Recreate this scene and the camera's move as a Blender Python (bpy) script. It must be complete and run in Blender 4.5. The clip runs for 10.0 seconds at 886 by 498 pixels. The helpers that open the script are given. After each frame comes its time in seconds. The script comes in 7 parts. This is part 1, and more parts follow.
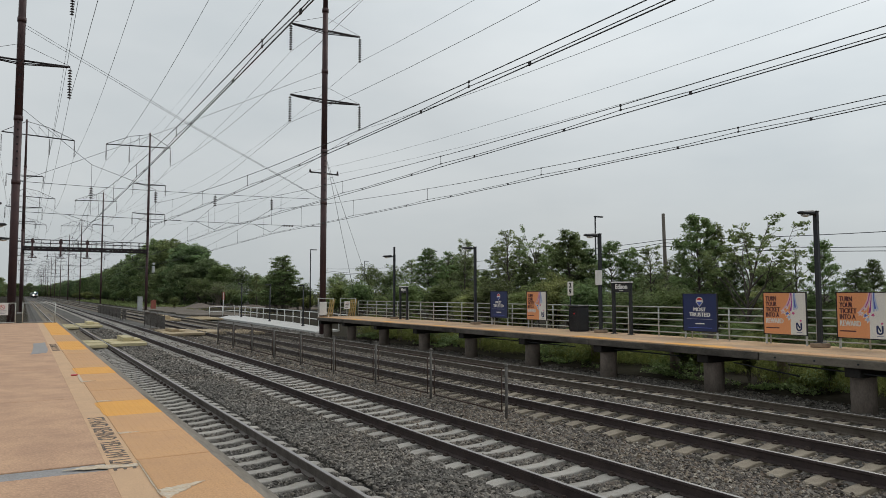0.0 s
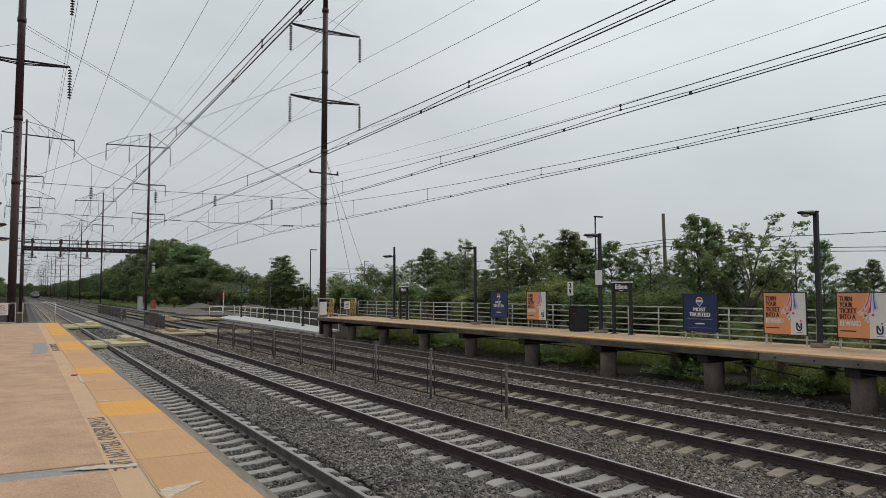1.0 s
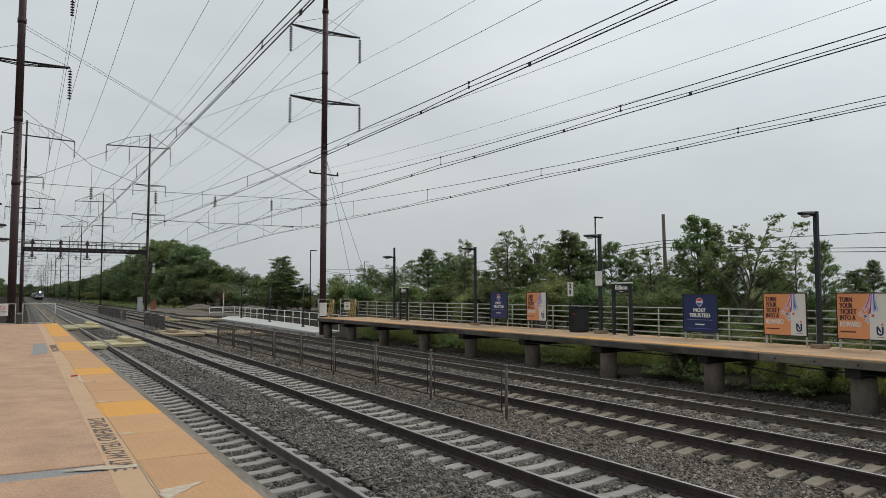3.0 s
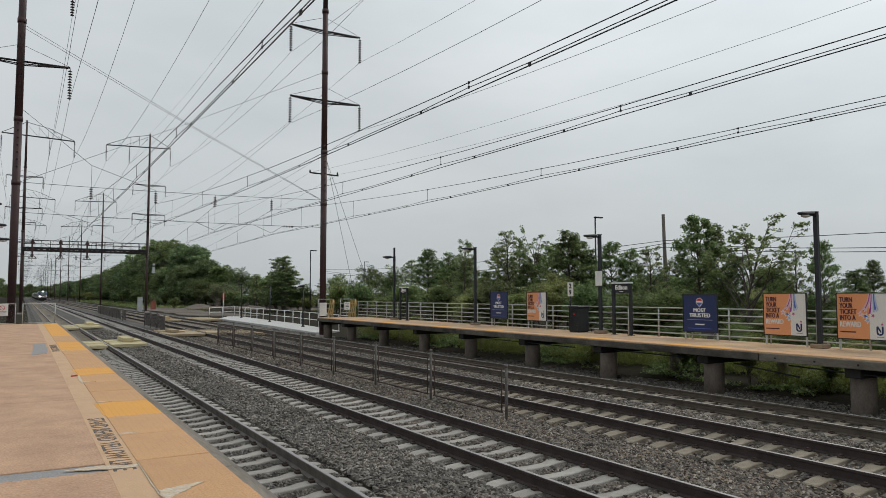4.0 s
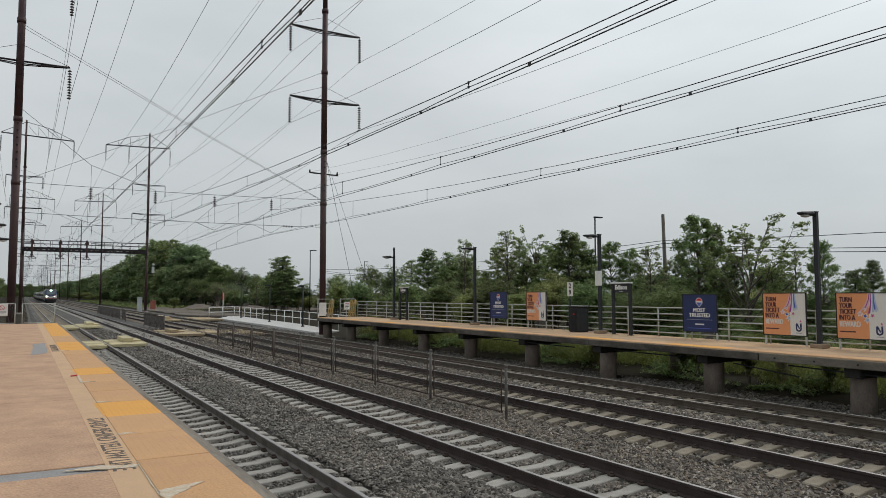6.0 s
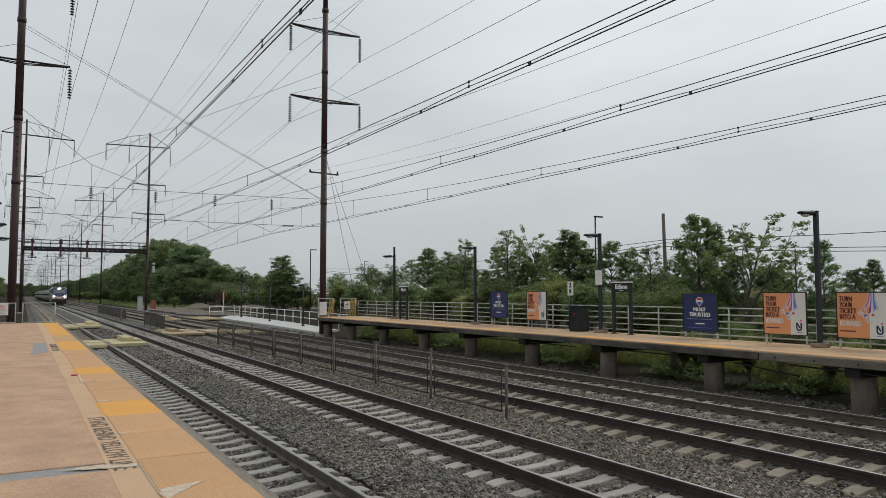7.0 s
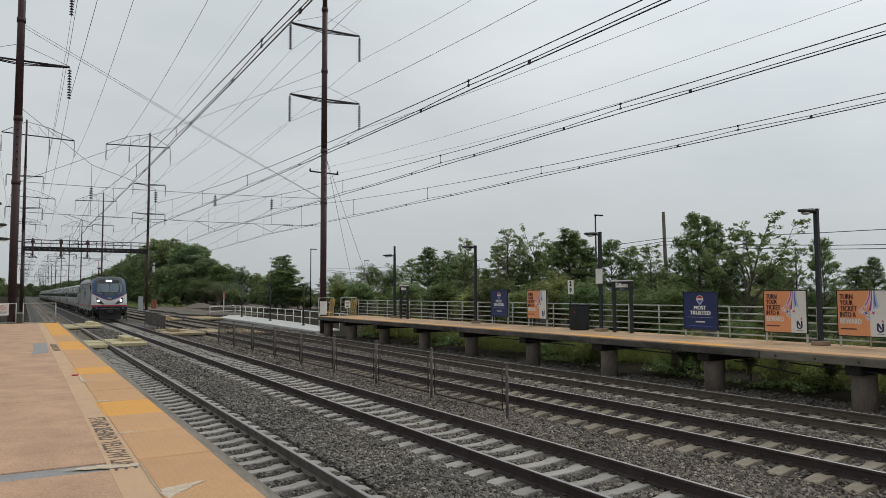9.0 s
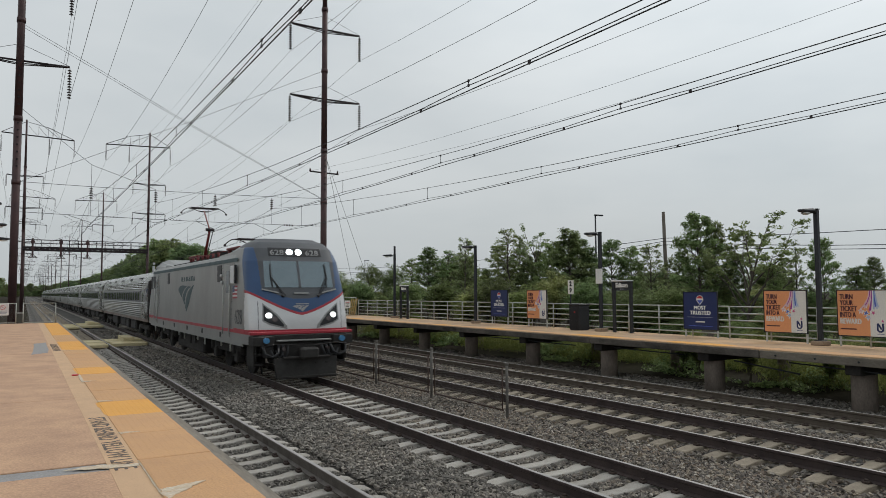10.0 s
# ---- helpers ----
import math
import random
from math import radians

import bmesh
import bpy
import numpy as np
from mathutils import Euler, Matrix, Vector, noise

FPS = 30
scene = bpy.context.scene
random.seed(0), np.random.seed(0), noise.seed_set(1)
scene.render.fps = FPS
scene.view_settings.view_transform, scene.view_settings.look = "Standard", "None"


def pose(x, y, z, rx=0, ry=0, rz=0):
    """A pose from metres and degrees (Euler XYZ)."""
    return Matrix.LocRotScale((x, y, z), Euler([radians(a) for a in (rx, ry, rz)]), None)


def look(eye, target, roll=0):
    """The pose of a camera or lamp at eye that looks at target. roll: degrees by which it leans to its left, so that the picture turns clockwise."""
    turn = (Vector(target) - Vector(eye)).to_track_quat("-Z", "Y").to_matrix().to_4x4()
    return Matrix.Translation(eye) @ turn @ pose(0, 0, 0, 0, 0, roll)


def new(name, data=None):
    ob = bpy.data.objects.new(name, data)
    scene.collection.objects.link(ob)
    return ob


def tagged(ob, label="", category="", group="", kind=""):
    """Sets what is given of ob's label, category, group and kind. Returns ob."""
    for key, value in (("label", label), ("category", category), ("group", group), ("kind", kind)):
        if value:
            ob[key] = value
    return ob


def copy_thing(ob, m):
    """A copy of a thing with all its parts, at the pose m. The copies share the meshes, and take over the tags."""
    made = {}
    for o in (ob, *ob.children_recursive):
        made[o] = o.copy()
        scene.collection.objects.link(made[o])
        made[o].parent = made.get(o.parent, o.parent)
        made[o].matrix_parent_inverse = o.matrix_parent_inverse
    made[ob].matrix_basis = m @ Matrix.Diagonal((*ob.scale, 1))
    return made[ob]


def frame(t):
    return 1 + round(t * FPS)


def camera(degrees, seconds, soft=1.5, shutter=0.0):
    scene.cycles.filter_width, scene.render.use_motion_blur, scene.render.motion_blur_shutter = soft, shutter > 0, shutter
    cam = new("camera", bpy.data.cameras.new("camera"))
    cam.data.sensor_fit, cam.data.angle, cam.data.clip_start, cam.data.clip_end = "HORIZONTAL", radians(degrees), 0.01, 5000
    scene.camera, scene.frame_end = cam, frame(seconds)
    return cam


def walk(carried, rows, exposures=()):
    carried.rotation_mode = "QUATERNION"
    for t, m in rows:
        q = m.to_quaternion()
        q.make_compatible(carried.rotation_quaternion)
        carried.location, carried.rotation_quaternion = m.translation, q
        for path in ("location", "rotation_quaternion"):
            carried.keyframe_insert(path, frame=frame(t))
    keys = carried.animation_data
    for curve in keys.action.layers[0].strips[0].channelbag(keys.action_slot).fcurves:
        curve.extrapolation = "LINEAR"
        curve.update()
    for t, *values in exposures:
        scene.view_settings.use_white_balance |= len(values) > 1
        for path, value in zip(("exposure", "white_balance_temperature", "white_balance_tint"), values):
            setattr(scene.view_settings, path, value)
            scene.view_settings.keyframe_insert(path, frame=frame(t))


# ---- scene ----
import functools
# ---- the camera and its way: it stands on the platform, held almost still ----
EYE = Vector((0.0, 0.0, 2.626))
YAW, PITCH, ROLL = 30.93, 3.641, -0.08


def aim(dyaw=0.0, dpitch=0.0, droll=0.0):
    a, b = radians(YAW + dyaw), radians(PITCH + dpitch)
    return look(EYE, EYE + Vector((math.sin(a) * math.cos(b), math.cos(a) * math.cos(b), math.sin(b))), ROLL + droll)


cam = camera(64.73, 10.0, soft=0.75, shutter=0.06)
walk(cam, [
    (0.0, aim()), (1.0, aim()), (1.5, aim(0, 0.06)), (2.5, aim(0, 0.06)), (5.0, aim(0, 0.06)), (5.5, aim(0.03, 0.06)),
    (7.0, aim()), (7.5, aim(0.06, -0.04, -0.03)), (8.0, aim(-0.05, -0.03, -0.14)), (8.5, aim(-0.04, -0.07, -0.16)),
    (9.0, aim(-0.02, -0.08, -0.17)), (10.0, aim(-0.02, -0.08, -0.17)),
], exposures=[(0.0, 0.0), (10.0, 0.0)])

# ---- overcast sky and a wide, weak sun ----
world = bpy.data.worlds.new("overcast")
scene.world = world
world.use_nodes = True
SUN_ELEVATION, SUN_AZIMUTH = 48.0, 82.0   # azimuth from +Y towards +X


def build_world():
    nt = world.node_tree
    nt.nodes.clear()
    out = nt.nodes.new("ShaderNodeOutputWorld")
    bg = nt.nodes.new("ShaderNodeBackground")
    sky = nt.nodes.new("ShaderNodeTexSky")
    sky.sky_type = "NISHITA"
    sky.sun_disc = False
    sky.sun_elevation, sky.sun_rotation = radians(SUN_ELEVATION), radians(SUN_AZIMUTH)
    sky.air_density, sky.dust_density = 1.0, 4.0
    # a cloud deck hides most of the blue
    co = nt.nodes.new("ShaderNodeTexCoord")
    stretch = nt.nodes.new("ShaderNodeMapping")
    stretch.inputs["Scale"].default_value = (1.0, 1.0, 3.2)
    n1 = nt.nodes.new("ShaderNodeTexNoise")
    n1.inputs["Scale"].default_value, n1.inputs["Detail"].default_value, n1.inputs["Roughness"].default_value = 1.7, 5.0, 0.5
    ramp = nt.nodes.new("ShaderNodeValToRGB")
    ramp.color_ramp.elements[0].position, ramp.color_ramp.elements[0].color = 0.3, (5.84, 6.4, 6.7, 1)
    ramp.color_ramp.elements[1].position, ramp.color_ramp.elements[1].color = 0.72, (7.7, 8.1, 8.22, 1)
    mix = nt.nodes.new("ShaderNodeMix")
    mix.data_type = "RGBA"
    mix.inputs["Factor"].default_value = 0.93
    nt.links.new(co.outputs["Generated"], stretch.inputs["Vector"])
    nt.links.new(stretch.outputs["Vector"], n1.inputs["Vector"])
    nt.links.new(n1.outputs["Fac"], ramp.inputs["Fac"])
    nt.links.new(sky.outputs["Color"], mix.inputs["A"])
    nt.links.new(ramp.outputs["Color"], mix.inputs["B"])
    # duller towards the horizon, brighter round the hidden sun
    sep = nt.nodes.new("ShaderNodeSeparateXYZ")
    nt.links.new(co.outputs["Generated"], sep.inputs["Vector"])
    low = nt.nodes.new("ShaderNodeMapRange")
    low.inputs["From Min"].default_value, low.inputs["From Max"].default_value = 0.0, 0.42
    low.inputs["To Min"].default_value, low.inputs["To Max"].default_value = 0.8, 1.02
    nt.links.new(sep.outputs["Z"], low.inputs["Value"])
    dot = nt.nodes.new("ShaderNodeVectorMath")
    dot.operation = "DOT_PRODUCT"
    a, e = radians(SUN_AZIMUTH), radians(SUN_ELEVATION)
    dot.inputs[1].default_value = (math.sin(a) * math.cos(e), math.cos(a) * math.cos(e), math.sin(e))
    nt.links.new(co.outputs["Generated"], dot.inputs[0])
    glow = nt.nodes.new("ShaderNodeMapRange")
    glow.inputs["From Min"].default_value, glow.inputs["From Max"].default_value = 0.58, 1.0
    glow.inputs["To Min"].default_value, glow.inputs["To Max"].default_value = 0.94, 1.36
    nt.links.new(dot.outputs["Value"], glow.inputs["Value"])
    both = nt.nodes.new("ShaderNodeMath")
    both.operation = "MULTIPLY"
    nt.links.new(low.outputs["Result"], both.inputs[0])
    nt.links.new(glow.outputs["Result"], both.inputs[1])
    scale = nt.nodes.new("ShaderNodeVectorMath")
    scale.operation = "SCALE"
    nt.links.new(mix.outputs["Result"], scale.inputs[0])
    nt.links.new(both.outputs["Value"], scale.inputs["Scale"])
    nt.links.new(scale.outputs["Vector"], bg.inputs["Color"])
    bg.inputs["Strength"].default_value = 0.1
    nt.links.new(bg.outputs["Background"], out.inputs["Surface"])


build_world()
sun_data = bpy.data.lights.new("sun", "SUN")
sun_data.energy, sun_data.angle, sun_data.color = 0.7, radians(30), (1.0, 0.96, 0.9)
sun = new("sun", sun_data)
_a, _e = radians(SUN_AZIMUTH), radians(SUN_ELEVATION)
sun.matrix_world = look((0, 0, 60), (-math.sin(_a) * math.cos(_e), -math.cos(_a) * math.cos(_e), 60 - math.sin(_e)))


# ---- materials ----
def material(name, color, rough=0.7, metal=0.0, second=None, scale=4.0, amount=0.5, bump=0.2, grain=60.0, stretch=(1, 1, 1),
             by_object=0.0, by_island=0.0, emit=0.0, spec=0.4, vary=0.18):
    """A surface with stains at one scale and grain at another; pieces may differ in tone."""
    m = bpy.data.materials.new(name)
    m.use_nodes = True
    nt = m.node_tree
    b = nt.nodes["Principled BSDF"]
    N = nt.nodes.new
    L = nt.links.new
    co = N("ShaderNodeTexCoord")
    mp = N("ShaderNodeMapping")
    mp.inputs["Scale"].default_value = stretch
    L(co.outputs["Object"], mp.inputs["Vector"])
    big = N("ShaderNodeTexNoise")
    big.inputs["Scale"].default_value, big.inputs["Detail"].default_value, big.inputs["Roughness"].default_value = scale, 6.0, 0.65
    fine = N("ShaderNodeTexNoise")
    fine.inputs["Scale"].default_value, fine.inputs["Detail"].default_value = grain, 4.0
    for n in (big, fine):
        L(mp.outputs["Vector"], n.inputs["Vector"])
    second = second or tuple(c * 0.6 for c in color)
    mx = N("ShaderNodeMix")
    mx.data_type = "RGBA"
    mx.inputs["A"].default_value, mx.inputs["B"].default_value = (*color, 1), (*second, 1)
    rng = N("ShaderNodeMapRange")
    rng.inputs["From Min"].default_value, rng.inputs["From Max"].default_value = 0.36, 0.68
    rng.inputs["To Max"].default_value = amount
    L(big.outputs["Fac"], rng.inputs["Value"])
    L(rng.outputs["Result"], mx.inputs["Factor"])
    hsv = N("ShaderNodeHueSaturation")
    L(mx.outputs["Result"], hsv.inputs["Color"])
    val = N("ShaderNodeMapRange")
    val.inputs["From Min"].default_value, val.inputs["From Max"].default_value = 0.25, 0.75
    val.inputs["To Min"].default_value, val.inputs["To Max"].default_value = 1 - vary, 1 + vary
    L(fine.outputs["Fac"], val.inputs["Value"])
    last = val.outputs["Result"]
    for k, src in ((by_object, "obj"), (by_island, "isl")):
        if k:
            r = N("ShaderNodeMapRange")
            r.inputs["To Min"].default_value, r.inputs["To Max"].default_value = 1 - k, 1 + k
            if src == "obj":
                L(N("ShaderNodeObjectInfo").outputs["Random"], r.inputs["Value"])
            else:
                L(N("ShaderNodeNewGeometry").outputs["Random Per Island"], r.inputs["Value"])
            mul = N("ShaderNodeMath")
            mul.operation = "MULTIPLY"
            L(last, mul.inputs[0])
            L(r.outputs["Result"], mul.inputs[1])
            last = mul.outputs["Value"]
    L(last, hsv.inputs["Value"])
    L(hsv.outputs["Color"], b.inputs["Base Color"])
    b.inputs["Metallic"].default_value, b.inputs["Specular IOR Level"].default_value = metal, spec
    rr = N("ShaderNodeMapRange")
    rr.inputs["To Min"].default_value, rr.inputs["To Max"].default_value = max(0.03, rough - 0.12), min(1, rough + 0.12)
    L(big.outputs["Fac"], rr.inputs["Value"])
    L(rr.outputs["Result"], b.inputs["Roughness"])
    if bump:
        bp = N("ShaderNodeBump")
        bp.inputs["Strength"].default_value, bp.inputs["Distance"].default_value = bump, 0.01
        L(fine.outputs["Fac"], bp.inputs["Height"])
        L(bp.outputs["Normal"], b.inputs["Normal"])
    if emit:
        b.inputs["Emission Color"].default_value, b.inputs["Emission Strength"].default_value = (*color, 1), emit
    return m


M = {}
M["ballast"] = material("ballast", (0.105, 0.097, 0.087), 0.95, 0, (0.055, 0.05, 0.045), 0.5, 0.8, 0.9, 26)
def stone_material():
    """Crushed stone whose pieces run from dark grey over brown to pale."""
    m = bpy.data.materials.new("crushed_stone")
    m.use_nodes = True
    nt = m.node_tree
    N, L = nt.nodes.new, nt.links.new
    b = nt.nodes["Principled BSDF"]
    geo, co = N("ShaderNodeNewGeometry"), N("ShaderNodeTexCoord")
    tones = []
    for stops in (((0.0, (0.055, 0.051, 0.046)), (0.3, (0.108, 0.1, 0.09)), (0.6, (0.148, 0.138, 0.124)), (0.85, (0.178, 0.165, 0.147)), (1.0, (0.255, 0.235, 0.205))),
                  ((0.0, (0.062, 0.052, 0.046)), (0.3, (0.108, 0.095, 0.084)), (0.45, (0.15, 0.112, 0.083)), (0.6, (0.138, 0.128, 0.116)), (0.85, (0.19, 0.155, 0.115)), (1.0, (0.28, 0.255, 0.22)))):
        ramp = N("ShaderNodeValToRGB")
        cr = ramp.color_ramp
        cr.elements[0].color, cr.elements[1].color = (*stops[0][1], 1), (*stops[-1][1], 1)
        for at, c in stops[1:-1]:
            cr.elements.new(at).color = (*c, 1)
        L(geo.outputs["Random Per Island"], ramp.inputs["Fac"])
        tones.append(ramp)
    # rust and brake dust stain the stone round the two express tracks
    sep, rust, patchy, both = N("ShaderNodeSeparateXYZ"), N("ShaderNodeMapRange"), N("ShaderNodeTexNoise"), N("ShaderNodeMath")
    L(co.outputs["Object"], sep.inputs["Vector"])
    rust.inputs["From Min"].default_value, rust.inputs["From Max"].default_value = 4.5, 9.0
    L(sep.outputs["X"], rust.inputs["Value"])
    patchy.inputs["Scale"].default_value, patchy.inputs["Detail"].default_value = 0.35, 3.0
    L(co.outputs["Object"], patchy.inputs["Vector"])
    both.operation = "MULTIPLY_ADD"
    both.use_clamp = True
    both.inputs[1].default_value = 0.8
    clean, worn = N("ShaderNodeMapRange"), N("ShaderNodeMath")
    clean.inputs["From Min"].default_value, clean.inputs["From Max"].default_value = 13.0, 15.0
    clean.inputs["To Min"].default_value, clean.inputs["To Max"].default_value = 1.0, 0.15
    L(sep.outputs["X"], clean.inputs["Value"])
    worn.operation = "MULTIPLY"
    L(rust.outputs["Result"], worn.inputs[0])
    L(clean.outputs["Result"], worn.inputs[1])
    L(worn.outputs["Value"], both.inputs[0])
    lift = N("ShaderNodeMapRange")
    lift.inputs["From Min"].default_value, lift.inputs["From Max"].default_value = 0.45, 0.65
    lift.inputs["To Max"].default_value = 0.5
    L(patchy.outputs["Fac"], lift.inputs["Value"])
    L(lift.outputs["Result"], both.inputs[2])
    mix = N("ShaderNodeMix")
    mix.data_type = "RGBA"
    L(both.outputs["Value"], mix.inputs["Factor"])
    L(tones[0].outputs["Color"], mix.inputs["A"])
    L(tones[1].outputs["Color"], mix.inputs["B"])
    big, val, hsv = N("ShaderNodeTexNoise"), N("ShaderNodeMapRange"), N("ShaderNodeHueSaturation")
    big.inputs["Scale"].default_value, big.inputs["Detail"].default_value = 0.7, 4.0
    L(co.outputs["Object"], big.inputs["Vector"])
    val.inputs["From Min"].default_value, val.inputs["From Max"].default_value = 0.3, 0.7
    val.inputs["To Min"].default_value, val.inputs["To Max"].default_value = 1.08, 1.62
    L(big.outputs["Fac"], val.inputs["Value"])
    L(val.outputs["Result"], hsv.inputs["Value"])
    L(mix.outputs["Result"], hsv.inputs["Color"])
    L(hsv.outputs["Color"], b.inputs["Base Color"])
    b.inputs["Roughness"].default_value, b.inputs["Specular IOR Level"].default_value = 0.9, 0.3
    return m


M["stone"] = stone_material()
M["rail_side"] = material("grey_brown_rail_steel", (0.205, 0.184, 0.168), 0.6, 0.35, (0.09, 0.074, 0.065), 3, 0.8, 0.3, 80)
M["rail_dark"] = material("dark_purple_brown_rail_steel", (0.07, 0.05, 0.046), 0.7, 0.2, (0.038, 0.029, 0.028), 3, 0.8, 0.3, 80)
M["rail_brown"] = material("rusty_brown_rail_steel", (0.12, 0.098, 0.078), 0.8, 0.1, (0.07, 0.055, 0.043), 3, 0.8, 0.3, 80)
M["rail_head"] = material("polished_rail_steel", (0.4, 0.385, 0.375), 0.6, 0.85, (0.3, 0.28, 0.265), 2, 0.6, 0.05, 80, stretch=(1, 0.05, 1))
M["tie"] = material("weathered_concrete_tie", (0.42, 0.395, 0.36), 0.9, 0, (0.3, 0.27, 0.23), 5, 0.8, 0.4, 60, by_object=0.14, by_island=0.14)
M["tie_brown"] = material("brown_stained_concrete_tie", (0.29, 0.248, 0.19), 0.9, 0, (0.17, 0.135, 0.1), 5, 0.8, 0.4, 60, by_object=0.14, by_island=0.14)
M["clip"] = material("rusty_clip", (0.07, 0.05, 0.042), 0.8, 0.2)
M["deck"] = material("tan_platform_concrete", (0.55, 0.34, 0.21), 0.85, 0, (0.36, 0.22, 0.15), 1.7, 0.7, 0.4, 45, vary=0.22)
M["deck_band"] = material("pale_tan_band", (0.6, 0.39, 0.23), 0.85, 0, (0.5, 0.33, 0.21), 2.5, 0.7, 0.2, 90)
M["tactile"] = material("worn_tactile_panel", (0.6, 0.34, 0.16), 0.8, 0, (0.5, 0.29, 0.16), 1.4, 0.8, 0.15, 70, by_object=0.05)
M["tactile_new"] = material("bright_tactile_panel", (0.74, 0.36, 0.07), 0.75, 0, (0.66, 0.32, 0.08), 2, 0.6, 0.15, 70)
M["concrete"] = material("grey_concrete", (0.33, 0.31, 0.28), 0.9, 0, (0.2, 0.18, 0.16), 1.6, 0.8, 0.3, 50)
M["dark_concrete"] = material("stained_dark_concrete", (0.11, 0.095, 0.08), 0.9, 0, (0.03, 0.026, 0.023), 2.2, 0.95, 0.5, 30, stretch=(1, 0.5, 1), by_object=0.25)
M["pier"] = material("stained_pier_concrete", (0.29, 0.24, 0.205), 0.9, 0, (0.14, 0.115, 0.096), 1.8, 0.95, 0.4, 30, stretch=(1, 1, 0.5), by_object=0.15)
M["pole"] = material("dark_red_pole_paint", (0.075, 0.036, 0.036), 0.55, 0.1, (0.045, 0.026, 0.027), 1.5, 0.8, 0.1, 40)
M["arm"] = material("dark_arm_steel", (0.03, 0.022, 0.024), 0.6, 0.2)
M["wire"] = material("weathered_copper_wire", (0.045, 0.05, 0.05), 0.6, 0.3, bump=0)
M["insulator"] = material("brown_porcelain", (0.05, 0.028, 0.03), 0.25, 0, spec=0.6)
M["black"] = material("black_paint", (0.018, 0.019, 0.022), 0.5, 0, bump=0.05)
M["bronze"] = material("dark_bronze_lamp_paint", (0.028, 0.03, 0.036), 0.5, 0.2, bump=0.05)
M["galv"] = material("galvanised_pipe", (0.5, 0.51, 0.48), 0.55, 0.35, (0.38, 0.39, 0.36), 6, 0.7, 0.05, 90)
M["white"] = material("white_paint", (0.78, 0.78, 0.76), 0.6, 0, (0.62, 0.61, 0.58), 3, 0.6, 0.05, 60)
M["grass"] = material("dark_rough_soil", (0.036, 0.028, 0.022), 1.0, 0, (0.028, 0.028, 0.016), 0.16, 0.9, 0.7, 5, spec=0.05, vary=0.3)
M["yard"] = material("grey_brown_yard_gravel", (0.2, 0.172, 0.15), 1.0, 0, (0.1, 0.09, 0.07), 0.25, 0.9, 0.7, 7, spec=0.05, vary=0.3)

# ---- shapes ----
def mesh_of(bm, name):
    me = bpy.data.meshes.new(name)
    bm.to_mesh(me)
    bm.free()
    return me


def part(name, bm, mat, parent=None, label="", at=None, smooth=False):
    """Links a bmesh, or a mesh that others share, as one object under a thing or a part."""
    me = bm if isinstance(bm, bpy.types.Mesh) else mesh_of(bm, name)
    if mat is not None and not me.materials:
        for one in (mat if isinstance(mat, (list, tuple)) else [mat]):
            me.materials.append(one)
    if smooth:
        me.polygons.foreach_set("use_smooth", [True] * len(me.polygons))
    ob = new(name, me)
    if parent is not None:
        ob.parent = parent
    if at is not None:
        ob.matrix_basis = at
    if label:
        tagged(ob, label)
    return ob


def thing(name, label, category, group="", kind="", at=None):
    ob = new(name)
    ob.empty_display_size = 0.2
    if at is not None:
        ob.matrix_basis = at
    return tagged(ob, label, category, group, kind)


def add_box(bm, x0, x1, y0, y1, z0, z1, bevel=0.0, mat=0):
    r = bmesh.ops.create_cube(bm, size=1, matrix=Matrix.LocRotScale(((x0 + x1) / 2, (y0 + y1) / 2, (z0 + z1) / 2), None, (x1 - x0, y1 - y0, z1 - z0)))
    faces = set(f for v in r["verts"] for f in v.link_faces)
    for f in faces:
        f.material_index = mat
    if bevel:
        e = list(set(e for f in faces for e in f.edges))
        bmesh.ops.bevel(bm, geom=e, offset=bevel, segments=1, affect="EDGES", material=-1)


def box(x0, x1, y0, y1, z0, z1, bevel=0.0):
    bm = bmesh.new()
    add_box(bm, x0, x1, y0, y1, z0, z1, bevel)
    return bm


def add_tube(bm, pts, r, sides=8, r2=None, caps=True, mat=0):
    """A round bar through the points, tapering from r to r2."""
    pts = [Vector(p) for p in pts]
    r2 = r if r2 is None else r2
    rings, n = [], len(pts)
    for i, p in enumerate(pts):
        d = (pts[min(i + 1, n - 1)] - pts[max(i - 1, 0)]).normalized()
        u = d.orthogonal().normalized() if abs(d.z) > 0.99 else d.cross(Vector((0, 0, 1))).normalized()
        w = d.cross(u)
        rad = r + (r2 - r) * i / max(1, n - 1)
        rings.append([bm.verts.new(p + rad * (math.cos(2 * math.pi * k / sides) * u + math.sin(2 * math.pi * k / sides) * w)) for k in range(sides)])
    for a, b in zip(rings, rings[1:]):
        for k in range(sides):
            f = bm.faces.new((a[k], a[(k + 1) % sides], b[(k + 1) % sides], b[k]))
            f.material_index = mat
            f.smooth = sides > 5
    if caps and sides > 2:
        for ring, rev in ((rings[0], True), (rings[-1], False)):
            f = bm.faces.new(ring[::-1] if rev else ring)
            f.material_index = mat


def tube(pts, r, sides=8, r2=None):
    bm = bmesh.new()
    add_tube(bm, pts, r, sides, r2)
    return bm


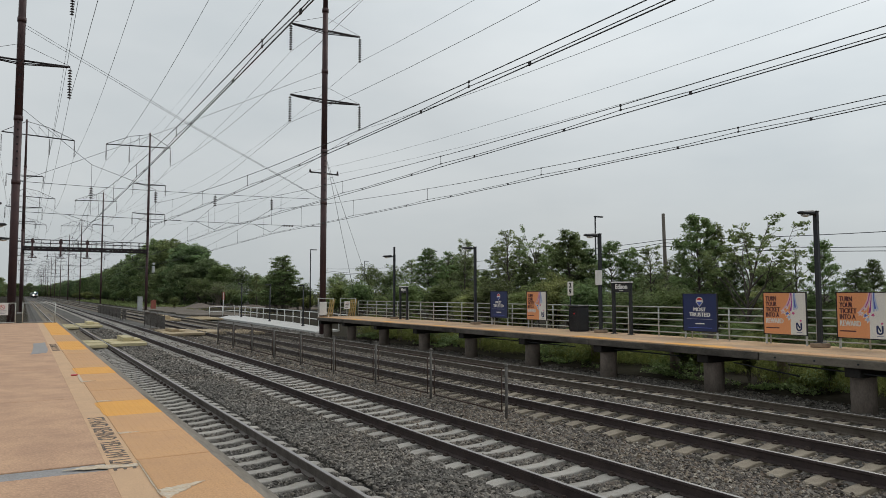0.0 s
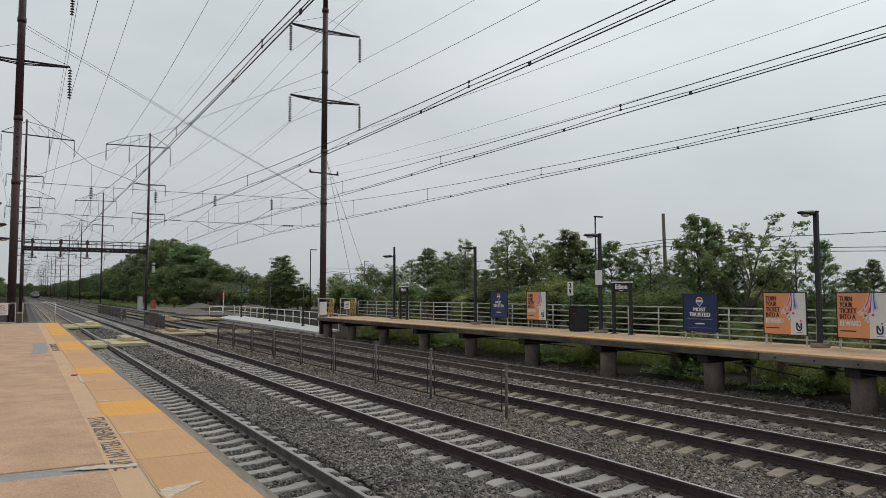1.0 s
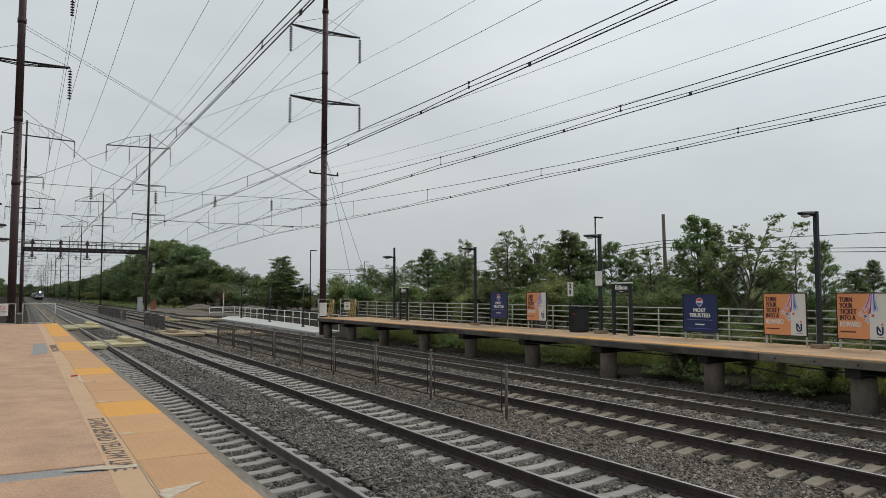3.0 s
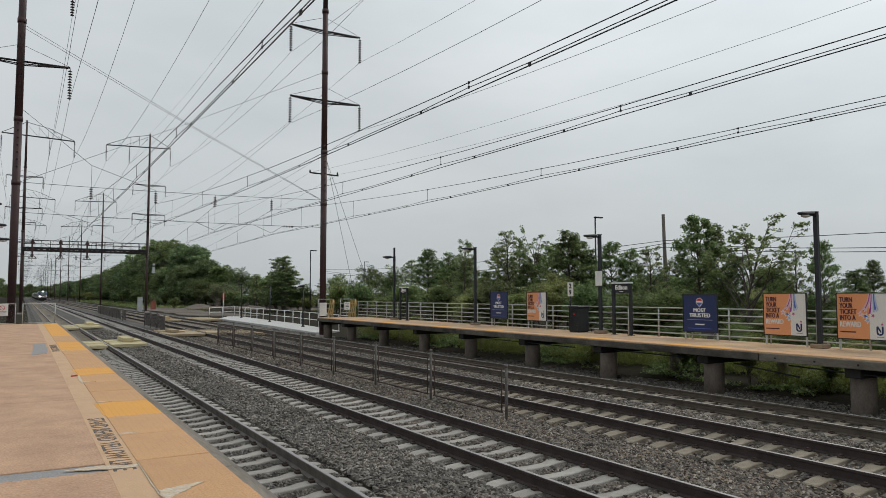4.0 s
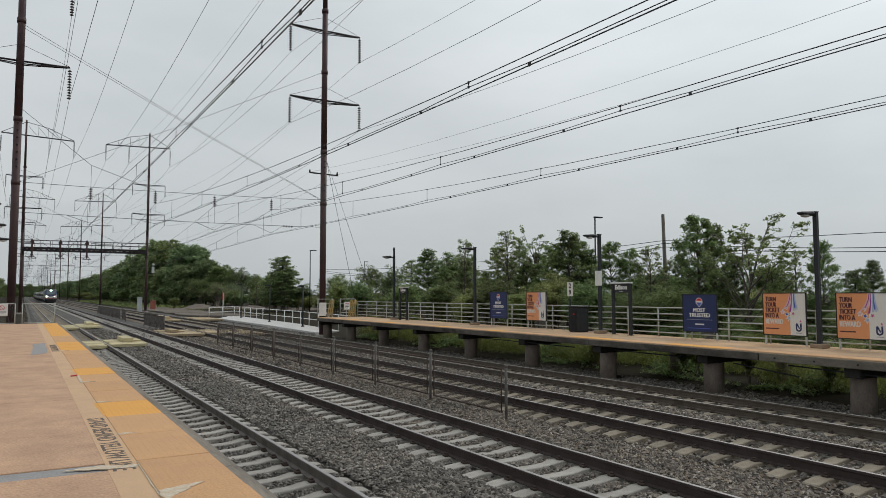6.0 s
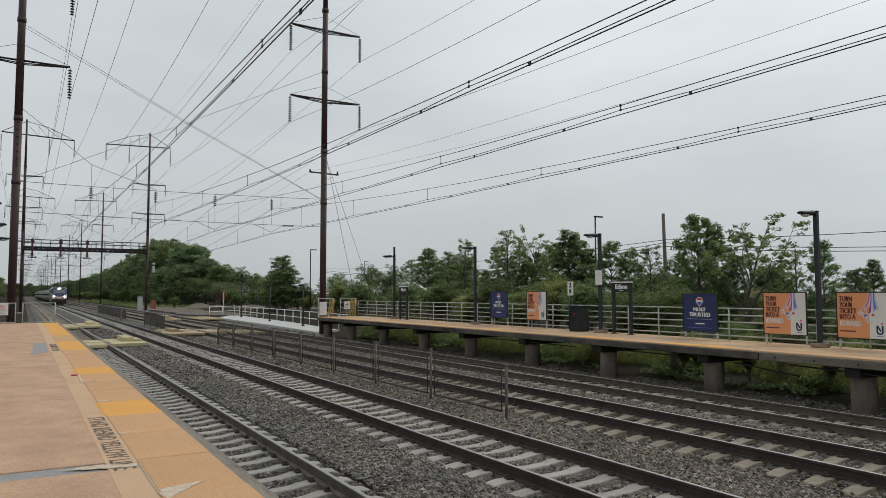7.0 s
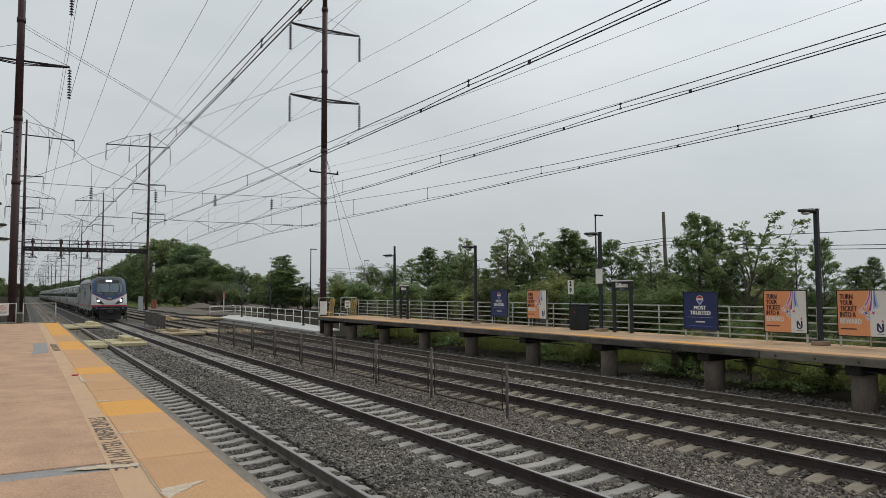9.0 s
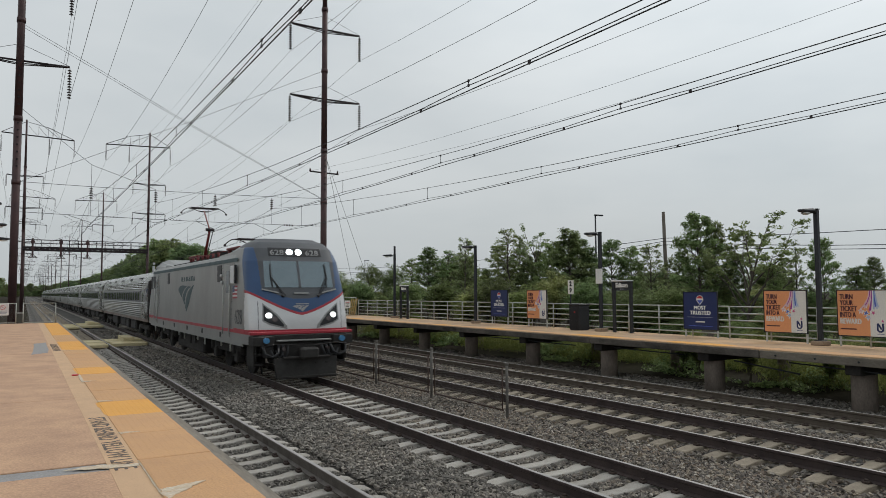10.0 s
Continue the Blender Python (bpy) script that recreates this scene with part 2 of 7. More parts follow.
def extrude_profile(bm, profile, y0, y1, mats=None, cap=True):
    """A closed (x, z) profile drawn along y."""
    a = [bm.verts.new((x, y0, z)) for x, z in profile]
    b = [bm.verts.new((x, y1, z)) for x, z in profile]
    n = len(profile)
    for i in range(n):
        f = bm.faces.new((a[i], b[i], b[(i + 1) % n], a[(i + 1) % n]))
        f.material_index = mats[i] if mats else 0
    if cap:
        bm.faces.new(a)
        bm.faces.new(b[::-1])
    bmesh.ops.recalc_face_normals(bm, faces=bm.faces)


# ---- ground and tracks ----
TRACKS = [(3.157, 0.0), (7.255, 0.0), (11.51, 0.0), (15.80, -0.17)]
GAUGE = 1.505
TIE = 0.6096
def rail_mesh(side):
    prof = [(-0.036, 0.0), (-0.03, 0.004), (-0.02, 0.006), (0.022, 0.006), (0.03, 0.004), (0.036, 0.0), (0.036, -0.035), (0.011, -0.052), (0.009, -0.15), (0.07, -0.172), (0.07, -0.184),
            (-0.07, -0.184), (-0.07, -0.172), (-0.009, -0.15), (-0.011, -0.052), (-0.036, -0.035)]
    prof = [(x, z - 0.006) for x, z in prof]
    bm = bmesh.new()
    extrude_profile(bm, prof, -12, 900, [0, 1, 1, 1, 0, 0] + [0] * 9 + [0])
    me = mesh_of(bm, "rail")
    me.materials.append(M[side])
    me.materials.append(M["rail_head"])
    return me


def tie_mesh(mat, clips=True):
    # a concrete tie: high at the rail seats, lower and narrower in the middle
    bm = bmesh.new()
    half = [(0.0, -0.232), (0.25, -0.23), (0.36, -0.22), (0.47, -0.202), (0.56, -0.19), (0.95, -0.189), (1.08, -0.2), (1.2, -0.216), (1.27, -0.228), (1.3, -0.25)]
    xs = [-x for x, _ in half[:0:-1]] + [x for x, _ in half]
    zt = [z for _, z in half[:0:-1]] + [z for _, z in half]
    rings = []
    for x, z in zip(xs, zt):
        w = 0.13 if abs(x) > 0.4 else 0.11
        rings.append([bm.verts.new((x, a, b)) for a, b in ((-w - 0.02, -0.4), (-w, z - 0.012), (-w + 0.012, z), (w - 0.012, z), (w, z - 0.012), (w + 0.02, -0.4))])
    for a, b in zip(rings, rings[1:]):
        for k in range(5):
            bm.faces.new((a[k], a[k + 1], b[k + 1], b[k]))
    bm.faces.new(rings[0])
    bm.faces.new(rings[-1][::-1])
    bmesh.ops.recalc_face_normals(bm, faces=bm.faces)
    for sx in (-1, 1) if clips else ():
        for side in (-1, 1):
            x = sx * GAUGE / 2 + side * 0.1
            add_box(bm, x - 0.045, x + 0.045, -0.055, 0.055, -0.192, -0.15, 0.012, 1)
            add_box(bm, x - 0.03, x + 0.03, -0.03, 0.03, -0.15, -0.125, 0.008, 1)
    me = mesh_of(bm, "tie")
    me.materials.append(mat)
    me.materials.append(M["clip"])
    return me


def join_copies(name, me, offsets, parent, mats):
    """Many copies of one mesh as one object."""
    n, v = len(me.vertices), np.empty(len(me.vertices) * 3)
    me.vertices.foreach_get("co", v)
    v = v.reshape(-1, 3)
    faces = [tuple(p.vertices) for p in me.polygons]
    mi = [p.material_index for p in me.polygons]
    allv = np.concatenate([v + np.array(o) for o in offsets])
    allf = [tuple(i + k * n for i in f) for k in range(len(offsets)) for f in faces]
    out = bpy.data.meshes.new(name)
    out.from_pydata(allv.tolist(), [], allf)
    for m_ in mats:
        out.materials.append(m_)
    out.polygons.foreach_set("material_index", mi * len(offsets))
    ob = new(name, out)
    ob.parent = parent
    return tagged(ob, kind="stuff")


RAILS = [rail_mesh(side) for side in ("rail_side", "rail_dark", "rail_dark", "rail_brown")]
TIES = [tie_mesh(M["tie"]), tie_mesh(M["tie_brown"])]
FAR_TIES = [tie_mesh(M["tie"], False), tie_mesh(M["tie_brown"], False)]
PHASE = [0.1, 0.48, 0.53, 0.48]
for k, (x, z) in enumerate(TRACKS):
    t = thing("railway_track_%d" % (k + 1), ("steel rails on pale concrete ties in grey ballast", "steel rails on brown-stained concrete ties in grey ballast")[k > 1],
              "railway track", "parallel tracks", "structure", pose(x, 0, z))
    for s in (-1, 1):
        part("rail", RAILS[k], None, t, at=pose(s * GAUGE / 2, 0, 0))
    me = TIES[1 if k > 1 else 0]
    y = 4.0 + PHASE[k] - 21 * TIE
    while y < 60:
        part("tie", TIES[1] if k == 0 and y > 47 else me, None, t, at=pose(random.uniform(-0.015, 0.015), y + random.uniform(-0.015, 0.015), random.uniform(-0.006, 0.004), 0, 0, random.uniform(-0.5, 0.5)))
        y += TIE
    far = []
    while y < 330:
        far.append((0, y, 0))
        y += TIE
    join_copies("far_ties", FAR_TIES[0 if k == 1 else 1], far, t, list(FAR_TIES[0 if k == 1 else 1].materials))


def ballast_height(x, y):
    """Ground height: crests under the tracks, low on the far side."""
    z = -0.235 if x < 13.3 else -0.235 - 0.16 * min(1, (x - 13.3) / 1.2)
    if 9.5 < x < 10.6:
        z -= 0.06 * math.sin((x - 9.5) / 1.1 * math.pi) ** 2
    z += 0.035 * min(1, max(0, (y - 50) / 25))
    if x > 17.4:
        z -= 0.03 * min(1, (x - 17.4) / 0.7)
    if x < 1.2:
        z -= 0.3
    return z


def ballast_bed():
    xs = np.concatenate([np.arange(0.6, 19.6, 0.35)])
    ys = np.concatenate([np.arange(-12, 60, 0.5), np.arange(60, 900, 12.0)])
    v, f = [], []
    for y in ys:
        for x in xs:
            n = noise.noise((x * 0.9, y * 0.9, 0)) * 0.025 + noise.noise((x * 3, y * 3, 5)) * 0.012
            v.append((x, y, ballast_height(x, y) - 0.034 + n))
    w = len(xs)
    for i in range(len(ys) - 1):
        for j in range(w - 1):
            a = i * w + j
            f.append((a, a + 1, a + w + 1, a + w))
    me = bpy.data.meshes.new("ballast_bed")
    me.from_pydata(v, [], f)
    me.materials.append(M["ballast"])
    return tagged(new("ballast_bed", me), "grey crushed-stone ballast bed under the tracks", "ballast", kind="structure")


ballast_bed()


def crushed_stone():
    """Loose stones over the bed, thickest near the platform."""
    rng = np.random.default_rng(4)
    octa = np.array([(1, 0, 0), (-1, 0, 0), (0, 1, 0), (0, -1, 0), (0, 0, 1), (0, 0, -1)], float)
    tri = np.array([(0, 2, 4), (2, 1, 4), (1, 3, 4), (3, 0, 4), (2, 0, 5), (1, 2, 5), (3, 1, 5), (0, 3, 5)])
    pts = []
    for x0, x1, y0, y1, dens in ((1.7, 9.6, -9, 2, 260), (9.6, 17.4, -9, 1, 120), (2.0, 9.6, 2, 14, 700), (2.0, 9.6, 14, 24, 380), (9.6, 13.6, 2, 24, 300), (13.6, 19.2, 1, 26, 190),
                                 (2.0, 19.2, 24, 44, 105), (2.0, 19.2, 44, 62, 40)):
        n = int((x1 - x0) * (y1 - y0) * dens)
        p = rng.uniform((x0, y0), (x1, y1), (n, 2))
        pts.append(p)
    p = np.concatenate(pts)
    keep = np.ones(len(p), bool)
    for k, (tx, tz) in enumerate(TRACKS):
        # leave the ties and rails mostly clear
        u = np.abs(p[:, 0] - tx)
        ph = (p[:, 1] - 4.0 - PHASE[k] + TIE / 2) % TIE - TIE / 2
        keep &= ~((u < 1.3) & (np.abs(ph) < 0.165) & (rng.random(len(p)) < 0.985))
        keep &= ~(np.abs(u - GAUGE / 2) < 0.11)
    p = p[keep]
    n = len(p)
    size = rng.uniform(0.025, 0.052, n)
    size[p[:, 1] > 24] *= 1.35
    size[np.abs(p[:, 0] - TRACKS[0][0]) < 1.3] *= 0.72
    ab = np.array([ballast_height(a, b) for a, b in p])
    # a heap between the tracks, lower inside the cribs
    crib = np.min(np.stack([np.abs(p[:, 0] - tx) for tx, _ in TRACKS]), axis=0)
    z = ab + np.where(crib < 0.5, -0.026, np.where(crib < 1.3, -0.012, 0.03)) + rng.uniform(-0.014, 0.034, n)
    scale = size[:, None, None] * rng.uniform((0.75, 0.5, 0.4), (1.6, 1.05, 0.85), (n, 3))[:, None, :] * rng.uniform(0.65, 1.3, (n, 6, 1))
    v = octa[None] * scale
    a, b = rng.uniform(0, 6.28, n), rng.uniform(-1.3, 1.3, n)
    ca, sa, cb, sb = np.cos(a), np.sin(a), np.cos(b), np.sin(b)
    rot = np.zeros((n, 3, 3))
    rot[:, 0, 0], rot[:, 0, 1], rot[:, 1, 0], rot[:, 1, 1], rot[:, 2, 2] = ca, -sa, sa, ca, 1
    tilt = np.zeros((n, 3, 3))
    tilt[:, 0, 0], tilt[:, 1, 1], tilt[:, 1, 2], tilt[:, 2, 1], tilt[:, 2, 2] = 1, cb, -sb, sb, cb
    v = np.einsum("nij,njk,nvk->nvi", rot, tilt, v)
    v += np.stack([p[:, 0], p[:, 1], z], 1)[:, None, :]
    f = (tri[None] + 6 * np.arange(n)[:, None, None]).reshape(-1, 3)
    me = bpy.data.meshes.new("crushed_stone")
    me.vertices.add(n * 6)
    me.vertices.foreach_set("co", v.reshape(-1))
    me.loops.add(f.size)
    me.loops.foreach_set("vertex_index", f.reshape(-1).astype(np.int32))
    me.polygons.add(len(f))
    me.polygons.foreach_set("loop_start", np.arange(0, f.size, 3, dtype=np.int32))
    me.update(calc_edges=True)
    me.shade_flat()
    me.materials.append(M["stone"])
    tagged(new("crushed_stone", me), "loose angular grey ballast stones between the ties", "gravel", kind="stuff")


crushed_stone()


def ground_sheet():
    """One sheet to the horizon, low under the tracks and rolling a little beyond them."""
    xs = [-2500, -900, -300, -100, -40, -15, -5, 0.3, 1.5, 9, 17.6, 18.2, 19, 20, 21, 22.5, 24, 26, 29, 33, 38, 50, 80, 150, 300, 900, 2500]
    ys = [-400, -150, -60] + list(range(-30, 130, 4)) + [140, 155, 175, 200, 240, 300, 400, 550, 800, 1200, 2000, 3800]
    v, f = [], []
    for y in ys:
        for x in xs:
            z = -0.75
            if x > 17.9:
                z = -0.42 + 0.1 * noise.noise((x * 0.3, y * 0.3, 1)) - (0.09 if x < 19.4 else 0.05 * (x < 21))
                if x > 21:
                    z += min(0.25, (x - 21) * 0.03)
            if x < 1:
                z = -0.45
            v.append((x, y, z))
    w = len(xs)
    f = [(i * w + j, i * w + j + 1, (i + 1) * w + j + 1, (i + 1) * w + j) for i in range(len(ys) - 1) for j in range(w - 1)]
    me = bpy.data.meshes.new("ground")
    me.from_pydata(v, [], f)
    me.materials.append(M["grass"])
    return tagged(new("ground", me), "flat rough ground of soil, gravel and grass reaching the horizon", "ground", kind="structure")


ground_sheet()

# ---- the platform that the camera stands on ----
M["patch"] = material("grey_patch", (0.31, 0.3, 0.295), 0.85, 0, (0.24, 0.225, 0.215), 5, 0.7, 0.2, 60)
M["chalk"] = material("crumbled_white_filler", (0.6, 0.53, 0.43), 0.95, 0, (0.5, 0.34, 0.2), 14, 0.8, 0.8, 50)
M["letter"] = material("worn_black_stencil_paint", (0.06, 0.055, 0.06), 0.8, 0, (0.3, 0.2, 0.12), 18, 0.55, 0.1, 60)
M["fender"] = material("grey_timber_fender", (0.25, 0.22, 0.18), 0.9, 0, (0.12, 0.105, 0.088), 3, 0.8, 0.4, 40, stretch=(1, 0.15, 1))
M["dim_print"] = material("dim_pale_print", (0.3, 0.32, 0.4), 0.5, bump=0)
M["red"] = material("red_paint", (0.55, 0.03, 0.035), 0.5, bump=0.05)
EDGE, NEAR_Z, NEAR_END = 1.466, 1.22, 39.7


def flat_text(text, size, depth=0.002, align="LEFT", bold=0.042):
    """The words as a mesh in the xy plane, facing +z."""
    cu = bpy.data.curves.new("writing", "FONT")
    cu.body, cu.size, cu.extrude, cu.align_x, cu.resolution_u, cu.offset = text, size, depth, align, 2, bold
    ob = bpy.data.objects.new("writing", cu)
    scene.collection.objects.link(ob)
    dg = bpy.context.evaluated_depsgraph_get()
    dg.update()
    me = bpy.data.meshes.new_from_object(ob.evaluated_get(dg))
    bpy.data.objects.remove(ob)
    bpy.data.curves.remove(cu)
    me.name = "writing"
    me.materials.clear()
    return me


def fit_text(text, width, height, mat, parent, at, depth=0.002, name="writing", label="", bold=0.042, heavy=0):
    """Writing scaled to a width and cap height; heavy letters are struck several times, a little apart."""
    me = flat_text(text, 1.0, depth, "LEFT", bold)
    if heavy:
        bm = bmesh.new()
        for k in range(heavy + 1):
            me.transform(Matrix.Translation((0.036 if k else 0.0, 0.014 * (-1) ** k if k else 0.0, 0.0004 if k else 0.0)))
            bm.from_mesh(me)
        me = mesh_of(bm, "writing")
    co = np.empty(len(me.vertices) * 3)
    me.vertices.foreach_get("co", co)
    co = co.reshape(-1, 3)
    lo, hi = co.min(0), co.max(0)
    co[:, 0] = (co[:, 0] - lo[0]) / (hi[0] - lo[0]) * width
    co[:, 1] = (co[:, 1] - lo[1]) / (hi[1] - lo[1]) * height
    me.vertices.foreach_set("co", co.reshape(-1))
    return part(name, me, mat, parent, label, at)


def rough_patch(outline, thick, seed, jitter=0.03, n=4):
    """A thin ragged piece lying on a floor."""
    rng = random.Random(seed)
    pts = []
    for (x0, y0), (x1, y1) in zip(outline, outline[1:] + outline[:1]):
        for k in range(n):
            t = k / n
            pts.append((x0 + (x1 - x0) * t + rng.uniform(-jitter, jitter), y0 + (y1 - y0) * t + rng.uniform(-jitter, jitter)))
    bm = bmesh.new()
    lo = [bm.verts.new((x, y, 0)) for x, y in pts]
    hi = [bm.verts.new((x, y, thick)) for x, y in pts]
    bm.faces.new(hi)
    for k in range(len(pts)):
        bm.faces.new((lo[k], lo[(k + 1) % len(pts)], hi[(k + 1) % len(pts)], hi[k]))
    bmesh.ops.recalc_face_normals(bm, faces=bm.faces)
    return bm


def tactile_mesh(name, mat, length=1.214, width=0.6):
    bm = bmesh.new()
    add_box(bm, 0, width, 0, length, -0.03, 0.0, 0.004)
    me = mesh_of(bm, name)
    v = [tuple(x.co) for x in me.vertices]
    f = [tuple(p.vertices) for p in me.polygons]
    nx, ny = 10, 20
    for i in range(nx):
        for j in range(ny):
            cx, cy = width * (i + 0.5) / nx, length * (j + 0.5) / ny
            b = len(v)
            for r, z in ((0.012, 0.0), (0.007, 0.0016)):
                v += [(cx + r * math.cos(a * math.pi / 3), cy + r * math.sin(a * math.pi / 3), z) for a in range(6)]
            f += [(b + a, b + (a + 1) % 6, b + 6 + (a + 1) % 6, b + 6 + a) for a in range(6)] + [tuple(range(b + 6, b + 12))]
    out = bpy.data.meshes.new(name)
    out.from_pydata(v, [], f)
    out.materials.append(mat)
    return out


def near_platform():
    p = thing("platform_near", "tan concrete high platform with tactile edge panels", "platform", kind="structure")
    part("base_wall", box(-9, EDGE - 0.12, -10, NEAR_END - 0.05, -0.5, 1.14), M["concrete"], p)
    cuts = [-10, 1.9, 6.4, 6.67, 10.85, 15.2, 19.4, 23.5, 27.6, 31.7, 35.8, NEAR_END]
    for a, b in zip(cuts, cuts[1:]):
        grey = b - a < 0.5
        for x0, x1 in ((-9, -4.5), (-4.5, -0.9), (-0.9, 0.631)):
            bm = box(x0 + 0.004, x1 - 0.004 if x1 < 0 else x1 + 0.01, a + 0.009, b - 0.009, 1.05, NEAR_Z - (0.006 if grey else 0), 0.006)
            for v in bm.verts:
                v.co.y -= 0.05 * (v.co.x + 2.0)
            part("slab", bm, M["patch"] if grey else M["deck"], p, "grey joint filler" if grey else "")
    for a, b in zip([-10, 3.7, 6.5, 10.8, 15.2, 19.4, 23.5, 27.6, 31.7, 35.8], [3.7, 6.5, 10.8, 15.2, 19.4, 23.5, 27.6, 31.7, 35.8, NEAR_END]):
        part("edge_band", box(0.628, 0.8655, a + 0.002, b - 0.002, 1.05, NEAR_Z + 0.002), M["deck_band"], p, "pale painted band")
    worn, fresh = tactile_mesh("tactile_panel", M["tactile"]), tactile_mesh("tactile_panel", M["tactile_new"])
    for k in range(-15, 28):
        y = 8.93 + 1.22 * k
        if y + 1.2 > NEAR_END:
            break
        bright = k in (0, 4, 9, 10, 11) or k > 14
        part("tactile_panel", fresh if bright else worn, None, p, "bright orange-yellow tactile panel" if bright else "",
             pose(EDGE - 0.6, y, NEAR_Z + 0.006 + 0.002 * (k % 3), 0, 0.2 * (k % 2), 0))
    for k in range(17):
        y = -9 + 3.0 * k
        part("fender_board", box(EDGE + 0.002, EDGE + 0.085, y + 0.006, y + 2.994, 0.92, NEAR_Z - 0.02, 0.008), M["fender"], p, "weathered grey rubbing board")
        part("fender_board", box(EDGE + 0.088, EDGE + 0.17, y + 0.106, y + 3.094, 0.8, NEAR_Z - 0.06, 0.008), M["fender"], p, "weathered grey rubbing board")
    part("patch", rough_patch([(0.2, 19.0), (0.54, 19.4), (0.58, 23.5), (0.28, 23.1)], 0.004, 3), M["patch"], p, "grey repair patch", pose(0, 0, NEAR_Z))
    part("chip", rough_patch([(0.3, 6.38), (0.83, 6.25), (0.86, 6.33), (0.56, 6.46)], 0.004, 5, 0.018, 9), M["chalk"], p, "crumbled white filler", pose(0, 0, NEAR_Z + 0.004))
    part("chip", rough_patch([(0.872, 5.1), (1.0, 5.28), (1.2, 5.5), (0.95, 5.44), (0.878, 5.42)], 0.006, 6, 0.014, 8), M["chalk"], p, "crumbled white filler", pose(0, 0, NEAR_Z + 0.006))
    part("chip", rough_patch([(0.83, 12.6), (0.87, 12.6), (0.88, 13.8), (0.84, 13.8)], 0.006, 9, 0.006, 7), M["chalk"], p, "crumbled white filler", pose(0, 0, NEAR_Z + 0.004))
    part("chip", rough_patch([(0.859, 5.3), (0.871, 5.3), (0.87, 6.45), (0.86, 6.45)], 0.005, 10, 0.003, 14), M["chalk"], p, "crumbled white filler", pose(0, 0, NEAR_Z + 0.004))
    part("tag", rough_patch([(0.75, 13.65), (0.85, 13.7), (0.85, 13.82), (0.76, 13.8)], 0.015, 8, 0.01), M["red"], p, "scrap of red tape", pose(0, 0, NEAR_Z + 0.004))
    # panel paint smeared over the band, and crusts of old mortar
    for y in (8.95, 13.83):
        part("paint_smear", rough_patch([(0.83, y + 1.05), (0.85, y + 0.2), (0.868, y + 0.05), (0.868, y + 1.2), (0.835, y + 1.2)], 0.002, int(y), 0.007, 7), M["tactile_new"], p, at=pose(0, 0, NEAR_Z + 0.0022))
    for y in (7.72, 10.15, 12.6, 19.9):
        part("mortar_crust", rough_patch([(0.866, y), (0.9, y + 0.02), (0.96, y + 0.05), (1.05, y + 0.05), (0.95, y + 0.1), (0.866, y + 0.13)], 0.006, int(y * 7), 0.012, 6), M["chalk"], p,
             "crumbled white filler", pose(0, 0, NEAR_Z + 0.006))
    for y, w in ((8.95, 2.75), (22.6, 2.7)):
        fit_text("STAND BEHIND YELLOW LINE", w, 0.172, M["letter"], p, pose(0.66, y, NEAR_Z + 0.003, 0, 0, -90), 0.001, bold=0.008)
    return p


near_platform()


def end_fence():
    f = thing("end_fence", "galvanised pipe fence closing off the platform end", "fence")
    y = 39.55
    for x in (-3.6, -2.0, -0.3, 0.0, 1.37):
        part("post", tube([(x, y, NEAR_Z), (x, y, 2.2)], 0.022, 8), M["galv"], f)
    for z in (2.19, 1.26):
        part("rail", tube([(-3.6, y, z), (-0.3, y, z)], 0.018, 8), M["galv"], f)
        part("rail", tube([(0.0, y, z), (1.37, y, z)], 0.018, 8), M["galv"], f)
    part("mesh", wire_grid(-3.58, -0.32, 1.28, 2.17, 0.13, 0.0012), M["galv"], f, "fine wire mesh", pose(0, y, 0))
    part("mesh", wire_grid(0.02, 1.35, 1.28, 2.17, 0.13, 0.0012), M["galv"], f, "fine wire mesh", pose(0, y, 0))
    s = thing("warning_sign", "small white no-trespassing sign with red ring, fixed to the fence", "sign", at=pose(-0.84, y - 0.05, 1.62))
    part("panel", box(-0.24, 0.24, 0, 0.02, 0, 0.58, 0.004), M["white"], s)
    bm = bmesh.new()
    ring = [(0.1 * math.cos(a * 0.2618), -0.004, 0.38 + 0.1 * math.sin(a * 0.2618)) for a in range(25)]
    add_tube(bm, ring, 0.012, 6, caps=False)
    add_tube(bm, [(-0.07, -0.004, 0.45), (0.07, -0.004, 0.31)], 0.011, 6)
    part("ring", bm, M["red"], s, "red prohibition ring")
    for k in range(3):
        part("writing_bar", box(-0.17, 0.17 - 0.05 * (k == 2), -0.003, 0, 0.2 - 0.06 * k, 0.222 - 0.06 * k), M["dim_print"], s)
    return f


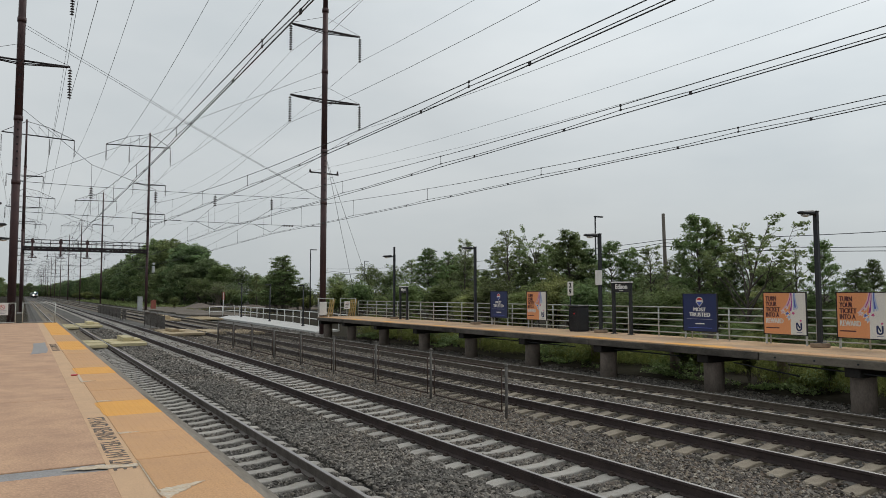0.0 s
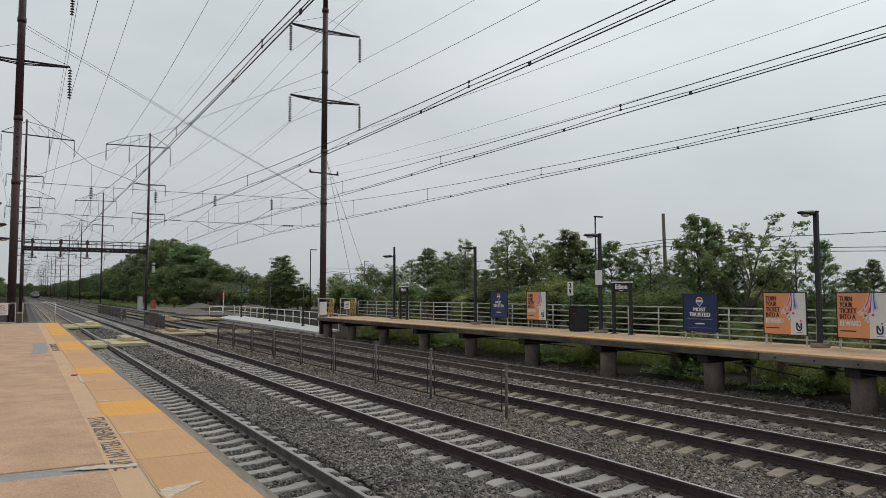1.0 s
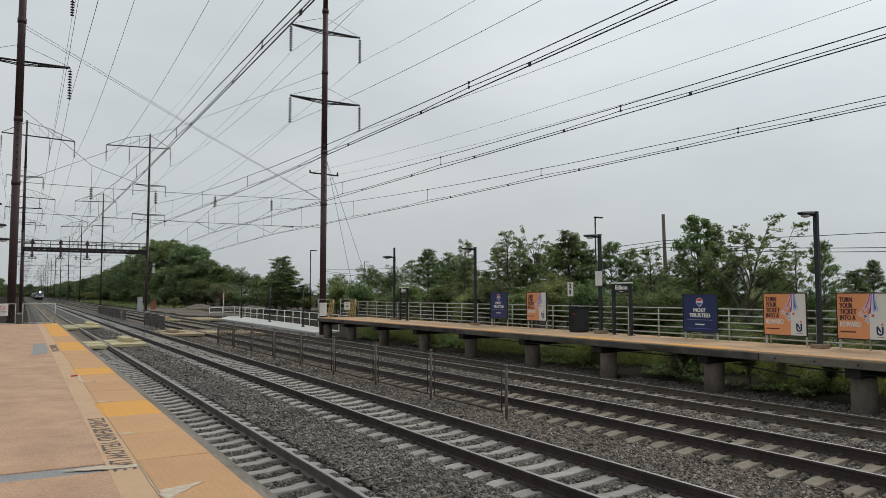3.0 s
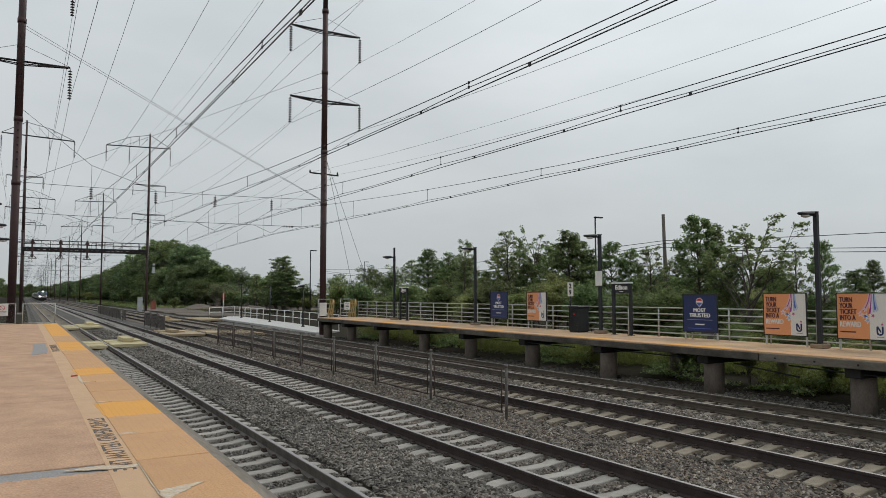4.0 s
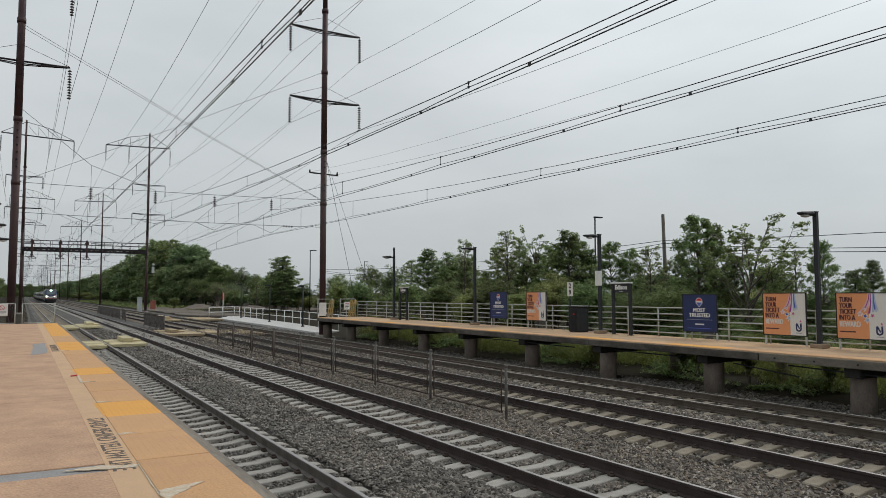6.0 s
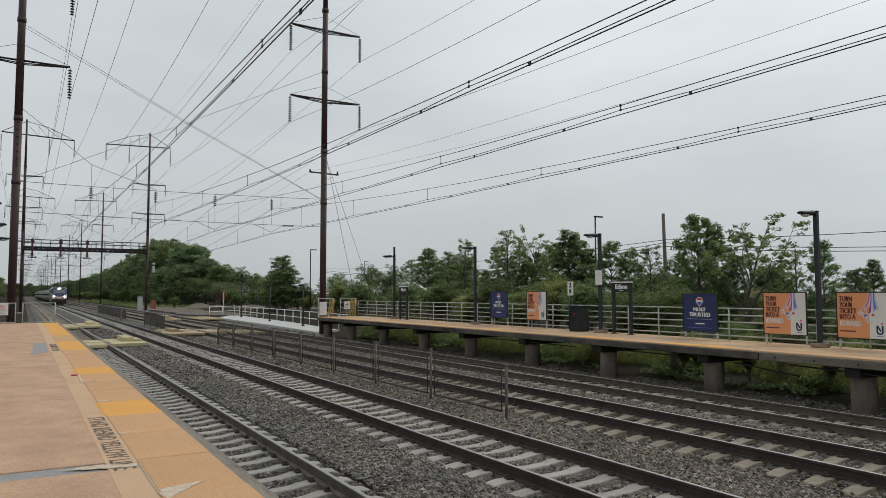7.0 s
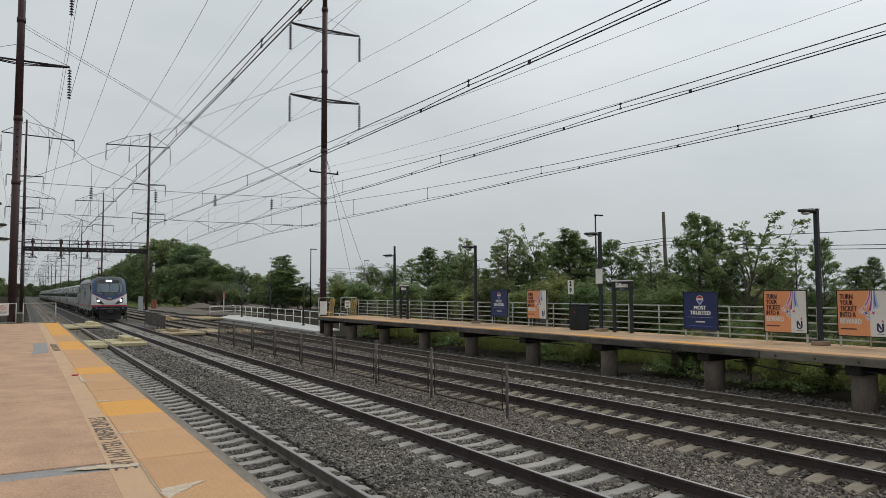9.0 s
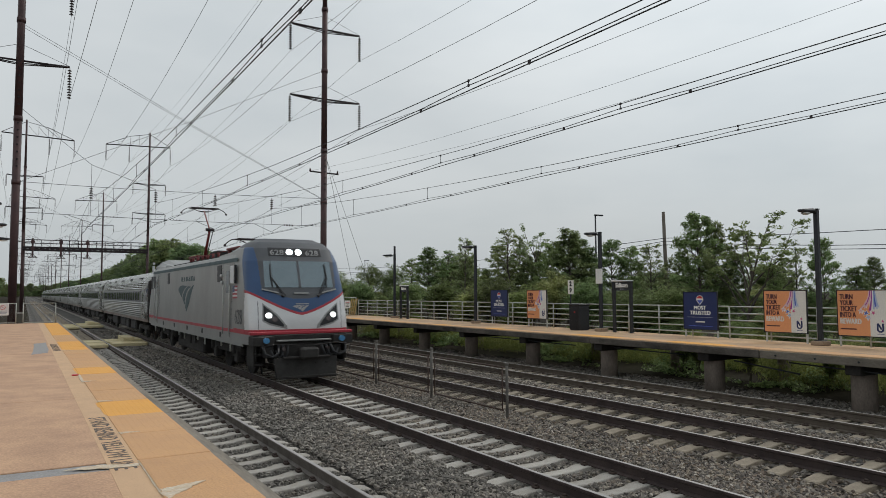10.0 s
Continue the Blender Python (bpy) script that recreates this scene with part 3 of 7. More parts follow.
def wire_grid(x0, x1, z0, z1, step, r):
    """A woven sheet of crossing diagonal wires in the xz plane."""
    bm = bmesh.new()
    h, n = z1 - z0, int((x1 - x0 + z1 - z0) / step)
    for s in (1, -1):
        for k in range(n):
            a = x0 - h + k * step if s > 0 else x0 + k * step
            pts = []
            ta, tb = 0.0, h
            xa, xb = (a, a + h) if s > 0 else (a, a - h)
            lo, hi = min(xa, xb), max(xa, xb)
            if hi < x0 or lo > x1:
                continue
            clip = []
            for t in (ta, tb):
                clip.append((xa + (xb - xa) * t / h, z0 + t))
            (ax, az), (bx, bz) = clip
            sl = 1.0 if bx > ax else -1.0
            if sl > 0:
                if ax < x0:
                    az, ax = az + (x0 - ax), x0
                if bx > x1:
                    bz, bx = bz - (bx - x1), x1
            else:
                if ax > x1:
                    az, ax = az + (ax - x1), x1
                if bx < x0:
                    bz, bx = bz - (x0 - bx), x0
            if bz - az < 0.02:
                continue
            add_tube(bm, [(ax, 0.003 * s, az), (bx, 0.003 * s, bz)], r, 3, caps=False)
    return bm


end_fence()


# ---- lamps ----
def platform_lamp(at, height=4.0, base=True, sign=False):
    t = thing("platform_lamp", "dark bronze square lamp post with a flat cobra head", "street lamp", "platform lamps", at=at)
    part("post", box(-0.062, 0.062, -0.062, 0.062, 0.0, height, 0.01), M["bronze"], t)
    if base:
        part("footing", box(-0.2, 0.2, -0.2, 0.2, 0.0, 0.13, 0.02), M["footing"], t, "tan concrete footing block")
        part("base_plate", box(-0.13, 0.13, -0.13, 0.13, 0.13, 0.15, 0.004), M["bronze"], t)
    part("cap", box(-0.075, 0.075, -0.075, 0.075, height, height + 0.03, 0.008), M["bronze"], t)
    part("arm", tube([(-0.06, 0, height - 0.09), (-0.26, 0, height - 0.06)], 0.035, 8), M["bronze"], t)
    bm = bmesh.new()
    add_box(bm, -0.8, -0.22, -0.15, 0.15, height - 0.13, height + 0.02, 0.05)
    for v in bm.verts:
        if v.co.x < -0.6:
            v.co.z = (v.co.z - height) * 0.55 + height - 0.03
            v.co.y *= 0.72
    part("head", bm, M["bronze"], t)
    bm = bmesh.new()
    bmesh.ops.create_uvsphere(bm, u_segments=12, v_segments=6, radius=1, matrix=Matrix.LocRotScale((-0.52, 0, height - 0.13), None, (0.17, 0.11, 0.05)))
    part("lens", bm, M["lens"], t, "clear prismatic lens", smooth=True)
    if sign:
        part("notice", box(-0.085, -0.065, -0.19, 0.19, 1.93, 2.53, 0.004), M["white"], t, "white notice panel on the post")
    return t


M["footing"] = material("tan_grey_footing", (0.3, 0.22, 0.15), 0.9, 0, (0.2, 0.15, 0.11), 3, 0.7, 0.3, 40)
M["lens"] = material("lamp_lens", (0.55, 0.56, 0.55), 0.2, 0, spec=0.6, bump=0)
OPP_X, OPP_Z, OPP_END, RAIL_X = 17.478, 1.03, 46.1, 20.5
for k, y in enumerate((2.85, 12.02, 21.12, 30.3, 39.55)):
    lamp = platform_lamp(pose(20.1, y, OPP_Z), sign=(k == 2))
    if k == 4:
        part("mast_tip", box(-0.05, 0.05, -0.05, 0.05, 4.03, 4.55, 0.008), M["bronze"], lamp)
for y in (23.0, 30.0, 37.6):
    platform_lamp(pose(-1.4, y, NEAR_Z, 0, 0, 180), base=True)


# ---- the platform over the tracks ----
def far_platform():
    p = thing("platform_far", "tan concrete platform on round piers over rough ground", "platform", kind="structure")
    cuts = [-14, -8.2, -3.6, 1.0, 5.5, 10.0, 14.45, 18.95, 23.35, 28.0, 32.5, 37.3, 42.0, OPP_END]
    for k, (a, b) in enumerate(zip(cuts, cuts[1:])):
        part("slab", box(OPP_X + 0.02, 20.85, a + 0.006, b - 0.006, OPP_Z - 0.17, OPP_Z, 0.012), M["deck_far"], p)
        n = max(2, round((b - a) / 1.22))
        for i in range(n):
            y0, y1 = a + 0.02 + (b - a - 0.03) * i / n, a + 0.01 + (b - a - 0.03) * (i + 1) / n
            fresh = (3 * k + i) % 7 in (0, 4)
            part("tactile_panel", box(OPP_X + 0.03, OPP_X + 0.62, y0, y1, OPP_Z - 0.02, OPP_Z + 0.006, 0.004), M["tactile_new"] if fresh else M["tactile"], p, "bright orange-yellow tactile panel" if fresh else "")
    joints = [-14, -3.6, 3.2, 12.2, 18.95, 28.0, 37.3, OPP_END]
    for k, (a, b) in enumerate(zip(joints, joints[1:])):
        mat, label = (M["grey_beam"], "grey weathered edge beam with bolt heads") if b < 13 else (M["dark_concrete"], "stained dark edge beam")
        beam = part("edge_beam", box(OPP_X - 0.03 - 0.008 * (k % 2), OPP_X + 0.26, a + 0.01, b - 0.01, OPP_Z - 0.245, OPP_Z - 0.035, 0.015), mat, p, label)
        for i in range(int((b - a) / 1.1) if b < 13 else 0):
            y = b - 0.5 - 1.1 * i
            part("bolt", tube([(OPP_X - 0.056, y, OPP_Z - 0.14), (OPP_X - 0.02, y, OPP_Z - 0.14)], 0.028, 6), M["black"], beam)
    for y in (-3.8, 0.8, 5.3, 9.8, 14.25, 18.75, 23.15, 27.8, 32.3, 37.1, 41.8, 45.9):
        # the deck's shade is put into the cross beams' near-black colour
        part("cross_beam", box(OPP_X + 0.1, 21.95, y - 0.27, y + 0.13, 0.54, OPP_Z - 0.17, 0.02), M["shaded_beam"], p, "cross beam with the under-deck shade in its colour")
        for x, r in ((OPP_X + 0.72, 0.3), (21.7, 0.2)):
            part("pier", tube([(x, y, -0.75), (x, y, 0.5), (x, y, 0.54)], r, 22, r), M["pier"], p, "round stained concrete pier")
    for y0, y1, z0, z1 in ((8.7, 11.5, 0.62, 0.7), (11.2, 13.2, 0.42, 0.62), (15, 18, 0.66, 0.68), (20, 26, 0.64, 0.66)):
        part("conduit", tube([(OPP_X + 0.25, y0, z0), (OPP_X + 0.25, y1, z1)], 0.022, 6), M["black"], p, "hanging black conduit")


M["grey_beam"] = material("weathered_grey_beam", (0.2, 0.175, 0.14), 0.9, 0, (0.1, 0.085, 0.07), 2.5, 0.8, 0.4, 30, stretch=(1, 0.4, 1))
# beam concrete darkened to stand for the shade under the deck
M["shaded_beam"] = material("shaded_beam_concrete", (0.03, 0.026, 0.024), 0.9, 0, (0.016, 0.014, 0.013), 2.2, 0.9, 0.4, 30, by_object=0.1)
M["deck_far"] = material("tan_far_platform_concrete", (0.55, 0.36, 0.2), 0.85, 0, (0.3, 0.21, 0.145), 0.8, 0.95, 0.25, 40, by_object=0.1, stretch=(1, 0.6, 1))
far_platform()


def railing():
    r = thing("platform_railing", "galvanised five-bar pipe railing along the platform back", "railing")
    n = 39
    for k in range(n):
        y = 46.0 - 1.53 * k
        part("post", tube([(0, 0, 0), (0, 0, 1.1)], 0.026, 8), M["galv"], r, at=pose(RAIL_X, y, OPP_Z))
        if k < n - 1:
            for z in (1.08, 0.85, 0.62, 0.39, 0.16):
                part("rail", rail_piece, None, r, at=pose(RAIL_X, y, OPP_Z + z))
    for y in (46.0, 43.0):
        part("rail", tube([(RAIL_X, y, OPP_Z + 1.1), (RAIL_X, y, OPP_Z + 1.1 + 0.01)], 0.027, 8), M["galv"], r)


rail_piece = mesh_of(tube([(0, 0, 0), (0, -1.53, 0)], 0.021, 8), "rail")
rail_piece.materials.append(M["galv"])
railing()

M["navy"] = material("navy_poster_print", (0.018, 0.03, 0.11), 0.4, 0, (0.015, 0.025, 0.09), 3, 0.4, 0.02, 60)
M["orange"] = material("orange_poster_print", (0.76, 0.32, 0.14), 0.45, 0, (0.72, 0.3, 0.13), 3, 0.4, 0.02, 60)
M["paper"] = material("pale_poster_print", (0.72, 0.7, 0.66), 0.45, 0, (0.66, 0.64, 0.6), 3, 0.4, 0.02, 60)
M["plum"] = material("plum_letter", (0.09, 0.025, 0.035), 0.5, bump=0)
M["purple"] = material("purple_streak", (0.33, 0.05, 0.3), 0.5, bump=0)
M["pink"] = material("pink_star", (0.62, 0.1, 0.28), 0.5, bump=0)
M["pale_pink"] = material("pale_pink_print", (0.72, 0.45, 0.5), 0.5, bump=0)
M["pale_blue"] = material("pale_blue_print", (0.42, 0.5, 0.68), 0.5, bump=0)
M["blue"] = material("blue_streak", (0.08, 0.13, 0.5), 0.5, bump=0)


def shape(points, depth=0.004):
    """A flat cut-out in the xz plane, facing -y."""
    bm = bmesh.new()
    a = [bm.verts.new((x, 0, z)) for x, z in points]
    b = [bm.verts.new((x, -depth, z)) for x, z in points]
    bm.faces.new(b)
    for k in range(len(a)):
        bm.faces.new((a[k], a[(k + 1) % len(a)], b[(k + 1) % len(a)], b[k]))
    bmesh.ops.recalc_face_normals(bm, faces=bm.faces)
    return bm


def star(cx, cz, r, n=5, turn=0.3):
    return [(cx + (r if k % 2 == 0 else r * 0.45) * math.cos(turn + k * math.pi / n), cz + (r if k % 2 == 0 else r * 0.45) * math.sin(turn + k * math.pi / n)) for k in range(2 * n)]


def sign_legs(t, w, h, drop):
    for x in (-w / 2 + 0.03, w / 2 - 0.03):
        part("leg", box(x - 0.025, x + 0.025, 0.03, 0.08, -drop, h * 0.9, 0.004), M["galv"], t)


def board(t, w, h, face):
    part("panel", box(-w / 2, w / 2, 0.0, 0.03, 0, h, 0.003), face, t)
    for x0, x1, z0, z1 in ((-w / 2 - 0.025, -w / 2, -0.025, h + 0.025), (w / 2, w / 2 + 0.025, -0.025, h + 0.025), (-w / 2, w / 2, -0.025, 0), (-w / 2, w / 2, h, h + 0.025)):
        part("frame_bar", box(x0, x1, -0.012, 0.04, z0, z1, 0.003), M["black"], t)


def navy_poster(at, drop):
    t = thing("advertising_board", "navy blue advertising board with white lettering at the railing", "sign", "advertising boards", at=at)
    w, h = 1.4, 1.28
    board(t, w, h, M["navy"])
    sign_legs(t, w, h, drop)
    up = lambda x, z: pose(x, -0.004, z, 90)
    fit_text("MOST", 0.52, 0.135, M["white"], t, up(-0.26, 0.68), bold=0.0, heavy=3)
    fit_text("TRUSTED", 0.89, 0.14, M["white"], t, up(-0.445, 0.5), bold=0.0, heavy=3)
    part("writing_bar", shape([(-0.55, 0.408), (0.52, 0.404), (0.52, 0.418), (-0.55, 0.422)]), M["dim_print"], t)
    part("writing_bar", shape([(-0.19, 0.235), (0.19, 0.235), (0.19, 0.275), (-0.19, 0.275)]), M["white"], t)
    part("writing_bar", shape([(-0.5, 0.1), (0.5, 0.1), (0.5, 0.12), (-0.5, 0.12)]), M["blue"], t)
    drop = lambda r, z0: [(r * math.cos(a), 1.04 + r * 0.95 * math.sin(a)) for a in np.linspace(-0.35, math.pi + 0.35, 16)] + [(0.0, z0)]
    part("emblem", shape(drop(0.145, 0.84)), M["paper"], t, "white teardrop emblem")
    part("emblem_core", shape(drop(0.125, 0.87), 0.006), M["blue"], t)
    part("emblem_band", shape([(-0.123, 1.01), (0.123, 1.01), (0.123, 1.07), (-0.123, 1.07)], 0.008), M["paper"], t)
    c = [(0.125 * math.cos(a), 1.04 + 0.118 * math.sin(a)) for a in np.linspace(0.24, math.pi - 0.24, 12)]
    part("emblem_band", shape(c, 0.009), M["red"], t)
    return t


def orange_poster(at, drop):
    t = thing("advertising_board", "orange and white advertising board with bold lettering at the railing", "sign", "advertising boards", at=at)
    w, h = 1.4, 1.28
    board(t, w, h, M["orange"])
    sign_legs(t, w, h, drop)
    part("white_field", box(0.2, w / 2 - 0.002, -0.003, 0, 0.002, h - 0.002), M["paper"], t)
    up = lambda x, z: pose(x, -0.006, z, 90)
    for k, (word, ww) in enumerate((("TURN", 0.375), ("YOUR", 0.38), ("TICKET", 0.49), ("INTO A", 0.455))):
        fit_text(word, ww, 0.148, M["plum"], t, up(-0.63, 1.03 - 0.17 * k), 0.0025, bold=0.0, heavy=3)
    fit_text("REWARD", 0.6, 0.158, M["paper"], t, up(-0.63, 0.33), 0.0025, bold=0.0, heavy=3)
    part("writing_bar", shape([(-0.63, 0.17), (-0.18, 0.17), (-0.18, 0.205), (-0.63, 0.205)]), M["plum"], t)
    # shooting stars with long tails that fan out and fade to white
    for k, (x0, x1, z1, m) in enumerate(((0.2, -0.07, 0.74, "pale_pink"), (0.225, 0.06, 0.8, "purple"), (0.25, 0.1, 0.82, "pale_pink"), (0.275, 0.2, 0.72, "purple"), (0.295, 0.27, 0.74, "paper"),
                                         (0.315, 0.32, 0.76, "pale_blue"), (0.335, 0.37, 0.82, "blue"), (0.355, 0.43, 0.8, "pale_blue"))):
        left = [(x0 - 0.01 + (x1 - x0) * q ** 2 - 0.016 * q, h - 0.004 - (h - z1) * q) for q in (0, 0.35, 0.7, 1.0)]
        right = [(x0 + 0.012 + (x1 - x0) * q ** 2 + 0.02 * q, h - 0.004 - (h - z1) * q) for q in (1.0, 0.7, 0.35, 0)]
        part("streak", shape(left + right, 0.005 + 0.0004 * k), M[m], t)
    for k, (x, z, r, m) in enumerate(((-0.04, 0.7, 0.095, "pale_pink"), (0.1, 0.64, 0.105, "blue"), (0.3, 0.66, 0.095, "pink"), (0.16, 0.53, 0.11, "pale_blue"), (0.09, 0.82, 0.06, "pale_pink"), (0.4, 0.8, 0.065, "pale_blue"))):
        rim = part("star", shape(star(x, z, r, turn=0.3 + k), 0.009 + 0.0012 * k), M["paper"], t, "white-edged star")
        part("star_core", shape(star(x, z, r * 0.66, turn=0.3 + k), 0.0096 + 0.0012 * k), M[m], rim)
    part("emblem", shape([(0.375, 0.19), (0.418, 0.17), (0.418, 0.3), (0.475, 0.2), (0.5, 0.195), (0.5, 0.245), (0.43, 0.365), (0.395, 0.375), (0.375, 0.35)], 0.006), M["navy"], t, "dark angular emblem")
    hook = [(0.47 + 0.095 * math.cos(a), 0.2 + 0.085 * math.sin(a)) for a in np.linspace(math.pi * 1.05, 2 * math.pi, 10)]
    inner = [(0.47 + 0.045 * math.cos(a), 0.2 + 0.04 * math.sin(a)) for a in np.linspace(2 * math.pi, math.pi * 1.05, 10)]
    part("emblem", shape(hook + [(0.565, 0.37), (0.515, 0.37)] + inner, 0.0065), M["navy"], t)
    part("writing_bar", shape([(0.38, 0.065), (0.57, 0.065), (0.57, 0.085), (0.38, 0.085)]), M["dim_print"], t)
    part("star", shape(star(0.53, 0.43, 0.045), 0.006), M["pink"], t)
    return t


for y, z in ((16.43, 1.35), (28.5, 1.48)):
    navy_poster(pose(20.3, y, z - 0.04, 0, 0, -90), z - 0.04 - OPP_Z)
for y, z in ((13.25, 1.39), (10.9, 1.39), (25.52, 1.46)):
    orange_poster(pose(20.3, y, z - 0.04, 0, 0, -90), z - 0.04 - OPP_Z)


def station_sign(at):
    t = thing("station_sign", "black station name sign between two posts on the platform", "sign", "station signs", at=at)
    for x in (-0.45, 0.45):
        part("post", box(x - 0.055, x + 0.055, -0.055, 0.055, 0, 2.0, 0.008), M["black"], t)
        part("foot", box(x - 0.1, x + 0.1, -0.1, 0.1, 0, 0.02, 0.004), M["black"], t)
    part("panel", box(-0.395, 0.395, -0.035, 0.035, 1.64, 2.0, 0.006), M["black"], t)
    part("cap", box(-0.53, 0.53, -0.08, 0.08, 2.0, 2.045, 0.01), M["white"], t, "pale top cap")
    fit_text("Edison", 0.64, 0.19, M["white"], t, pose(-0.32, -0.0375, 1.76, 90))
    part("writing_bar", shape([(-0.1, 1.69), (0.1, 1.69), (0.1, 1.71), (-0.1, 1.71)]), M["white"], t, at=pose(0, -0.036, 0))
    return t


station_sign(pose(20.1, 19.92, OPP_Z, 0, 0, -90))
station_sign(pose(20.1, 38.25, OPP_Z, 0, 0, -90))


def number_sign(at):
    t = thing("car_marker_sign", "white number plate on a thin dark post by the railing", "sign", at=at)
    part("post", tube([(-0.08, 0.02, 0), (-0.08, 0.02, 2.06)], 0.028, 8), M["black"], t)
    part("panel", box(-0.2, 0.16, -0.03, -0.01, 1.5, 2.1, 0.004), M["paper"], t)
    fit_text("2", 0.15, 0.22, M["black"], t, pose(-0.095, -0.0325, 1.84, 90))
    fit_text("9", 0.15, 0.22, M["black"], t, pose(-0.095, -0.0325, 1.56, 90))
    return t


number_sign(pose(20.35, 23.17, OPP_Z, 0, 0, -90))


def litter_bin(at):
    t = thing("litter_bin", "black square ribbed litter bin standing on the platform", "bin", at=at)
    bm = bmesh.new()
    add_box(bm, -0.3, 0.3, -0.3, 0.3, 0.03, 1.02, 0.03)
    part("body", bm, M["black"], t)
    for k in range(9):
        x = -0.26 + 0.065 * k
        part("rib", box(x - 0.014, x + 0.014, -0.312, -0.3, 0.08, 0.97, 0.004), M["black"], t)
    part("lid", box(-0.325, 0.325, -0.325, 0.325, 1.02, 1.1, 0.025), M["black"], t)
    part("plinth", box(-0.27, 0.27, -0.27, 0.27, 0, 0.03), M["bronze"], t)
    part("tag", box(0.02, 0.1, -0.32, -0.31, 0.72, 0.78, 0.002), M["red"], t, "faded red sticker")
    return t


litter_bin(pose(20.1, 22.42, OPP_Z, 0, 0, -90))

M["barrier_wood"] = material("yellow_stained_plank", (0.42, 0.3, 0.11), 0.8, 0, (0.25, 0.17, 0.08), 4, 0.8, 0.3, 40, stretch=(1, 1, 0.3))


def end_barrier(at, w, board_on, slats):
    t = thing("platform_end_barrier", "pipe barrier with leaning striped planks at the platform end", "barrier", "platform end barriers", at=at)
    for x in (0, w):
        part("post", tube([(x, 0, 0), (x, 0, 1.28)], 0.028, 8), M["galv"], t)
    for z in (1.26, 0.95, 0.62, 0.3):
        part("rail", tube([(0, 0, z), (w, 0, z)], 0.022, 8), M["galv"], t)
    if board_on:
        part("board", box(0.08, w * 0.55, -0.05, -0.03, 0.1, 1.02, 0.004), M["white"], t, "white sheet board")
    for k in range(slats):
        x = w - 0.14 * (slats - k)
        bm = box(-0.045, 0.045, -0.075, -0.05, 0.02, 1.2, 0.004)
        part("plank", bm, M["barrier_wood"], t, "", pose(x, 0, 0, 0, 10, 0))
    return t


end_barrier(pose(17.5, 46.0, OPP_Z), 1.1, True, 3)
end_barrier(pose(19.15, 46.0, OPP_Z), 1.15, False, 4)
notice = thing("notice_board", "small white printed notice fixed at the platform end", "sign", at=pose(19.4, 45.9, OPP_Z))
part("panel", box(0, 0.42, -0.02, 0, 0.52, 1.06, 0.004), M["white"], notice)
part("stake", box(0.19, 0.23, 0, 0.03, 0, 1.0, 0.003), M["galv"], notice)
for k in range(4):
    part("writing_bar", box(0.07, 0.35 - 0.06 * (k == 3), -0.023, -0.02, 0.92 - 0.1 * k, 0.95 - 0.1 * k), M["red"] if k == 0 else M["black"], notice)
# ---- fences between the tracks ----
M["fence_dark"] = material("dark_fence_steel", (0.09, 0.08, 0.07), 0.7, 0.3, (0.05, 0.042, 0.038), 6, 0.8, 0.1, 60)
M["fence_post"] = material("weathered_fence_post", (0.145, 0.135, 0.122), 0.75, 0.2, (0.08, 0.072, 0.065), 5, 0.8, 0.15, 60)
M["fence_rust"] = material("rusty_fence_frame", (0.085, 0.056, 0.045), 0.85, 0.1, (0.05, 0.037, 0.032), 5, 0.8, 0.15, 60)
FENCE_X, FENCE_Z = 9.4, -0.3


def fence_panel_parts(length, step, r):
    bm = wire_grid(0.06, length - 0.06, 0.26, 1.2, step, r)
    mesh_part = mesh_of(bm, "mesh")
    mesh_part.materials.append(M["fence_dark"])
    return mesh_part


def inter_fence(posts, step, r):
    f = thing("track_fence", "dark wire-mesh fence between the tracks on low posts", "fence", "track fences")
    gap = abs(posts[0] - posts[1])
    grid = fence_panel_parts(gap - 0.3, step, r)
    turn = pose(0, 0, 0, 0, 0, 90)
    for k, y in enumerate(posts):
        h = 1.42 if k else 1.3
        p = part("post", tube([(FENCE_X, y, FENCE_Z - 0.25), (FENCE_X, y, FENCE_Z + h)], 0.033, 10), M["fence_post"], f)
        bm = bmesh.new()
        bmesh.ops.create_uvsphere(bm, u_segments=10, v_segments=6, radius=0.047, matrix=Matrix.Translation((FENCE_X, y, FENCE_Z + h)))
        part("cap", bm, M["fence_post"], p, smooth=True)
        if k < len(posts) - 1:
            y0 = y + 0.15
            part("mesh", grid, None, f, at=pose(FENCE_X, y0, FENCE_Z) @ turn)
            for yy in (y0 + 0.03, y0 + gap - 0.33):
                part("frame_bar", tube([(FENCE_X, yy, FENCE_Z + 0.24), (FENCE_X, yy, FENCE_Z + 1.24)], 0.017, 6), M["fence_rust"], f)
            for z in (0.26, 1.22):
                part("frame_bar", tube([(FENCE_X, y0, FENCE_Z + z), (FENCE_X, y0 + gap - 0.3, FENCE_Z + z)], 0.02, 6), M["fence_rust"], f, "rusty brown frame bar")
    return f


inter_fence([12.92 + 3.41 * k for k in range(9)], 0.055, 0.0024)
inter_fence([57.4 + 3.5 * k for k in range(4)], 0.05, 0.008)
inter_fence([81.0 + 3.0 * k for k in range(2)], 0.05, 0.009)
inter_fence([86.0 + 3.9 * k for k in range(8)], 0.05, 0.009)

# ---- timber crossings ----
M["pine"] = material("new_yellow_pine", (0.58, 0.5, 0.3), 0.75, 0, (0.45, 0.38, 0.22), 3, 0.8, 0.2, 50, stretch=(0.2, 1, 1), by_object=0.2)
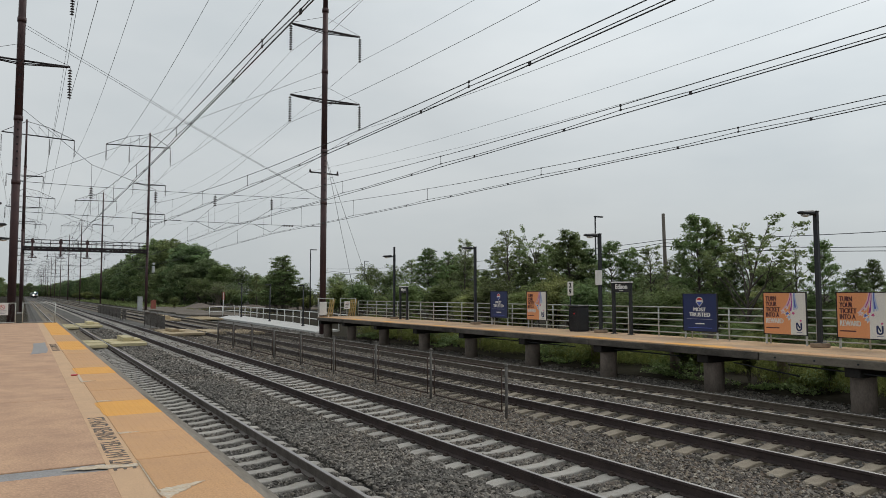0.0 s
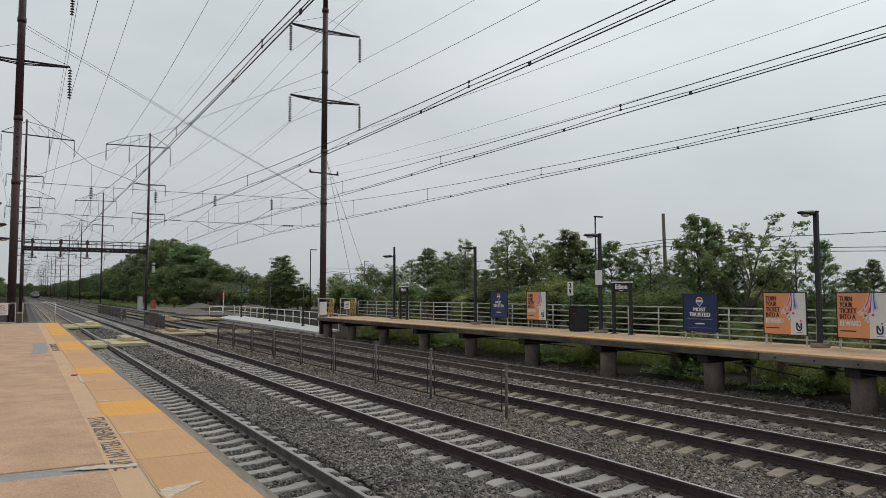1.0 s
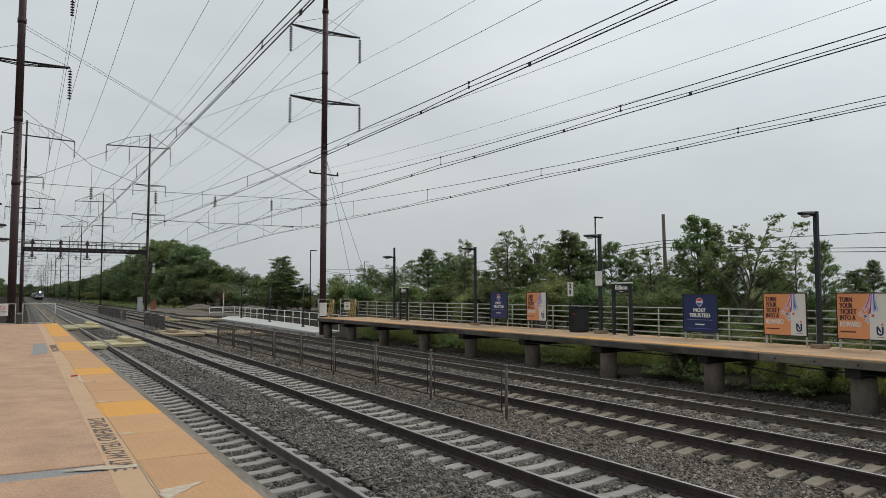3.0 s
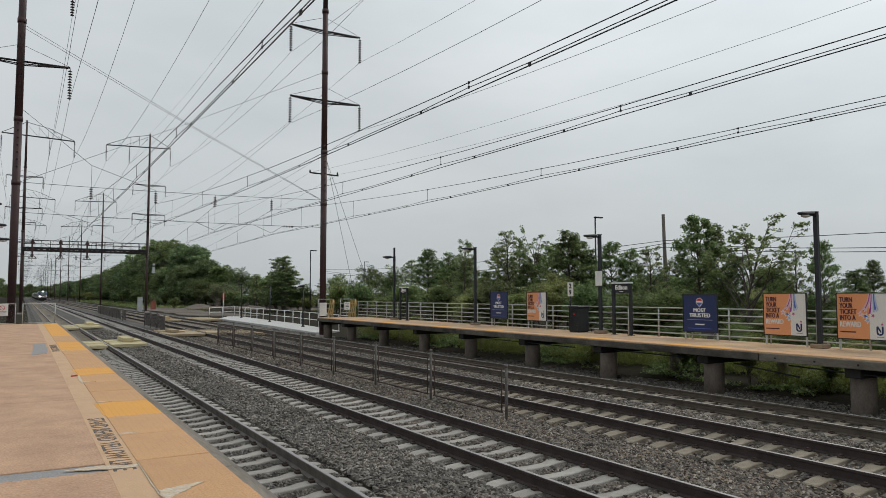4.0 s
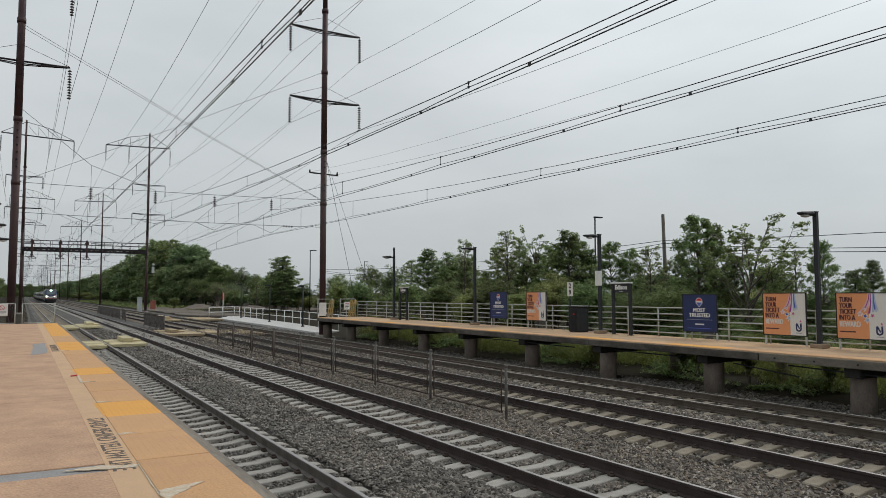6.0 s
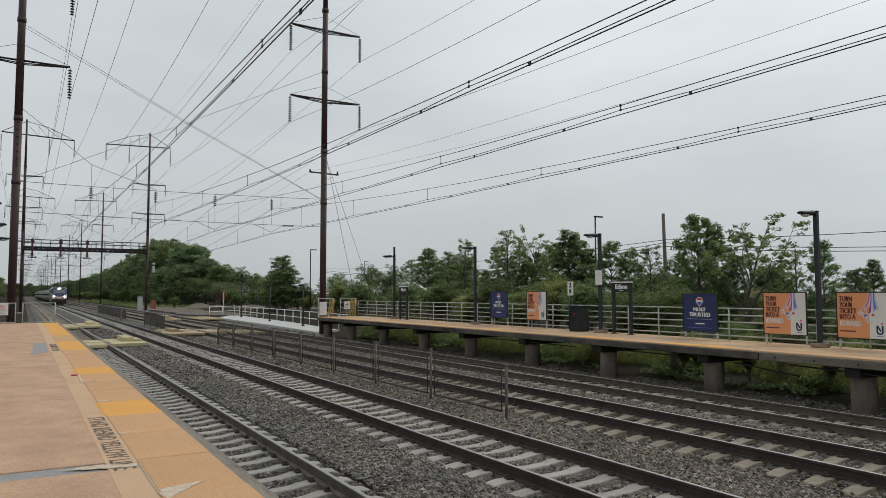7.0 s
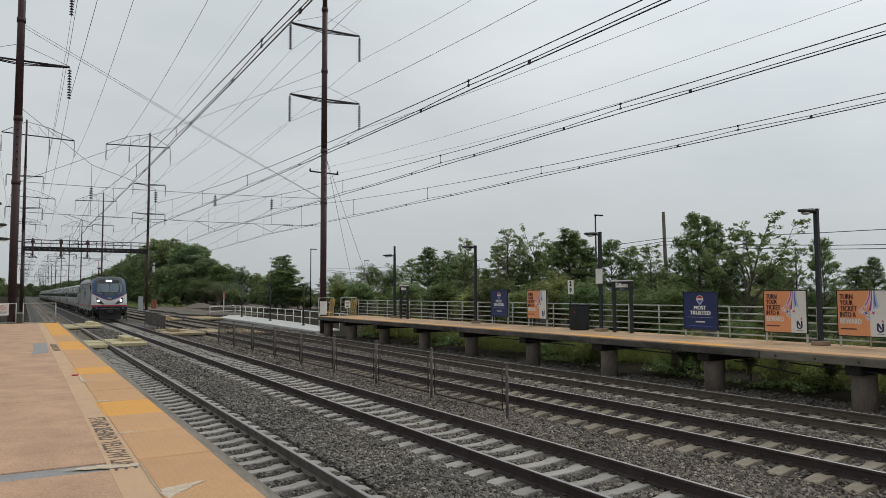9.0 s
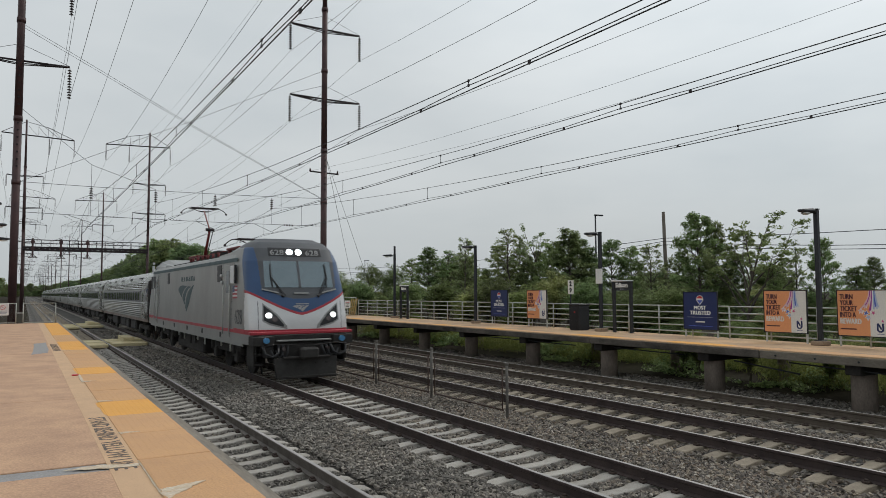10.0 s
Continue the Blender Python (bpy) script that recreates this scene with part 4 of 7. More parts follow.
M["old_pine"] = material("old_tan_timber", (0.5, 0.39, 0.24), 0.8, 0, (0.3, 0.23, 0.15), 3, 0.8, 0.3, 50, stretch=(0.2, 1, 1), by_object=0.25)


def crossing(x0, x1, y0, y1, z, mat, block=None, name="timber_crossing"):
    t = thing(name, "low deck of sawn timber boards laid across the tracks", "crossing", "timber crossings", at=pose(0, 0, z))
    n = max(2, round((y1 - y0) / 0.3))
    for k in range(n):
        a = y0 + (y1 - y0) * k / n
        b = y0 + (y1 - y0) * (k + 1) / n
        d = random.uniform(-0.05, 0.14)
        part("board", box(x0 + d, x1 + d, a + 0.012, b - 0.012, -0.17 - 0.004 * (k % 2), random.uniform(-0.03, 0.0), 0.008), mat, t)
    for x in np.linspace(x0 + 0.2, x1 - 0.2, 3):
        part("bearer", box(x - 0.07, x + 0.07, y0 + 0.6, y1 - 0.3, -0.3, -0.176), M["old_pine"], t)
    if block:
        bx0, bx1, by0, by1, h = block
        part("box_step", box(bx0, bx1, by0, by1, 0.002, h, 0.01), mat, t, "raised timber box step")
        part("box_step", box(bx1 + 0.02, bx1 + 0.45, by0 + 0.4, by1 - 0.3, 0.002, h * 0.35, 0.01), mat, t, "raised timber box step")
    return t


crossing(2.5, 3.78, 40.2, 44.9, 0.01, M["pine"])
crossing(4.05, 5.8, 40.9, 45.6, 0.01, M["pine"], (4.8, 5.35, 42.4, 45.2, 0.21))
crossing(2.5, 3.78, 62.8, 69.6, 0.01, M["pine"])
crossing(4.05, 5.7, 64.8, 71.0, 0.01, M["pine"], (4.8, 5.35, 67.6, 70.6, 0.21))
crossing(8.25, 10.55, 49.0, 55.4, 0.02, M["old_pine"], (8.8, 9.3, 51.0, 53.6, 0.17))
crossing(11.0, 12.05, 49.2, 54.6, 0.02, M["old_pine"])
crossing(12.5, 14.85, 49.8, 55.2, -0.08, M["old_pine"])
crossing(13.2, 14.7, 80.0, 88.0, -0.1, M["old_pine"], (13.3, 14.0, 82.0, 87.0, 0.3))
crossing(16.7, 19.4, 80.5, 88.5, -0.12, M["old_pine"])

# ---- the low pale deck beyond the platform, with its white rail ----
M["pale"] = material("pale_new_concrete", (0.54, 0.53, 0.51), 0.85, 0, (0.4, 0.39, 0.37), 1.2, 0.6, 0.15, 60)


def low_deck():
    t = thing("low_deck", "pale concrete low deck beside the outer track", "platform", kind="structure")
    edge0, edge1 = [(19.2, 51.0), (19.9, 65.0), (20.4, 87.0)], [(21.8, 52.5), (23.5, 68.0), (25.1, 99.0)]
    for (a, b), (c, d) in zip(zip(edge0, edge0[1:]), zip(edge1, edge1[1:])):
        bm = bmesh.new()
        ring = [a, c, d, b]
        lo = [bm.verts.new((x, y, -0.75)) for x, y in ring]
        hi = [bm.verts.new((x, y, -0.27)) for x, y in ring]
        bm.faces.new(hi)
        bm.faces.new(lo[::-1])
        for k in range(4):
            bm.faces.new((lo[k], lo[(k + 1) % 4], hi[(k + 1) % 4], hi[k]))
        bmesh.ops.recalc_face_normals(bm, faces=bm.faces)
        part("slab", bm, M["pale"], t)
    r = thing("deck_railing", "white two-bar pipe railing along the low deck", "railing")
    line = [(20.3, 91.5), (25.0, 97.5), (24.2, 84.0), (23.4, 68.5), (22.7, 59.5), (21.75, 50.2)]
    for (x0, y0), (x1, y1) in zip(line, line[1:]):
        n = max(1, round(math.hypot(x1 - x0, y1 - y0) / 3.2))
        for k in range(n):
            a = (x0 + (x1 - x0) * k / n, y0 + (y1 - y0) * k / n)
            b = (x0 + (x1 - x0) * (k + 1) / n, y0 + (y1 - y0) * (k + 1) / n)
            part("post", tube([(*a, -0.32), (*a, 0.98)], 0.04, 8), M["white"], r)
            for z in (0.95, 0.33):
                part("rail", tube([(*a, z), (*b, z)], 0.035, 8), M["white"], r)
    part("post", tube([(*line[-1], -0.32), (*line[-1], 0.98)], 0.04, 8), M["white"], r)
    return t


low_deck()


def slim_lamp(at, h, head=0.6, name="slim_lamp_post", label="dark slim lamp post with small flat head on low deck", group="slim lamps", r=0.075):
    t = thing(name, label, "street lamp", group, at=at)
    part("post", tube([(0, 0, 0), (0, 0, h)], r, 8, r * 0.75), M["bronze"], t)
    part("foot", tube([(0, 0, 0), (0, 0, 0.12)], r * 2.2, 10, r * 1.8), M["bronze"], t)
    part("head", box(-head, 0.08, -0.14, 0.14, h - 0.02, h + 0.1, 0.03), M["bronze"], t)
    return t


for x, y, h in ((23.4, 88.0, 4.1), (22.4, 73.0, 3.8), (21.6, 60.5, 3.6)):
    slim_lamp(pose(x, y, -0.28), h, 0.5)
for x, y, h in ((35.0, 95.2, 9.2), (45.0, 47.8, 10.0), (75.0, 47.4, 7.6), (60.0, 131.5, 9.6), (55.0, 95.1, 9.6)):
    slim_lamp(pose(x, y, -0.35, 0, 0, 180), h, 0.9, "parking_lamp", "tall slim dark parking lamp standing among the trees", "parking lamps", 0.09)

M["cabinet"] = material("pale_grey_cabinet_paint", (0.55, 0.56, 0.56), 0.5, 0.1)
M["brick_red"] = material("rusty_red_box_paint", (0.33, 0.11, 0.08), 0.8)
cab = thing("signal_cabinet", "pale grey steel signal cabinet beside the bridge pole", "cabinet", at=pose(17.75, 134, -0.42))
part("body", box(-0.38, 0.38, -0.35, 0.35, 0, 2.5, 0.04), M["cabinet"], cab)
part("door", box(-0.33, 0.33, -0.38, -0.352, 0.12, 2.35, 0.02), M["cabinet"], cab)
part("roof", box(-0.44, 0.44, -0.4, 0.4, 2.5, 2.58, 0.02), M["cabinet"], cab)
cab = thing("equipment_box", "rust-red steel equipment box beyond the tracks", "cabinet", at=pose(21.6, 145, -0.42))
part("body", box(-0.45, 0.45, -0.4, 0.4, 0, 1.8, 0.05), M["brick_red"], cab)
part("lid", box(-0.5, 0.5, -0.45, 0.45, 1.8, 1.88, 0.03), M["brick_red"], cab)
sw = thing("switch_stand", "short red and white switch stand by the low deck", "signal", at=pose(24.3, 101, -0.42))
part("post", tube([(0, 0, 0), (0, 0, 3.2)], 0.06, 8), M["white"], sw)
part("target", box(-0.16, 0.16, -0.05, 0.05, 2.2, 3.3, 0.03), M["brick_red"], sw)

def soil_heap(x, y, a, b, h, seed):
    """A low spread heap of dumped soil."""
    bm = bmesh.new()
    bmesh.ops.create_grid(bm, x_segments=26, y_segments=26, size=1)
    for v in bm.verts:
        r = min(1.0, v.co.xy.length)
        n = noise.noise((v.co.x * 2.4 + seed, v.co.y * 2.4, 0)) * 0.5 + noise.noise((v.co.x * 7, v.co.y * 7, seed)) * 0.2
        v.co = (v.co.x * a, v.co.y * b, h * (1 - r * r) ** 2 * (1 + n) - 0.12)
    t = part("soil_heap", bm, M["heap"], None, at=pose(x, y, -0.42), smooth=True)
    tagged(t, "low heap of pinkish-grey dumped soil beside the line", "soil heap", "soil heaps")


yard = rough_patch([(19.7, 100), (26, 93), (40, 88), (62, 92), (66, 140), (52, 176), (24, 182), (19.7, 150)], 0.2, 12, 0.9, 8)
tagged(part("gravel_yard", yard, M["yard"], None, at=pose(0, 0, -0.42)), "open yard of grey-brown gravel beside the tracks", "gravel", kind="structure")
M["heap"] = material("pinkish_grey_soil", (0.165, 0.132, 0.11), 1.0, 0, (0.09, 0.075, 0.06), 0.7, 0.8, 0.8, 7, vary=0.25)
for x, y, a, b, h, seed in ((33, 152, 8, 7, 1.0, 1), (29, 143, 6, 5, 0.6, 2), (38, 140, 9, 6, 0.8, 3), (45, 122, 10, 6, 0.7, 4)):
    soil_heap(x, y, a, b, h, seed)
# a signal box and its bracket on the bridge pole
sb = thing("signal_box", "small pale signal box on a bracket of the bridge pole", "signal", at=pose(19.1, 129.2, 6.3))
part("body", box(-0.2, 0.2, -0.2, 0.2, 0, 1.1, 0.04), M["cabinet"], sb)
part("hood", tube([(0, -0.2, 1.5), (0, -0.5, 1.5)], 0.2, 10), M["cabinet"], sb)
part("bracket", tube([(-0.9, 0.1, -0.1), (0.5, 0.1, -0.1)], 0.06, 6), M["bronze"], sb)
part("stem", tube([(0, 0, 1.2), (0, 0, 1.6)], 0.08, 6), M["bronze"], sb)

# ---- catenary poles, arms, spans and wires ----
POLE_R, POLE_L, POLE_Y, SPAN, NPOLES = 18.1, -0.45, 46.7, 82.8, 14


def insulator(parent, x, y, z, n=11, step=0.165, name="insulator"):
    """A string of discs hanging from (x, y, z)."""
    bm = bmesh.new()
    add_tube(bm, [(x, y, z), (x, y, z - n * step - 0.1)], 0.018, 5)
    for k in range(n):
        zz = z - 0.12 - k * step
        add_tube(bm, [(x, y, zz), (x, y, zz - 0.035), (x, y, zz - 0.07)], 0.055, 8, 0.13)
    return part(name, bm, M["insulator"], parent)


def bar_insulator(bm, p, q, n, r):
    p, q = Vector(p), Vector(q)
    for k in range(n):
        c = p.lerp(q, (k + 0.5) / n)
        d = (q - p).normalized() * 0.05
        add_tube(bm, [c - d * 0.7, c + d * 0.7], r, 7)


def catenary_pole(x, k):
    inner = -1 if x > 5 else 1
    y = POLE_Y + SPAN * k
    z0 = -0.45
    near_one = k < 3
    reach = 2.72 if x > 5 else 2.55
    short = 2.55
    low = 0.34 if k == 0 and x < 5 else 0.0
    p = thing("catenary_pole", "tall dark red steel catenary pole with cross arms and insulators", "pole", "catenary poles", at=pose(x, y, z0))
    part("mast", tube([(0, 0, 0), (0, 0, 13.2)], 0.222, 12, 0.215), M["pole"], p)
    part("mast_upper", tube([(0, 0, 13.2), (0, 0, 23.5)], 0.215, 10, 0.19), M["pole"], p)
    part("mast_top", tube([(0, 0, 23.5), (0, 0, 31.1)], 0.175, 10, 0.13), M["pole"], p)
    part("footing", tube([(0, 0, -0.3), (0, 0, 0.25)], 0.45, 12), M["concrete"], p)
    for z in (9.5, 13.2, 19.0, 23.5):
        part("collar", tube([(0, 0, z - 0.14), (0, 0, z + 0.14)], 0.238, 10), M["pole"], p)
    if near_one:
        for kk in range(7):
            for zz in (10.4, 14.0):
                part("bolt", tube([(0, -0.24, zz + 0.42 * kk), (0, -0.2, zz + 0.42 * kk)], 0.06, 6), M["arm"], p)
    for z in (16.5 - low - z0, 21.6 - low - z0):
        for s in (-1, 1):
            out = reach if s > 0 else short
            a = part("cross_arm", tube([(0, 0, z), (s * out, 0, z + 0.02)], 0.06, 6), M["arm"], p)
            for dy in (-0.16, 0.16):
                part("brace", tube([(0, dy, z - 0.2), (s * (out - 0.12), dy * 0.3, z - 0.02)], 0.035, 5), M["arm"], a)
            part("tie_rod", tube([(0, 0, z + 1.0), (s * out, 0, z + 0.06)], 0.012, 4), M["arm"], a)
            insulator(p, s * out, 0, z - 0.02)
    # the top truss, longer towards the tracks
    z = 27.95 - z0
    ends = [(inner * 6.85, 0), (inner * 3.25, 1), (-inner * 3.4, 2)]
    lo, hi = -3.4 * inner, 6.85 * inner
    part("truss_bar", tube([(lo, 0, z + 0.35), (hi, 0, z)], 0.1, 5), M["arm"], p)
    part("truss_bar", tube([(0, 0, z + 2.4), (hi * 0.45, 0, z + 1.75), (hi, 0, z + 0.05)], 0.045, 5), M["arm"], p)
    part("truss_bar", tube([(0, 0, z + 2.4), (lo, 0, z + 0.4)], 0.045, 5), M["arm"], p)
    for f in (0.25, 0.45, 0.72):
        part("truss_strut", tube([(hi * f, 0, z + 0.1), (hi * f, 0, z + (2.05 if f < 0.3 else 1.75 if f < 0.5 else 0.9))], 0.03, 4), M["arm"], p)
        part("truss_strut", tube([(hi * f, 0, z + 0.1), (hi * (f - 0.2), 0, z + 1.7)], 0.025, 4), M["arm"], p)
    for e, _ in ends:
        insulator(p, e, 0, z, 16, 0.165)
    if k == 0 and x > 5:
        part("small_arm", tube([(-1.05, 0, 11.2 - z0), (1.1, 0, 11.15 - z0)], 0.055, 6), M["arm"], p)
        for s in (-1, 1):
            part("pin_insulator", tube([(s * 1.03, 0, 11.2 - z0), (s * 1.03, 0, 11.4 - z0)], 0.07, 8, 0.05), M["insulator"], p)
    if k == 0 and x > 5:
        for dx in (4.1, 6.0):
            part("guy_wire", tube([(0.2, 0, 12.6), (dx, 2.3, 0.05)], 0.016, 4), M["wire"], p)
    return p


for k in range(NPOLES):
    catenary_pole(POLE_R, k)
    catenary_pole(POLE_L - (0.12 if k == 0 else -0.08), k)

CONTACT = [6.49, 6.44, 6.532, 6.529]   # height of each contact wire at mid span
DIP = [0.3, 0.5, 0.15, 0.15]
MESSENGER = [6.66, 6.61, 6.703, 6.704]
RISE = [1.75, 1.7, 1.71, 1.67]
NEAR_SPAN = [3.3, 6.94, 10.58, 14.35]   # where the first head span holds each line
BEHIND = [3.0, 7.4, 11.8, 16.15]
WIRE_Y0, WIRE_Y1 = POLE_Y - SPAN, POLE_Y + SPAN * (NPOLES - 1)


def line_x(i, y):
    """Across the tracks, where a contact line runs: straight from support to support."""
    xs = [BEHIND[i], NEAR_SPAN[i]] + [TRACKS[i][0]] * NPOLES
    f = max(0.0, (y - WIRE_Y0) / SPAN)
    k = min(int(f), NPOLES - 1)
    return xs[k] + (xs[k + 1] - xs[k]) * (f - k)


def bow(y):
    """1 at a support, 0 at mid span."""
    f = (y - WIRE_Y0) / SPAN % 1.0
    return (2 * f - 1) ** 2


def cross_span(k):
    """Crossing head spans between a pair of poles, with an insulator over each track."""
    y = POLE_Y + SPAN * k
    t = thing("head_span", "crossed cable head span between a pair of catenary poles", "cable span", "head spans")
    a, b = POLE_L, POLE_R
    for (x0, z0), (x1, z1), twin in (((a, 18.25), (b, 9.22), (-0.09, 0.09)), ((b, 18.6), (a, 9.07), (0.0,))):
        for d in twin:
            part("cable", tube([(x0, y, z0 + d), ((x0 + x1) / 2, y, (z0 + z1) / 2 - 0.15 + d * 0.6), (x1, y, z1 + d * 0.3)], 0.011, 4), M["wire"], t)
    n = 12
    part("cable", tube([(a + (b - a) * i / n, y, 9.1 + 0.22 * i / n - 0.1 * 4 * (i / n) * (1 - i / n)) for i in range(n + 1)], 0.014, 4), M["wire"], t)
    part("cable", tube([(a + (b - a) * i / n, y, 7.36 - 0.08 * 4 * (i / n) * (1 - i / n)) for i in range(n + 1)], 0.014, 4), M["wire"], t)
    for i in range(len(TRACKS)):
        tx = line_x(i, y)
        if i == 0:
            part("cable", tube([(a, y, 13.4), (tx, y, 10.4), (line_x(1, y), y, 9.16)], 0.013, 4), M["wire"], t)
            part("dropper", tube([(tx, y, 10.4), (tx, y, 9.1)], 0.012, 4), M["wire"], t)
        insulator(t, tx, y, 9.12, 5, 0.14)
        part("dropper", tube([(tx, y, 8.3), (tx, y, 7.3)], 0.009, 4), M["wire"], t)
        bm = bmesh.new()
        bar_insulator(bm, (tx + 0.8, y, 7.3), (tx + 1.55, y, 7.3), 4, 0.07 if i == 3 else 0.034)
        part("bar_insulator", bm, M["insulator"], t)
        top = CONTACT[i] + DIP[i] + 0.12
        part("steady_arm", tube([(tx - 1.2, y, 7.3), (tx, y, top)], 0.014, 4), M["wire"], t)
        part("steady_arm", tube([(tx + 0.8, y, 7.3), (tx, y, top)], 0.012, 4), M["wire"], t)
    return t


for k in range(5):
    cross_span(k)


def sag_path(x, supports, sag, y0=WIRE_Y0, n=14):
    pts = []
    for k in range(len(supports) - 1):
        for i in range(n + (k == len(supports) - 2)):
            f = i / n
            pts.append((x, y0 + SPAN * (k + f), supports[k] + (supports[k + 1] - supports[k]) * f - sag * 4 * f * (1 - f)))
    return pts


def overhead_line(i):
    """A messenger, an auxiliary wire hung from it, and the contact wire clipped below."""
    t = thing("overhead_line", "compound overhead contact line with messenger wire and droppers", "overhead wire", "overhead lines")
    contact = lambda y: CONTACT[i] + DIP[i] * bow(y)
    mess = lambda y: MESSENGER[i] + RISE[i] * bow(y)
    ys = [WIRE_Y0 + SPAN * k / 14 for k in range(14 * NPOLES + 1)]
    part("messenger_wire", tube([(line_x(i, y), y, mess(y)) for y in ys], 0.0098, 5), M["wire"], t)
    part("contact_wire", tube([(line_x(i, y), y, contact(y)) for y in ys], 0.0115, 5), M["wire"], t)
    step, aux = SPAN / 11, []
    for j in range(-5, 44):
        y = 10.95 + step * j
        if y < WIRE_Y0 + 2:
            continue
        x, low, high = line_x(i, y), contact(y) + 0.1, mess(y)
        aux.append((x, y, low))
        if high - low > 0.03:
            part("dropper", tube([(x, y, low), (x, y, high)], 0.009, 4), M["wire"], t)
        for z in (low, high):
            part("clamp", box(x - 0.012, x + 0.012, y - 0.022, y + 0.022, z - 0.022, z + 0.022), M["arm"], t)
        for dy in (1.85, step - 1.85):
            yy = y + dy
            xx, zz = line_x(i, yy), contact(yy)
            aux.append((xx, yy, zz + 0.055))
            if y < 130:
                part("clamp", box(xx - 0.014, xx + 0.014, yy - 0.028, yy + 0.028, zz - 0.012, zz + 0.06), M["arm"], t)
    part("auxiliary_wire", tube(aux, 0.0085, 5), M["wire"], t)
    return t


for i in range(len(TRACKS)):
    overhead_line(i)


def power_wires():
    def wire(x, supports, sag, r, name="transmission_wire", label="bare transmission conductor hung from pole insulators", group="transmission wires"):
        w = thing(name, label, "power line", group)
        part("conductor", tube(sag_path(x, supports, sag), r, 5), M["wire"], w)

    for dx, z, sag in ((-2.55, 14.53, 1.6), (2.72, 14.6, 1.65), (-2.55, 19.58, 1.35), (2.72, 19.74, 1.6)):
        wire(POLE_R + dx, [z] * (NPOLES + 1), sag, 0.0108)
    for dx in (-2.55, 2.55):
        for z in (14.5, 19.65):
            wire(POLE_L - 0.12 + dx, [z - 0.34] * 2 + [z] * (NPOLES - 1), 1.3, 0.0108)
    for px, inner in ((POLE_R, -1), (POLE_L, 1)):
        for e in (inner * 6.85, inner * 3.25, -inner * 3.4):
            wire(px + e, [25.05] * (NPOLES + 1), 1.45, 0.018)
    wire(POLE_R, [30.7] * (NPOLES + 1), 1.0, 0.009, "ground_wire", "thin steel ground wire along the pole tops", "ground wires")
    for dx in (-1.03, 1.03):
        wire(POLE_R + dx, [11.22, 11.22, 11.22], 1.65, 0.006, "signal_wire", "thin signal wire along the pole line", "signal wires")


power_wires()


def signal_bridge():
    y = POLE_Y + SPAN
    t = thing("signal_bridge", "dark steel signal bridge with a walkway across the tracks", "signal bridge", at=pose(0, y, 0))
    for dy in (-0.5, 0.5):
        for z0, z1 in ((9.57, 9.86), (9.95, 10.2)):
            part("chord", box(POLE_L, POLE_R, dy - 0.08, dy + 0.08, z0, z1, 0.01), M["arm"], t)
        for k in range(24):
            x = POLE_L + (POLE_R - POLE_L) * k / 24
            part("lacing_bar", tube([(x, dy, 9.7 + 0.38 * (k % 2)), (x + (POLE_R - POLE_L) / 24, dy, 10.08 - 0.38 * (k % 2))], 0.07, 5), M["arm"], t)
    part("walkway", box(POLE_L, POLE_R, -0.42, 0.42, 10.2, 10.26), M["arm"], t)
    for dy in (-0.55, 0.55):
        for z in (10.8, 11.35):
            part("handrail", tube([(POLE_L, dy, z), (POLE_R, dy, z)], 0.035, 5), M["arm"], t)
        for k in range(15):
            x = POLE_L + (POLE_R - POLE_L) * k / 14
            part("rail_post", tube([(x, dy, 10.2), (x, dy, 11.35)], 0.03, 5), M["arm"], t)
    for x in (1.0, 4.95, 8.8):
        s = part("signal_mast", box(x - 0.13, x + 0.13, -0.75, -0.58, 8.55, 11.55, 0.03), M["pole"], t, "dark red signal mast")
        part("signal_head", tube([(x, -0.78, 11.0), (x, -0.7, 11.0)], 0.3, 12), M["pole"], s)
        part("signal_head", tube([(x, -0.78, 9.9), (x, -0.7, 9.9)], 0.3, 12), M["pole"], s)
        part("basket", box(x - 0.62, x + 0.62, -0.95, -0.35, 8.38, 8.48, 0.01), M["pole"], s)
        for dx in (-1, 1):
            part("basket_rail", tube([(x + dx * 0.1, -0.7, 9.1), (x + dx * 0.28, -0.8, 8.7), (x + dx * 0.58, -0.9, 8.45)], 0.04, 5), M["pole"], s)
    return t


signal_bridge()

# ---- the wooden pole line behind the platform ----
M["wood"] = material("grey_weathered_pole_wood", (0.16, 0.14, 0.12), 0.9, 0, (0.09, 0.075, 0.06), 6, 0.8, 0.3, 40, stretch=(1, 1, 0.1))
for y, lean in ((33.4, 1.5), (-12.0, 0.0), (98.0, 0.0)):
    u = thing("utility_pole", "grey weathered wooden utility pole among the trees", "pole", "utility poles", at=pose(38, y, -0.35, -lean, 0, 0))
    part("shaft", tube([(0, 0, 0), (0, 0, 8.5)], 0.16, 10, 0.11), M["wood"], u)
for z, s in ((6.3, 0.62), (6.1, 1.3), (5.85, 1.25)):
    w = thing("utility_wire", "black utility cable between wooden poles", "power line", "utility wires")
    pts = []
    for a, b in ((98.0, 33.4), (33.4, -12.0)):
        for i in range(13):
            f = i / 12
            pts.append((37.85, a + (b - a) * f, z - s * 4 * f * (1 - f)))
    part("cable", tube([p for i, p in enumerate(pts) if i != 13], 0.02, 5), M["black"], w)


